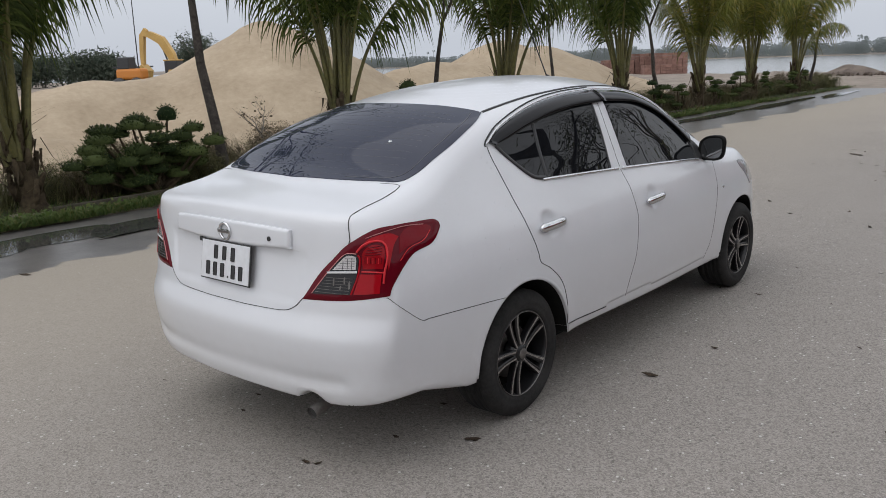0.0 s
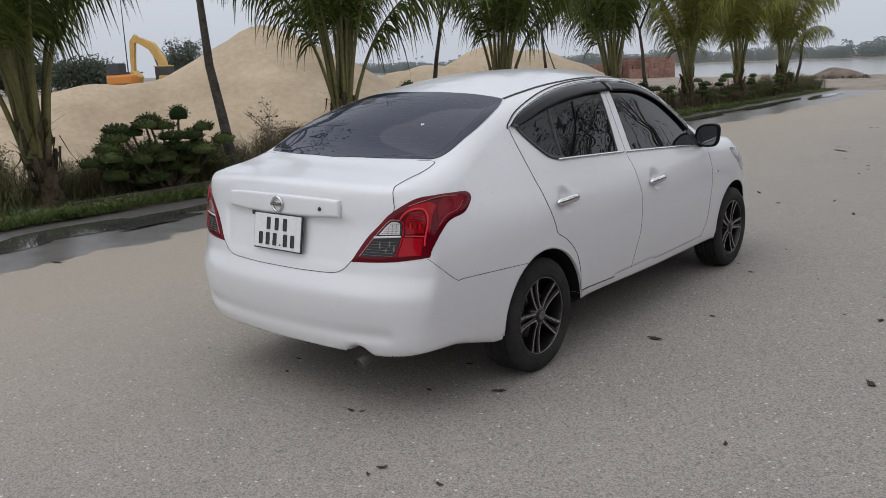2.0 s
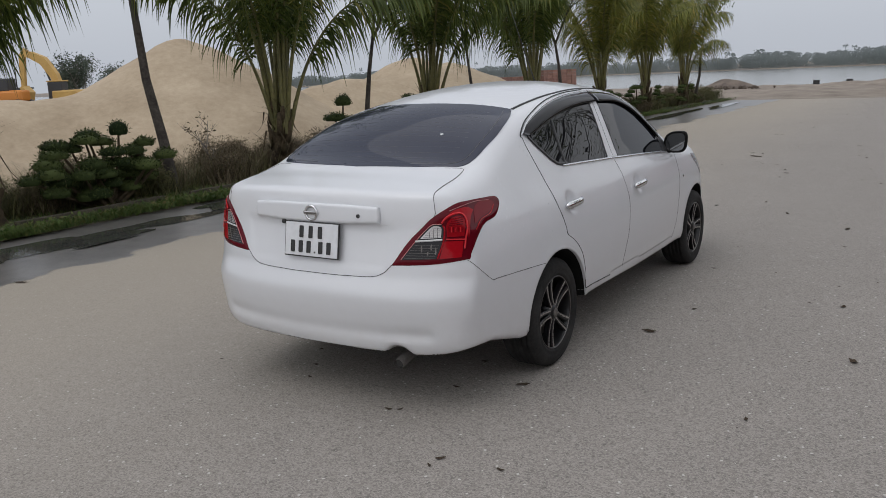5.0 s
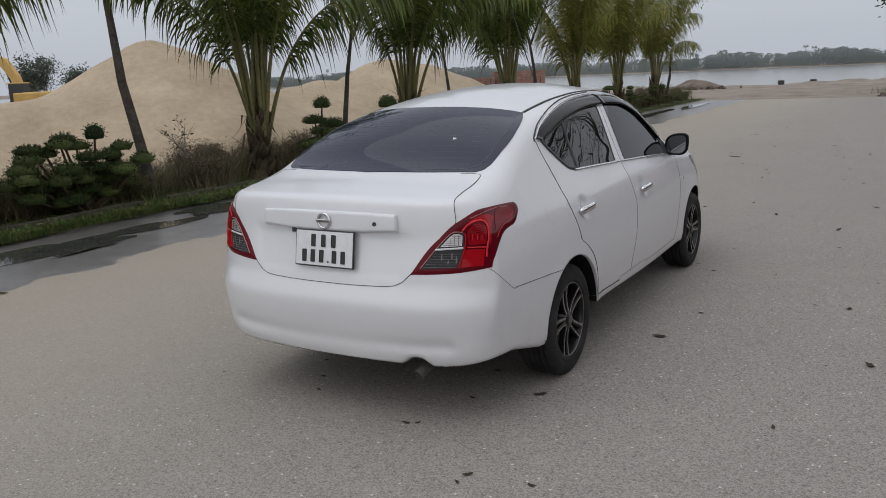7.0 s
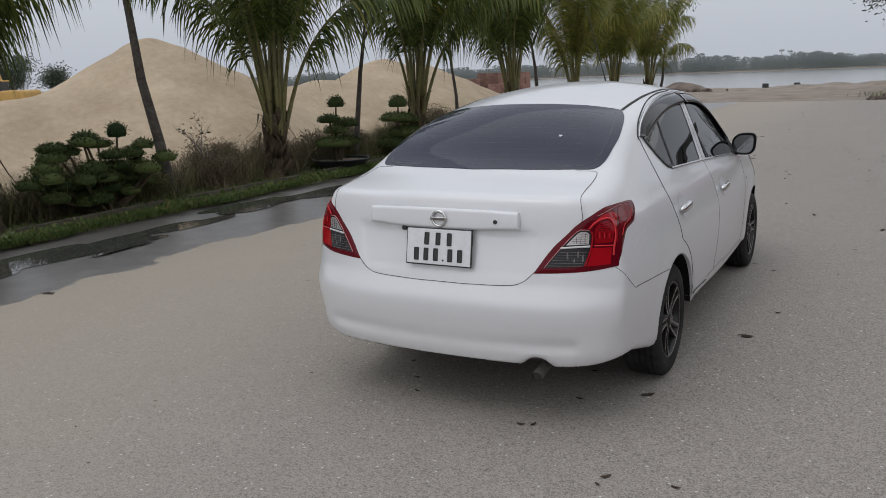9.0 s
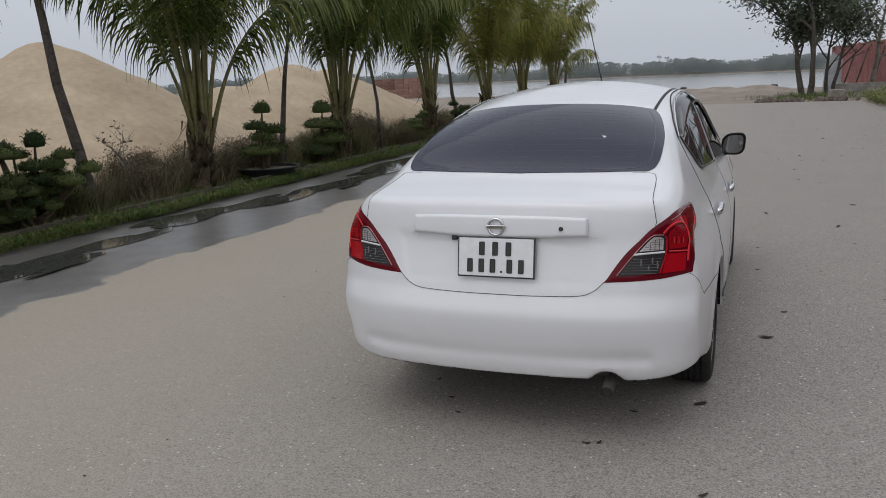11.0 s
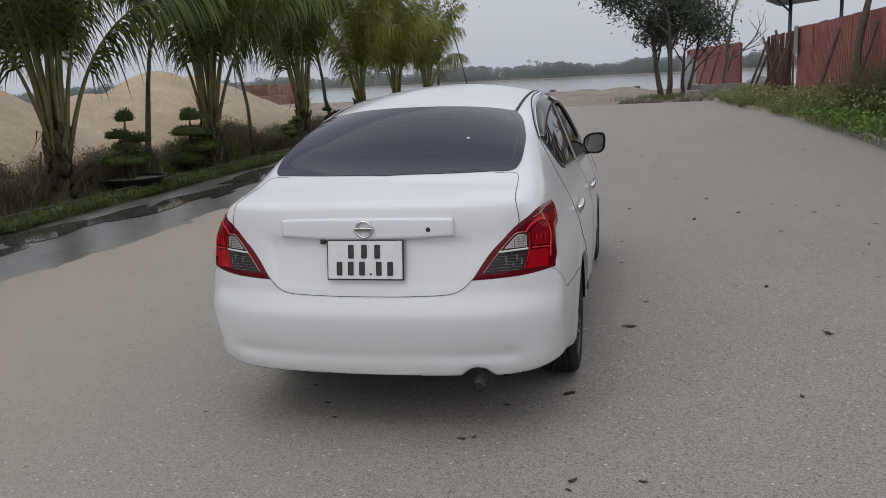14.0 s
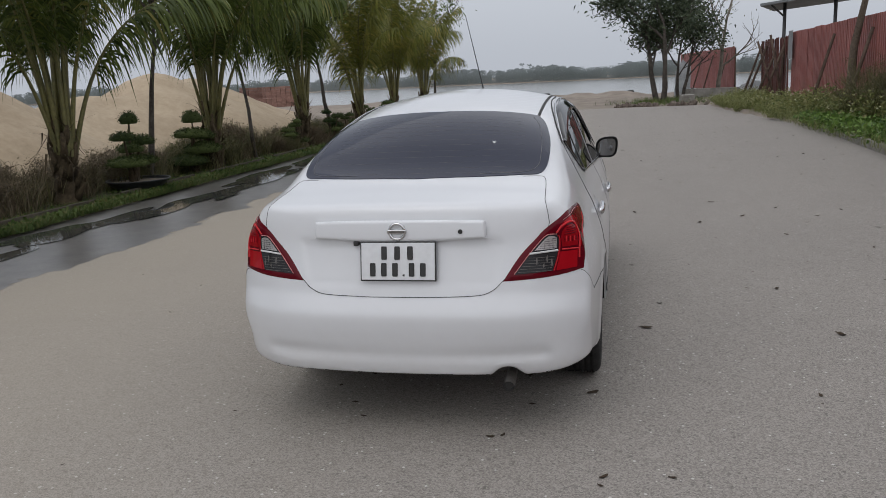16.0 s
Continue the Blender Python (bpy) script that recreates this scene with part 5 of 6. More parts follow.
def branching(seed, height, spread, levels=3, first=0.45, trunk=0.09, lean=(0, 0), sides=7, bare=0, kids=3):
    """Trunk and limbs as tubes, and the ends of the twigs."""
    r = random.Random(seed)
    pieces, tips = [], []

    def grow(at, way, length, radius, level):
        pts, rad, p, d = [at], [radius], at, way
        for s in range(5):
            d = (d + Vector((r.uniform(-1, 1), r.uniform(-1, 1), r.uniform(-0.4, 0.8))) * 0.16).normalized()
            p = p + d * length / 5
            pts.append(p)
            rad.append(radius * (1 - 0.13 * (s + 1)))
        pieces.append(tube(pts, rad, sides if level == 0 else 5, False))
        if level >= 1:
            tips.extend(pts[2:])
        if level < levels:
            for k in range(4 if level == 0 else kids):
                q = pts[2 + k % 4] if level else pts[min(2 + bare + k, 5)]
                a, up = r.uniform(0, 6.283), r.uniform(0.15, 0.9)
                w = (d * 0.55 + Vector((math.cos(a), math.sin(a), up)) * spread).normalized()
                grow(q, w, length * r.uniform(0.5, 0.72), radius * 0.48, level + 1)

    grow(Vector((0, 0, -0.05)), Vector((lean[0], lean[1], 1)).normalized(), height * first, trunk, 0)
    return joined(pieces), tips


def slim_tree(x, y, seed, lean, radius, bare=True):
    tree = thing("slim_tree", "slim grey-barked tree with a leaning bare trunk", "tree", "slim trees between the palms", at=pose(x, y, 0))
    (v, f), tips = branching(seed, 8.4 if seed == 1 else 5.6, 0.85, 3, 0.52, radius, lean, 7, 3 if seed == 1 else 2)
    piece("trunk", v, f, M_TRUNK, tree)
    v, f = leaves([t for t in tips if t.z > 2.7], 0.13, seed, 3, 0.22)
    piece("crown", v, f, M_LIGHTLEAF, tree)


for x, y, seed, lean, radius in ((-7.0, 3.97, 1, (-0.05, -0.14), 0.085), (-6.95, 8.25, 2, (0.02, -0.10), 0.062), (-6.9, 12.45, 3, (0.0, -0.03), 0.05), (-6.9, 17.5, 4, (0.02, 0.05), 0.07), (-6.9, 30.0, 5, (0, 0.0), 0.07)):
    slim_tree(x, y, seed, lean, radius)


# ---- clipped bushes, shrubs and grass of the planted strip ----
def pads(spots, seed, dense=700):
    """Rounded clipped cushions of short needles."""
    r = random.Random(seed)
    pieces = []
    for x, y, z, a, h in spots:
        centres = []
        for _ in range(int(dense * (a / 0.25) ** 2)):
            u, w = r.uniform(0, 6.283), r.uniform(-0.35, 1.0)
            q = math.sqrt(max(1 - w * w, 0)) * r.uniform(0.72, 1.04)
            centres.append((x + a * q * math.cos(u), y + a * q * math.sin(u), z + h * w * r.uniform(0.85, 1.1)))
        pieces.append(leaves(centres, 0.045, r.randint(0, 9999), 1, 0.01, 0.30, -0.3))
        core = [(x + a * 0.92 * math.cos(t) * math.cos(s), y + a * 0.92 * math.sin(t) * math.cos(s), z + h * 0.92 * math.sin(s)) for s in np.linspace(-0.5, 1.5, 6) for t in np.linspace(0, 6.283, 12, endpoint=False)]
        pieces.append((core, [(12 * i + j, 12 * i + (j + 1) % 12, 12 * i + 12 + (j + 1) % 12, 12 * i + 12 + j) for i in range(5) for j in range(12)]))
    return joined(pieces)


def cloud_bush(x, y, seed, spots, label, pot=0.0, stems=4):
    bush = thing("clipped_bush", label, "bush", "clipped bushes", at=pose(x, y, 0.05 + pot))
    v, f = pads(spots, seed)
    piece("foliage", v, f, M_PINE, bush)
    r = random.Random(seed)
    stalks = []
    for px, py, pz, a, h in spots:
        foot = Vector((r.uniform(-0.06, 0.06), r.uniform(-0.06, 0.06), -0.04))
        mid = Vector((px * 0.55, py * 0.55, pz * 0.45)) + Vector((r.uniform(-0.05, 0.05), r.uniform(-0.05, 0.05), 0))
        stalks.append(tube([foot, mid, (px, py, pz)], [0.035, 0.024, 0.012], 6, False))
    piece("stem", *joined(stalks), M_PALMBARK, bush)
    return bush


r0 = random.Random(8)
tiers = [(0.27, 0.98), (0.56, 0.79), (0.75, 0.61), (-0.22, 0.88), (-0.54, 0.83), (-0.35, 0.78), (-0.65, 0.73), (-0.05, 0.92), (0.16, 0.83), (0.39, 0.7), (-0.79, 0.62), (-1.05, 0.46), (-0.03, 0.72), (-0.33, 0.59), (0.05, 0.58), (-0.87, 0.52), (-0.61, 0.5), (-0.2, 0.46), (0.25, 0.54), (0.5, 0.56)]
big = [(r0.uniform(-0.28, 0.28), y, z, r0.uniform(0.145, 0.20), r0.uniform(0.07, 0.095)) for y, z in tiers]
big[0] = (0.0, tiers[0][0], tiers[0][1], 0.13, 0.13)
big += [(r0.uniform(-0.2, 0.4), r0.uniform(-0.85, 0.75), r0.uniform(0.16, 0.52), r0.uniform(0.15, 0.21), 0.09) for _ in range(22)]
cloud_bush(-6.85, 2.75, 5, big, "wide dark green cloud-clipped bush in the planted strip")
small = [(0.0, 0.05, 0.98, 0.15, 0.13), (0.1, -0.30, 0.72, 0.20, 0.09), (0.0, 0.30, 0.62, 0.24, 0.10), (0.0, 0.02, 0.52, 0.22, 0.09), (0.1, -0.22, 0.32, 0.34, 0.10), (-0.1, 0.38, 0.30, 0.30, 0.10)]
cloud_bush(-6.70, 7.45, 6, small, "dark clipped bush with tiered pads in a black pot", 0.14)
small2 = [(0.0, 0.0, 1.02, 0.20, 0.15), (0.05, -0.15, 0.74, 0.34, 0.11), (0, 0.30, 0.68, 0.26, 0.10), (0.1, 0.10, 0.45, 0.36, 0.13), (-0.05, -0.2, 0.25, 0.36, 0.14)]
cloud_bush(-6.85, 9.75, 7, small2, "dark clipped bush with tiered pads in the planted strip")
for k, (bx, by, s) in enumerate(((-6.7, 14.4, 1.0), (-6.75, 16.9, 1.15), (-6.7, 18.3, 0.95), (-6.8, 20.9, 1.1), (-6.7, 22.6, 1.2), (-6.75, 25.2, 1.1), (-6.7, 26.9, 1.05), (-6.8, 29.3, 1.0))):
    rr = random.Random(40 + k)
    s *= 0.66
    cloud_bush(bx, by, 60 + k, [(rr.uniform(-0.25, 0.25), rr.uniform(-0.6, 0.6) * s * (0.3 + 0.2 * j), (1.05 - 0.15 * j) * s, rr.uniform(0.16, 0.30) * s, 0.10 * s) for j in range(6)], "dark clipped bush with stacked round pads in the planted strip")

pot = thing("plant_pot", "wide shallow black plastic pot holding a clipped bush", "pot", at=pose(-6.62, 7.45, 0.04))
piece("bowl", *lathe([(0.0, 0.0), (0.0, 0.26), (0.10, 0.40), (0.17, 0.46), (0.20, 0.47), (0.205, 0.50), (0.185, 0.50), (0.175, 0.45), (0.15, 0.42)], 40, "z"), M_POT, pot)
piece("soil", *lathe([(0.165, 0.0), (0.16, 0.44)], 30, "z"), M_SOIL, pot)


def shrub(x, y, seed, size, mat, label):
    r = random.Random(seed)
    s = thing("shrub", label, "shrub", "shrubs behind the verge", at=pose(x, y, 0.0, 0, 0, r.uniform(0, 360)))
    (v, f), tips = branching(seed, size, 1.0, 2, 0.55, 0.016, (r.uniform(-0.3, 0.3), r.uniform(-0.3, 0.3)), 5)
    more = [branching(seed + 50 * k, size * r.uniform(0.7, 1.0), 1.0, 2, 0.55, 0.013, (r.uniform(-0.8, 0.8), r.uniform(-0.8, 0.8)), 5) for k in range(1, 5)]
    twigs = joined([(v, f)] + [m[0] for m in more])
    piece("twigs", *twigs, M_BARK, s)
    tips = tips + [t for m in more for t in m[1]]
    v, f = leaves([t for t in tips if t.z < size * 0.8], 0.034, seed, 24, 0.065, 0.4)
    g, h = blades(420, lambda q: (q.uniform(-0.5, 0.5), q.uniform(-0.5, 0.5), 0), (size * 0.35, size * 0.95), (0.008, 0.018), 0.7, seed, 0.6)
    piece("foliage", *joined([(v, f), (g, h)]), mat, s)
    return s


twiggy = thing("bare_shrub", "leafless curling shrub with a few brown leaves", "shrub", at=pose(-7.25, 5.0, 0.0))
(tv, tf), ends = branching(71, 1.45, 1.0, 3, 0.5, 0.022, (0.1, -0.35), 6, 1)
piece("twigs", tv, tf, M_BARK, twiggy)
piece("foliage", *leaves(ends[::4], 0.06, 71, 1, 0.05, 0.5), M_DRY, twiggy)
SHRUBS = [shrub(-7.65, -3.0, 301, 1.0, M_DRY, "dry brown twiggy shrub beside the sand yard"), shrub(-7.75, -1.6, 302, 0.9, M_OLIVE, "rough olive green shrub beside the sand yard"), shrub(-7.6, -0.3, 303, 0.8, M_DRY, "dry brown twiggy shrub beside the sand yard"), shrub(-7.7, 0.9, 304, 0.95, M_OLIVE, "rough olive green shrub beside the sand yard")]
for k in range(78):
    y = 1.7 + 0.40 * k
    src = rng.choice(SHRUBS[::2] + SHRUBS[1:2])
    s = rng.uniform(0.8, 1.15) * (0.85 if y < 6 else 1.0 if y < 13 else 0.78)
    ob = copy_thing(src, pose((-7.55 if y < 13 else -7.2) + rng.uniform(-0.40, 0.45), y, 0.0, 0, 0, rng.uniform(0, 360)))
    ob.scale = (s, s, s * rng.uniform(0.85, 1.1))

LAST = [0.0]


def y_of(q):
    LAST[0] = q.uniform(-4, 24)
    return LAST[0]


strip = lambda q: (q.uniform(-7.5, -6.02) if q.random() < 0.7 else -6.0 - abs(q.gauss(0, 0.25)), q.uniform(-5, 33) if q.random() < 0.35 else q.uniform(-2, 13), 0.03)
tagged(piece("grass", *blades(30000, strip, (0.05, 0.16), (0.006, 0.014), 0.9, 77, 0.9), M_GRASS), "short patchy green grass on the verge", "grass", kind="stuff")
lush = lambda q: (-6.05 + 0.16 * wave(0.0, y_of(q), 0.9) - abs(q.gauss(0, 0.24)), LAST[0], 0.03)
tagged(piece("edge_grass", *blades(26000, lush, (0.04, 0.12), (0.009, 0.022), 0.9, 79, 0.9), M_GRASS), "bright low grass and weeds along the road edge", "grass", kind="stuff")
r1 = random.Random(91)
clover = [(-6.10 - abs(r1.gauss(0, 0.22)), r1.uniform(-3.5, 22), 0.05 + r1.uniform(0.0, 0.06)) for _ in range(5500)]
tagged(piece("clover", *leaves(clover, 0.050, 92, 1, 0.02, 0.8), M_GRASS), "low broad-leaved weeds in the verge grass", "weeds", kind="stuff")
tall = lambda q: (q.uniform(-8.2, -6.9), q.uniform(-4, 33), 0.0)
tagged(piece("tall_grass", *blades(18000, tall, (0.25, 0.75), (0.006, 0.014), 0.8, 78, 0.5), M_OLIVE), "tall dry grass between the shrubs", "grass", kind="stuff")

for k, (y0, y1) in enumerate(((1.2, 3.3), (3.7, 5.9), (6.6, 8.9), (9.4, 11.6), (12.2, 14.2), (15.5, 17.6))):
    bm = box_bm(0.035, y1 - y0, 0.12, 0.008)
    ob = part("bed_edging", bm, M_EDGING, at=pose(-6.42 + 0.05 * (k % 2), (y0 + y1) / 2, 0.085, 0, 0, (-1) ** k * 1.2))
    tagged(ob, "low dark edging board along the planted bed", "edging", "bed edging boards")


# ---- the sand yard ----
def heap(name, x0, x1, y0, y1, peaks, label, category, mat=None, base=-0.4, step=0.22, seed=1, slope=0.58):
    xs, ys = np.arange(x0, x1 + step, step), np.arange(y0, y1 + step, step)

    def height(x, y):
        z = np.full_like(x, -9.0)
        for px, py, h, k in peaks:
            d = np.hypot(x - px, (y - py) * k)
            cone = h - slope * (np.sqrt(d * d + 0.35) - 0.59)
            top = np.maximum(z, cone)
            z = top + 0.08 * np.exp(-np.abs(z - cone) / 0.18)
        z = z + 0.08 * wave(x, y, 1.3, seed) + 0.04 * wave(x, y, 0.6, seed + 4) + 0.022 * wave(x, y, 0.33, seed + 1)
        return np.maximum(z, base - 0.5)
    gx, gy = np.meshgrid(xs, ys, indexing="ij")
    verts = np.stack([gx, gy, height(gx, gy)], -1).reshape(-1, 3)
    m = len(ys)
    faces = [(i * m + j, (i + 1) * m + j, (i + 1) * m + j + 1, i * m + j + 1) for i in range(len(xs) - 1) for j in range(m - 1)]
    keep = [f for f in faces if max(verts[i][2] for i in f) > base - 0.1]
    ob = piece(name, verts, keep, mat or M_SAND)
    return tagged(ob, label, category, "sand piles" if mat is None else "")


heap("sand_pile", -32, -8.2, -6, 17.5, [(-15.2, 11.3, 2.78, 1.0), (-15.6, 8.4, 1.50, 0.8), (-15.9, 6.8, 1.32, 0.6), (-16.3, 5.4, 1.10, 0.6), (-16.7, 3.9, 0.98, 0.6), (-17.0, 2.6, 0.90, 0.6), (-17.2, 1.3, 0.82, 0.6), (-17.5, 0.0, 0.75, 0.6), (-18.0, -1.5, 0.7, 0.6), (-13.0, 8.8, 0.85, 0.8), (-13.2, 4.5, 0.35, 0.7), (-20.0, 4.0, 0.8, 0.6), (-14.5, 13.2, 1.0, 1.0)], "large smooth pile of yellow sand", "sand pile", seed=1)
heap("sand_pile", -26, -8.8, 11.5, 34, [(-13.4, 14.9, 1.40, 0.9), (-13.3, 16.3, 1.58, 0.8), (-13.2, 19.1, 2.14, 0.8), (-13.2, 21.4, 2.02, 0.8), (-13.2, 24.0, 1.45, 0.8), (-13.0, 26.6, 0.8, 0.8), (-17, 20, 1.4, 0.9)], "rounded pile of yellow sand beside the river", "sand pile", seed=3)


# ---- the yard's far side: excavator, shed, bricks ----
def far_at(degrees, d, z=0.0, eye=(2.85, -2.9)):
    a = radians(degrees)
    return (eye[0] - d * math.sin(a), eye[1] + d * math.cos(a), z)


def excavator(x, y, z, turn):
    m = thing("excavator", "yellow crawler excavator with its boom raised behind the sand", "excavator", at=pose(x, y, z, 0, 0, turn))
    part("house", box_bm(2.6, 2.7, 1.1, 0.15, (-0.4, 0, 1.7)), M_YELLOW, m)
    part("counterweight", box_bm(0.7, 2.7, 1.2, 0.25, (-1.9, 0, 1.65)), M_YELLOW, m)
    cab = part("cab", box_bm(1.5, 1.0, 1.7, 0.12, (0.55, 0.8, 2.2)), M_DARKMETAL, m)
    part("cab_roof", box_bm(1.6, 1.1, 0.12, 0.05, (0.55, 0.8, 3.08)), M_YELLOW, m)
    for s in (-1, 1):
        part("track", box_bm(4.0, 0.6, 0.9, 0.3, (0, s * 1.15, 0.5)), M_DARKMETAL, m)
    part("turntable", box_bm(1.5, 1.5, 0.3, 0.05, (0, 0, 1.05)), M_DARKMETAL, m)

    def arm(name, line, wide, deep):
        verts, faces = [], []
        for i, (px, pz) in enumerate(line):
            q, o = line[min(i + 1, len(line) - 1)], line[max(i - 1, 0)]
            t = Vector((q[0] - o[0], q[1] - o[1])).normalized()
            h = deep[i] / 2
            for sx, sy in ((-1, -1), (1, -1), (1, 1), (-1, 1)):
                verts.append((px - t.y * h * sy, sx * wide / 2, pz + t.x * h * sy))
        for i in range(len(line) - 1):
            for k in range(4):
                a, b = 4 * i + k, 4 * i + (k + 1) % 4
                faces.append((a, b, b + 4, a + 4))
        faces += [(0, 1, 2, 3), tuple(range(len(verts) - 4, len(verts)))[::-1]]
        piece(name, verts, faces, M_YELLOW, m, smooth=False)
    arm("boom", [(0.7, 1.9), (1.3, 3.6), (2.3, 5.0), (3.6, 5.6), (4.4, 5.7)], 0.5, [0.55, 0.75, 0.8, 0.6, 0.4])
    arm("stick", [(4.0, 6.1), (4.5, 5.5), (4.7, 3.8), (4.75, 2.6)], 0.38, [0.35, 0.55, 0.45, 0.3])
    v, f = tube([(1.5, 0, 2.2), (2.4, 0, 4.6)], [0.09, 0.07], 8)
    piece("ram", v, f, M_DARKMETAL, m)
    arm("bucket", [(4.75, 2.7), (4.3, 2.1), (4.5, 1.5), (5.1, 1.5)], 1.0, [0.3, 0.6, 0.7, 0.2])


ex = far_at(57.2, 85, -0.55)
excavator(ex[0], ex[1], ex[2], 200)
shed = far_at(60.3, 96)
hut = thing("site_shed", "small grey sheet-metal site shed beyond the sand", "shed", at=pose(shed[0], shed[1], -0.3, 0, 0, 30))
part("wall", box_bm(2.6, 2.6, 2.3, 0.03, (0, 0, 1.15)), M_ROOFING, hut)
part("roof", box_bm(3.0, 3.0, 0.16, 0.03, (0, 0, 2.36)), M_DARKMETAL, hut)
part("door", box_bm(0.08, 0.9, 1.95, 0.01, (1.30, 0.4, 0.98)), M_DARKMETAL, hut)


def loader(x, y, z, turn):
    m = thing("loader", "orange wheel loader with a dark cab parked behind the sand", "loader", at=pose(x, y, z, 0, 0, turn))
    part("body", box_bm(2.6, 1.5, 1.0, 0.22, (0, 0, 1.75)), plain("loader_orange", (0.52, 0.19, 0.03), 0.5), m)
    part("cab", box_bm(1.2, 1.3, 1.1, 0.10, (-0.5, 0, 2.75)), M_DARKMETAL, m)
    for sx in (-1, 1):
        for sy in (-1, 1):
            v, f = lathe([(-0.22, 0.0), (-0.22, 0.6), (-0.12, 0.72), (0.12, 0.72), (0.22, 0.6), (0.22, 0.0)], 20, "y")
            piece("wheel", [(a + sx * 0.9, b + sy * 0.85, c + 0.72) for a, b, c in v], f, M_DARKMETAL, m)


mast_at = far_at(60.0, 100)
tagged(piece("mast", *tube([(0, 0, 0), (-0.1, 0.1, 6), (-0.25, 0.25, 14)], [0.07, 0.06, 0.04], 6), M_DARKMETAL, at=pose(mast_at[0], mast_at[1], -0.4)), "thin dark mast standing in the sand yard", "mast")
ld = far_at(60.4, 84)
loader(ld[0], ld[1], -0.39, 28)


def brick_stack(x, y, turn, nx, ny, nz, z):
    """Courses of bricks, laid crosswise by turns."""
    s = thing("brick_stack", "stack of red bricks standing on the yard", "brick stack", "stacks of red bricks", at=pose(x, y, z, 0, 0, turn))
    pieces, r = [], random.Random(int(x * 7 + y))
    for k in range(nz):
        for j in range(ny):
            for i in range(nx):
                g = 0.02
                cx, cy, cz = (i - nx / 2 + 0.5) * 0.44 + r.uniform(-0.02, 0.02), (j - ny / 2 + 0.5) * 0.42 + r.uniform(-0.02, 0.02), (k + 0.5) * 0.24
                hx, hy, hz = 0.21, 0.20, 0.113
                if 0 < i < nx - 1 and 0 < j < ny - 1 and k < nz - 1:
                    continue
                v = [(cx + a * hx, cy + b * hy, cz + c * hz) for a in (-1, 1) for b in (-1, 1) for c in (-1, 1)]
                pieces.append((v, [(0, 1, 3, 2), (4, 6, 7, 5), (0, 4, 5, 1), (2, 3, 7, 6), (0, 2, 6, 4), (1, 5, 7, 3)]))
    ob = piece("bricks", *joined(pieces), M_BRICK, s, smooth=False)
    ob["kind"] = "stuff"


for deg, d, nx, nz in ((25.0, 76, 6, 9), (26.6, 78, 5, 9), (28.4, 77, 6, 7), (30.0, 79, 6, 6), (25.9, 73, 5, 5)):
    p = far_at(deg, d)
    brick_stack(p[0], p[1], 12 + deg, nx, 4, nz, -0.55)
heap("red_earth_heap", -36, -20, 40, 56, [(-29.5, 48.0, 0.9, 0.8), (-26.5, 47.5, 0.55, 0.8)], "low heap of reddish broken earth", "earth heap", M_BRICK, -0.6, 0.35, 5, 0.5)

# ---- the road's end ----
M_RUBBLE = surface("grey_brown_rubble", (0.060, 0.048, 0.041), (0.19, 0.155, 0.130), 1.2, 20, 0.9, 0.5, 0.03, vary=0.2)
heap("rubble_heap", -17, -7.0, 46.0, 55.5, [(-11.2, 51.7, 0.52, 1.0), (-10.4, 51.4, 0.34, 1.0), (-9.5, 51.2, 0.05, 1.0)], "low heap of broken grey and brown rubble", "rubble heap", M_RUBBLE, -0.28, 0.2, 7, 0.62)
heap("earth_bank", -6, 3, 50, 60, [(-4.5, 55.5, 0.05, 0.35), (-2.0, 55.5, 0.12, 0.3), (0.4, 55, 0.15, 0.4), (1.6, 54.5, 0.0, 0.4)], "low bank of bare earth at the river's edge", "earth bank", M_SOIL, -0.5, 0.25, 8, 0.25)


def stone_mesh(seed, mat):
    bm = bmesh.new()
    bmesh.ops.create_icosphere(bm, subdivisions=2, radius=1.0)
    r = random.Random(seed)
    o = Vector((r.uniform(0, 9), r.uniform(0, 9), r.uniform(0, 9)))
    for v in bm.verts:
        v.co *= 1 + 0.55 * noise.noise(v.co * 1.1 + o) + 0.2 * noise.noise(v.co * 3 + o)
    me = bpy.data.meshes.new("stone")
    bm.to_mesh(me)
    bm.free()
    me.materials.append(mat)
    return me


STONES = [stone_mesh(k, M_RUBBLE) for k in range(5)]


def stones(count, place, size, label, seed):
    r = random.Random(seed)
    for _ in range(count):
        x, y, z = place(r)
        s = r.uniform(*size)
        ob = new("stone", r.choice(STONES))
        ob.matrix_basis = pose(x, y, z + s * 0.25, r.uniform(0, 90), r.uniform(0, 90), r.uniform(0, 360)) @ Matrix.Diagonal((s, s * r.uniform(0.6, 1), s * r.uniform(0.5, 0.8), 1))
        tagged(ob, label, "stone", label)


stones(70, lambda r: (r.uniform(0.6, 5.0), 33.4 + abs(r.gauss(0, 0.9)), -0.05), (0.05, 0.17), "broken stone at the road's end", 3)
stones(60, lambda r: (r.gauss(-11.0, 1.5), r.gauss(50.3, 0.5), 0.0), (0.05, 0.15), "lump of broken rubble on the heap", 4)
block = part("concrete_block", box_bm(0.62, 0.38, 0.34, 0.03, (0, 0, 0.16)), M_KERB, at=pose(3.9, 36.6, 0.0, 3, 0, 20))
tagged(block, "pale broken concrete block by the tree", "concrete block")
for x, y in ((-6.6, 58.0), (-4.6, 58.4), (1.5, 58.0)):
    post = part("mooring_block", box_bm(0.42, 0.35, 0.34, 0.05, (0, 0, 0.15)), M_DARKMETAL, at=pose(x, y, -0.15, 0, 0, 12))
    tagged(post, "squat dark mooring block on the bank", "mooring block", "mooring blocks")

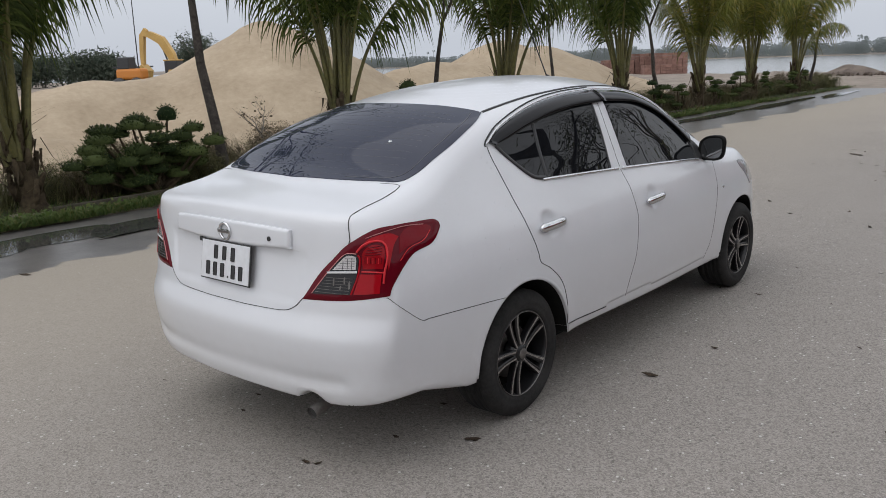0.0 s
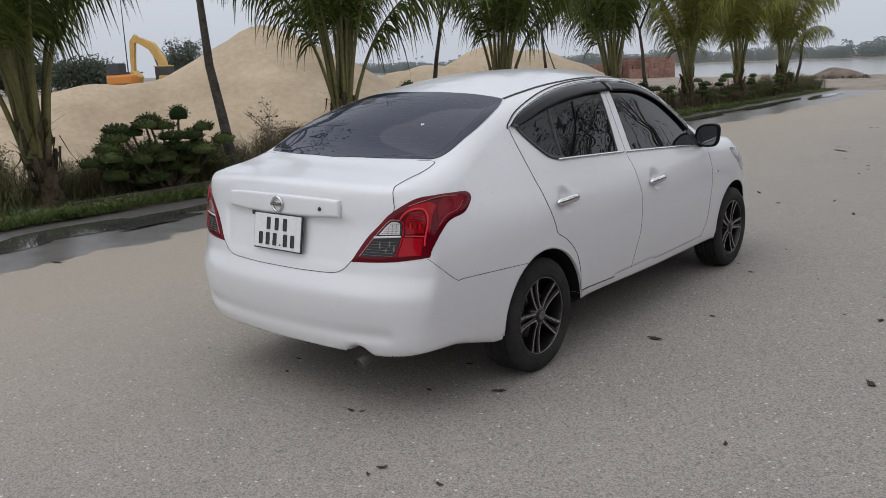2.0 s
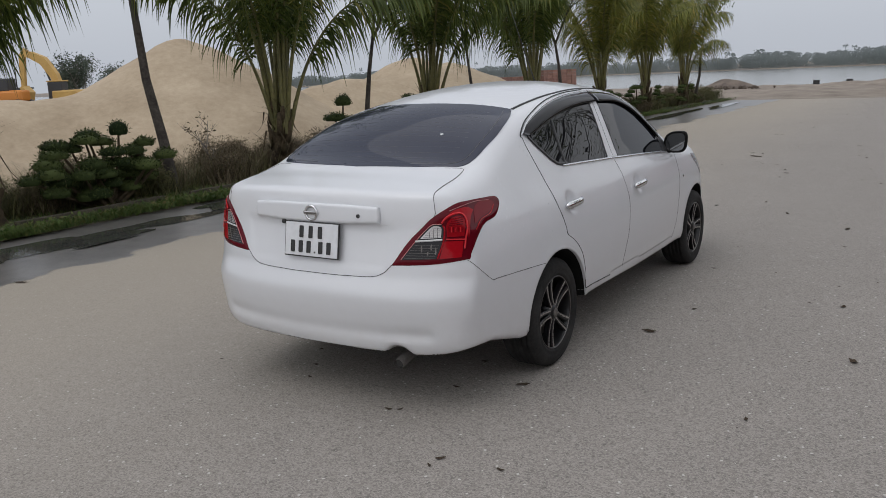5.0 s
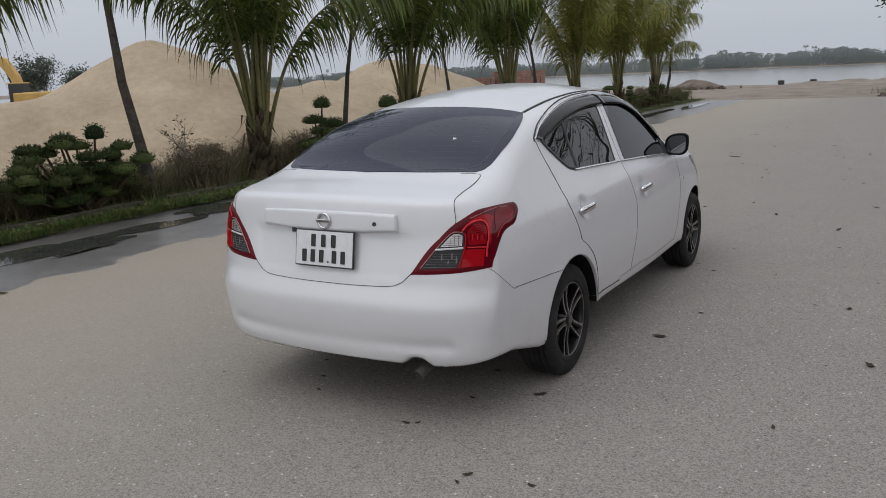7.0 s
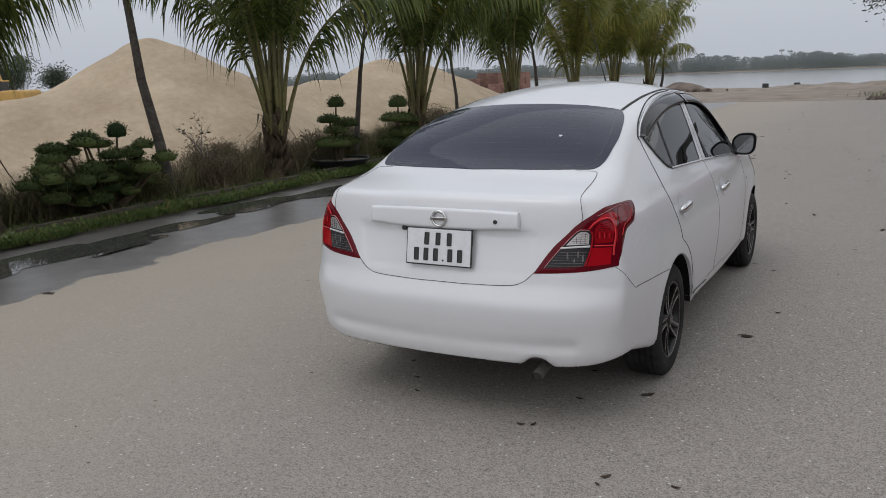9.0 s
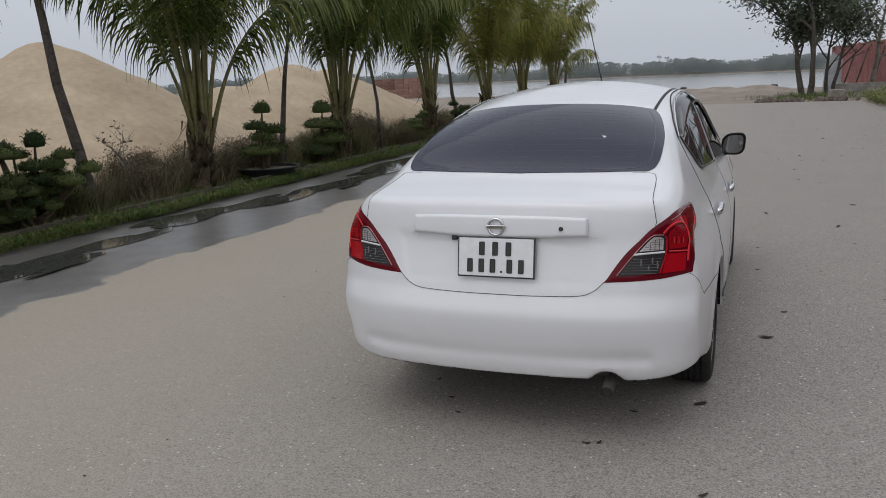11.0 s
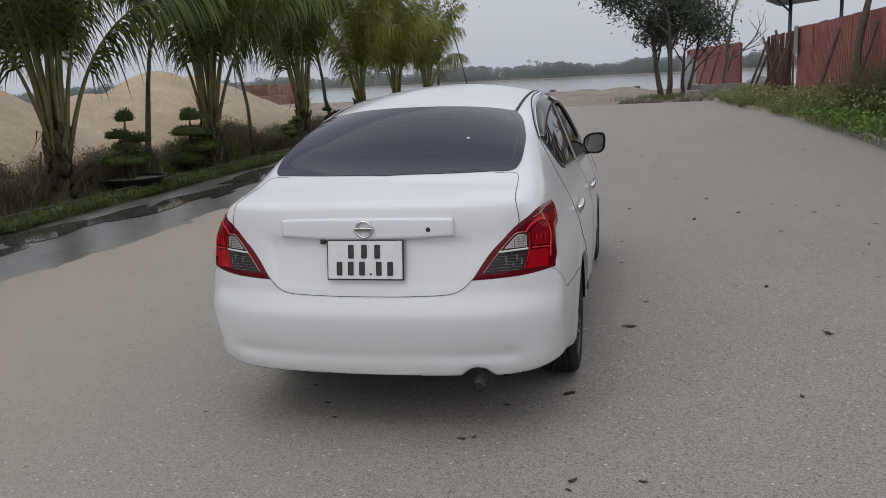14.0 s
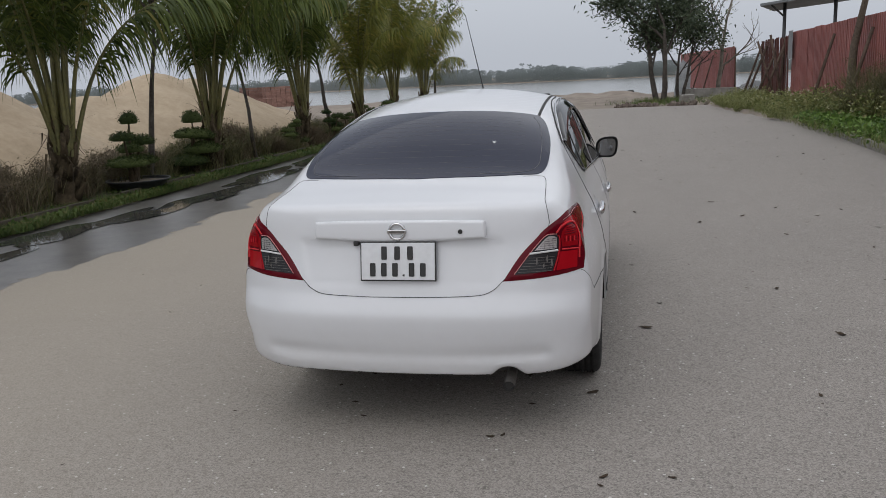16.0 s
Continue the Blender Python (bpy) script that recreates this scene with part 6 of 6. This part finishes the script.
# ---- the other side: fence, trees, weeds ----
def fence_sheet(length, height, seed):
    """A ribbed sheet along +y."""
    r = random.Random(seed)
    line = []
    for k in range(int(length / 0.18) + 1):
        line += [(0.18 * k + d, x) for d, x in ((0.0, 0.0), (0.09, 0.0), (0.105, 0.075), (0.165, 0.075)) if 0.18 * k + d <= length]
    verts = []
    for y, x in line:
        verts += [(x, y, 0.0), (x + r.uniform(-0.004, 0.004), y, height)]
    faces = [(2 * i, 2 * i + 2, 2 * i + 3, 2 * i + 1) for i in range(len(line) - 1)]
    back = [(vx + 0.003, vy, vz) for vx, vy, vz in verts]
    n = len(verts)
    return verts + back, faces + [tuple(k + n for k in f)[::-1] for f in faces]


def metal_fence(name_label, x0, y0, x1, y1, low, high, seed, gaps=()):
    length = math.hypot(x1 - x0, y1 - y0)
    turn = -math.degrees(math.atan2(x1 - x0, y1 - y0))
    fence = thing("metal_fence", name_label, "fence", "red metal fence", at=pose(x0, y0, low, 0, 0, turn))
    r, y, k = random.Random(seed), 0.0, 0
    while y < length - 0.3:
        w = min(1.07, length - y)
        v, f = fence_sheet(w + 0.04, high - low + r.uniform(-0.015, 0.015), seed + k)
        piece("sheet", [(px + 0.006 * (k % 2), py + y, pz) for px, py, pz in v], f, M_FENCE, fence, smooth=False, at=pose(0, 0, 0, 0, r.uniform(-0.5, 0.5), 0))
        y, k = y + 1.03, k + 1
    for j in range(int(length / 2.6) + 1):
        v, f = tube([(0.10, j * 2.6, -0.5), (0.08, j * 2.6, high - low - 0.05)], [0.045, 0.04], 7)
        piece("post", v, f, M_POST, fence)
    for y in gaps:
        v, f = tube([(-0.85, y - 0.5, -0.25), (-0.06, y + 0.05, (high - low) * 0.86)], [0.05, 0.045], 7)
        piece("brace", v, f, M_POST, fence)
    for z in (0.35, (high - low) * 0.8):
        v, f = tube([(0.06, 0, z), (0.06, length, z)], [0.03, 0.03], 6)
        piece("rail", v, f, M_POST, fence)


metal_fence("tall faded red corrugated metal fence with timber braces", 7.3, -16.0, 7.25, 30.0, 0.22, 2.72, 5, (27.0, 31.5, 35.2, 39.2))
metal_fence("far stretch of faded red corrugated metal fence", 7.3, 47.5, 5.6, 68.0, 0.05, 2.65, 50, (1.5, 6.0, 10.0))
for k, (x, y, h, tip) in enumerate(((7.0, 29.8, 2.6, -0.9), (6.9, 30.6, 2.4, -1.3), (7.0, 31.2, 2.5, 0.4))):
    v, f = tube([(0, 0, -0.2), (tip * 0.6, 0.2, h)], [0.05, 0.045], 7)
    tagged(piece("timber_pole", v, f, M_POST, at=pose(x, y, 0.05)), "dark timber pole leaning at the fence's end", "timber pole", "timber poles at the fence")
M_TIN = surface("dull_grey_tin", (0.22, 0.23, 0.24), (0.42, 0.43, 0.44), 1.5, 18, 0.5, 0.2, 0.01, 0.5)
M_BROWNBOARD = surface("red_brown_boards", (0.050, 0.020, 0.017), (0.135, 0.055, 0.045), 1.2, 25, 0.8, 0.3, 0.01, vary=0.3)


def board_fence():
    """Uneven upright boards that carry the fence on to the bank."""
    fence = thing("board_fence", "dark red-brown board fence with uneven boards and leaning props", "fence", at=pose(7.22, 30.35, 0.05))
    r, y = random.Random(12), 0.0
    while y < 6.3:
        w = r.uniform(0.16, 0.30)
        part("board", box_bm(0.025, w - 0.015, 2.5 + r.uniform(-0.12, 0.14), 0.004, (0, w / 2, 1.27)), M_BROWNBOARD, fence, at=pose(r.uniform(-0.02, 0.02), y, 0, r.uniform(-1.2, 1.2), r.uniform(-1, 1), 0))
        y += w + (0.05 if r.random() < 0.12 else 0)
    part("rail", box_bm(0.05, 6.4, 0.08, 0.008, (0.05, 3.15, 1.9)), M_POST, fence)
    for py, top in ((0.8, 2.2), (2.6, 2.0), (4.9, 2.3), (6.2, 2.4)):
        v, f = tube([(-1.0, py - 0.7, -0.05), (-0.05, py, top)], [0.055, 0.05], 7)
        piece("prop", v, f, M_POST, fence)


board_fence()
cap = part("grey_sheet", box_bm(0.02, 0.75, 1.05, 0.006, (0, 0, 0.52)), M_TIN, at=pose(7.17, 29.9, 1.72, 0, 0, 0))
tagged(cap, "pale grey metal sheet nailed over the fence's end", "metal sheet")
for k, (sx, sy, turn, wide, tall) in enumerate(((6.4, 38.0, 15, 1.3, 1.0), (3.9, 47.0, -8, 0.9, 2.2))):
    sheet_of = thing("scrap_sheet", "pale bent scrap metal sheet beside the fence gap", "metal sheet", "scrap metal sheets", at=pose(sx, sy, -0.1, -8, 0, turn))
    outline = [(0, 0), (wide, 0), (wide * 1.04, tall * 0.8), (wide * 0.5, tall), (wide * 0.06, tall * 0.68)]
    v = [(px, 0.12 * math.sin(3 * px), pz) for px, pz in outline]
    piece("panel", v + [(a, b + 0.02, c) for a, b, c in v], [(0, 1, 2, 3, 4), (9, 8, 7, 6, 5), (0, 5, 6, 1), (1, 6, 7, 2), (2, 7, 8, 3), (3, 8, 9, 4), (4, 9, 5, 0)], M_TIN, sheet_of, smooth=False)
wall_low = part("low_wall", box_bm(3.4, 0.25, 0.55, 0.02, (0, 0, 0.2)), M_KERB, at=pose(6.0, 45.6, -0.1, 0, 0, 4))
tagged(wall_low, "low grey concrete wall before the far fence", "wall")

canopy = thing("open_shelter", "open shelter with a dark sheet roof behind the fence", "shelter", at=pose(6.5, 33.0, 0.0))
v = [(0.0, 0.0, 3.92), (6.0, -3.4, 4.42), (8.0, 4.0, 4.5), (1.6, 6.5, 4.05)]
piece("roof", v + [(a, b, c + 0.10) for a, b, c in v], [(3, 2, 1, 0), (4, 5, 6, 7), (0, 1, 5, 4), (1, 2, 6, 5), (2, 3, 7, 6), (3, 0, 4, 7)], M_ROOFING, canopy, smooth=False)
for x, y, z in ((1.0, 0.2, 4.0), (2.75, -0.7, 4.15), (5.8, -2.8, 4.38), (7.6, 3.8, 4.46), (2.0, 5.9, 4.08)):
    v, f = tube([(x, y, 0), (x, y, z + 0.02)], [0.07, 0.07], 8)
    piece("post", v, f, M_DARKMETAL, canopy)
v, f = tube([(1.0, 0.2, 3.45), (0.45, 0.1, 3.95)], [0.04, 0.04], 6)
piece("brace", v, f, M_DARKMETAL, canopy)


def leafy_tree(name, label, x, y, seed, height, trunks, mat, leaf, per, spread, low=2.2, radius=0.16, wide=0.85, levels=3, bark=None, splay=0.22, kids=3):
    tree = thing(name, label, "tree", at=pose(x, y, -0.1))
    limbs, tips = [], []
    for k in range(trunks):
        a = 6.283 * k / trunks + seed
        (v, f), t = branching(seed + 17 * k, height, wide, levels, 0.52, radius, (splay * math.cos(a), splay * math.sin(a)), kids=kids)
        off = Vector((0.25 * math.cos(a), 0.25 * math.sin(a), 0))
        limbs.append(([tuple(Vector(p) + off) for p in v], f))
        tips += [p + off for p in t]
    piece("trunk", *joined(limbs), bark or M_BARK, tree)
    if per:
        v, f = leaves([t for t in tips if t.z > low], leaf, seed, per, spread, 0.32, 0.35)
        piece("crown", v, f, mat, tree)
    return tree


leafy_tree("gum_tree", "grey-green leafy tree with two bent trunks at the road's end", 2.75, 39.0, 21, 7.6, 2, M_GUM, 0.24, 30, 0.38, 3.1, 0.16, 0.80, 3, M_TRUNK, 0.16)
leafy_tree("gum_tree", "smaller grey-green tree beside the road's end", 4.0, 43.0, 24, 5.8, 2, M_GUM, 0.24, 10, 0.36, 2.8, 0.11, 0.8, 3, M_TRUNK, 0.12)
leafy_tree("bare_tree", "thin nearly bare tree beyond the red fence", 6.0, 46.0, 31, 8.6, 1, M_WEED, 0.16, 1, 0.3, 4.0, 0.15, 0.9)
leaner = thing("bare_tree", "nearly bare tree leaning before the red fence", "tree", at=pose(6.78, 19.9, 0.0))
piece("trunk", *branching(33, 9.5, 0.7, 3, 0.52, 0.135, (0.10, -0.10), 9, 3)[0], surface("brown_bark", (0.060, 0.045, 0.035), (0.17, 0.135, 0.105), 3, 24, 0.9, 0.7, 0.02), leaner)
for x, y, seed, h in ((6.2, 9.2, 35, 9.0), (6.4, 5.2, 36, 8.4), (6.2, 13.4, 38, 9.5), (6.4, 0.8, 39, 8.4), (6.3, -4.0, 41, 9.0)):
    leafy_tree("bare_tree", "spreading nearly bare roadside tree with few leaves", x, y, seed, h, 1, M_WEED, 0.11, 1, 0.25, 3.6, 0.11, 1.25, 5, M_TRUNK, 0.22, 3)

bed = lambda x0, x1, y0, y1: (lambda q: (q.uniform(x0, x1), q.uniform(y0, y1), 0.10))
cover = [(x, y, 0.13 + 0.20 * random.Random(int(i)).random()) for i, (x, y) in enumerate(zip(np.random.RandomState(5).uniform(5.28, 7.1, 17000), np.random.RandomState(6).uniform(7.0, 18.5, 17000)))]
tagged(piece("creeping_plants", *leaves(cover, 0.085, 9, 1, 0.04, 0.85), M_CREEPER), "bright green creeping plants spilling over the kerb", "creeper", kind="stuff")


def weed(x, y, seed, size):
    w = thing("flowering_weed", "bushy green weed with small white flowers", "weed", "flowering weeds by the fence", at=pose(x, y, 0.08))
    r = random.Random(seed)
    stems = [(r.gauss(0, 0.30), r.gauss(0, 0.35), size * r.uniform(0.45, 1.0)) for _ in range(26)]
    v, f = leaves([(sx * t, sy * t, sz * t) for sx, sy, sz in stems for t in np.linspace(0.25, 1, 7)], 0.10, seed, 3, 0.05, 0.5)
    g, h = blades(60, lambda q: (q.gauss(0, 0.2), q.gauss(0, 0.2), 0), (size * 0.5, size), (0.006, 0.012), 0.5, seed, 0.5)
    piece("foliage", *joined([(v, f), (g, h)]), M_WEED, w)
    v, f = leaves([(sx, sy, sz + 0.03) for sx, sy, sz in stems[::2]], 0.030, seed + 1, 3, 0.03, 1.0)
    tagged(piece("flowers", v, f, M_FLOWER, w), kind="stuff")
    return w


big_shrub = shrub(6.75, 17.3, 333, 2.1, M_OLIVE, "tall yellow-green shrub before the red fence")
big_shrub2 = shrub(6.9, 15.9, 334, 1.9, M_OLIVE, "tall yellow-green shrub before the red fence")
WEEDS = [weed(6.2, 18.2, 1, 0.75), weed(6.0, 19.3, 2, 0.65), weed(6.4, 20.3, 3, 0.85)]
for k in range(52):
    y = 17.5 + 0.30 * k
    back = rng.uniform(0.0, 1.7)
    s = rng.uniform(0.38, 0.60) + 0.22 * back
    ob = copy_thing(rng.choice(WEEDS), pose(bed_edge(y) + back - 0.08, y, 0.04, 0, 0, rng.uniform(0, 360)))
    ob.scale = (s, s, s)
for k in range(10):
    ob = copy_thing(rng.choice(WEEDS), pose(rng.uniform(6.3, 7.0), rng.uniform(8, 17.5), 0.06, 0, 0, rng.uniform(0, 360)))
tagged(piece("rank_grass", *blades(5000, bed(4.95, 7.1, 7.0, 33.0), (0.12, 0.45), (0.006, 0.012), 0.8, 80, 0.7), M_WEED), "rank grass in the planted bed", "grass", kind="stuff")
tagged(piece("tuft_grass", *blades(2500, lambda q: (q.gauss(3.2, 1.0), q.gauss(38.5, 1.2), -0.1), (0.15, 0.45), (0.01, 0.02), 0.8, 81, 0.7), M_GRASS), "tufts of grass round the tree's foot", "grass", kind="stuff")

# ---- the far bank ----
def woods(x0, x1, y, count, seed, low, high):
    """Uneven clumps of crowns, and here and there a tall thin palm above them."""
    r = random.Random(seed)
    verts, faces = [], []

    def tuft(px, py, pz, k, flatness=0.8):
        n, t = len(verts), r.uniform(0, 6.283)
        for q in range(6):
            b = t + 1.0472 * q
            kk = k * r.uniform(0.55, 1.15)
            verts.append((px + kk * math.cos(b), py + r.uniform(-0.4, 0.4) * k, pz + kk * flatness * math.sin(b)))
        faces.append(tuple(range(n, n + 6)))

    for _ in range(count):
        cx, cy = r.uniform(x0, x1), y + r.uniform(0, 26)
        swell = 0.72 + 0.07 * math.sin(cx / 23.0 + 1.0) * math.sin(cx / 61.0) + 0.10 * math.sin(cx / 7.3)
        h = r.uniform(low, high) * swell * (1.15 if r.random() < 0.08 else 1.0)
        wide = h * r.uniform(0.45, 0.8)
        for _ in range(95):
            a, s = r.uniform(0, 6.283), r.uniform(0.0, 1.0) ** 0.7
            q = math.sqrt(max(1 - s * s * 0.9, 0.05)) * r.random() ** 0.5
            tuft(cx + wide * q * math.cos(a), cy + wide * 0.6 * math.sin(a), -1.6 + h * s, h * r.uniform(0.030, 0.068))
    for _ in range(count // 60):
        cx, cy, h = r.uniform(x0, x1), y + r.uniform(0, 20), r.uniform(high * 0.85, high * 1.1)
        n = len(verts)
        verts += [(cx - 0.12, cy, -1.6), (cx + 0.12, cy, -1.6), (cx + 0.09, cy, h - 1.6), (cx - 0.09, cy, h - 1.6)]
        faces.append((n, n + 1, n + 2, n + 3))
        for k in range(7):
            a = 0.9 * k + r.uniform(-0.2, 0.2)
            n = len(verts)
            x2, z2 = 1.5 * math.cos(a), 0.9 * math.sin(a)
            verts += [(cx, cy, h - 1.6), (cx + 0.55 * x2, cy + 0.2, h - 1.3 + z2 * 0.7), (cx + x2, cy + 0.3, h - 1.9 + z2), (cx + 0.5 * x2, cy, h - 1.75 + z2 * 0.5)]
            faces.append((n, n + 1, n + 2, n + 3))
    return verts, faces


# these trees look hazy through their pale base colour alone
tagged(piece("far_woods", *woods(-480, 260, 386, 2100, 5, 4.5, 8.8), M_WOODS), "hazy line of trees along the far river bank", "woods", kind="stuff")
M_BANKFAR = surface("hazy_far_bank", (0.15, 0.135, 0.12), (0.22, 0.20, 0.18), 0.05, 1, 0.9, 0.0)
sheet("far_bank", np.linspace(-900, 700, 60), np.linspace(378, 500, 8), lambda x, y: -2.4 + 0.9 * ramp01(y, 378, 388) + 0.3 * wave(x, y, 17), M_BANKFAR, "hazy low bank across the river", "river bank")
# trees past the sand yard; their haze is in the leaf colour
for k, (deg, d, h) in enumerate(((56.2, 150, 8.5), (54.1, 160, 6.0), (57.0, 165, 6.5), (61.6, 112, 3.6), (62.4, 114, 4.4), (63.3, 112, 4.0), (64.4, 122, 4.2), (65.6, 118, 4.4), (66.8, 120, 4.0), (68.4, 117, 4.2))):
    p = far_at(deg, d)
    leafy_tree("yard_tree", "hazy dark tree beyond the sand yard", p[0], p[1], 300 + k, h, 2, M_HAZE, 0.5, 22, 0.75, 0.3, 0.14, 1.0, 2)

# ---- fallen leaves on the road ----
def litter_mesh(seed):
    r = random.Random(seed)
    count = 9
    ring = [((0.5 + 0.22 * r.uniform(-1, 1)) * math.cos(a), 0.55 * (0.5 + 0.2 * r.uniform(-1, 1)) * math.sin(a)) for a in np.linspace(0, 6.283, count, endpoint=False)]
    verts = [(x, y, 0.16 * abs(x) + 0.10 * y * y + 0.02 + r.uniform(0, 0.05)) for x, y in ring] + [(0, 0, 0.0)]
    verts += [(x, y, z + 0.02) for x, y, z in verts]
    faces = [(i, (i + 1) % count, count) for i in range(count)]
    faces += [(i + count + 1, 2 * count + 1, (i + 1) % count + count + 1) for i in range(count)]
    return mesh_of("fallen_leaf", verts, faces, M_LITTER, False)


LITTER = [litter_mesh(k) for k in range(5)]


def litter(x, y, size):
    ob = new("fallen_leaf", rng.choice(LITTER))
    ob.matrix_basis = pose(x, y, 0.002, 0, 0, rng.uniform(0, 360)) @ Matrix.Diagonal((size * 0.8, size * 0.7, min(size, 0.07) * rng.uniform(0.4, 1.0), 1))
    tagged(ob, "small dry brown leaf on the road, the widest one standing in for a dark spot", "leaf", "fallen leaves on the road")


# the 0.30 one at (-0.40, 10.6) stands in for a dark wet-looking spot
for x, y, s in ((0.80, -0.35, 0.085), (0.37, -0.92, 0.05), (0.42, -0.90, 0.04), (1.09, 0.75, 0.09), (-0.40, 10.6, 0.30), (-4.02, -0.15, 0.14), (1.08, 5.11, 0.08), (1.72, 4.43, 0.09), (2.45, 3.76, 0.09), (2.2, 0.69, 0.09), (2.02, 1.74, 0.07)):
    litter(x, y, s)
for _ in range(240):
    y = rng.uniform(-1.5, 30)
    litter(rng.uniform(-1.2, 4.9), y, rng.uniform(0.03, 0.05) if y < 4 else rng.uniform(0.04, 0.10))
for _ in range(26):
    litter(rng.uniform(-3.6, 2.5), rng.uniform(-3.5, 3), rng.uniform(0.015, 0.04))
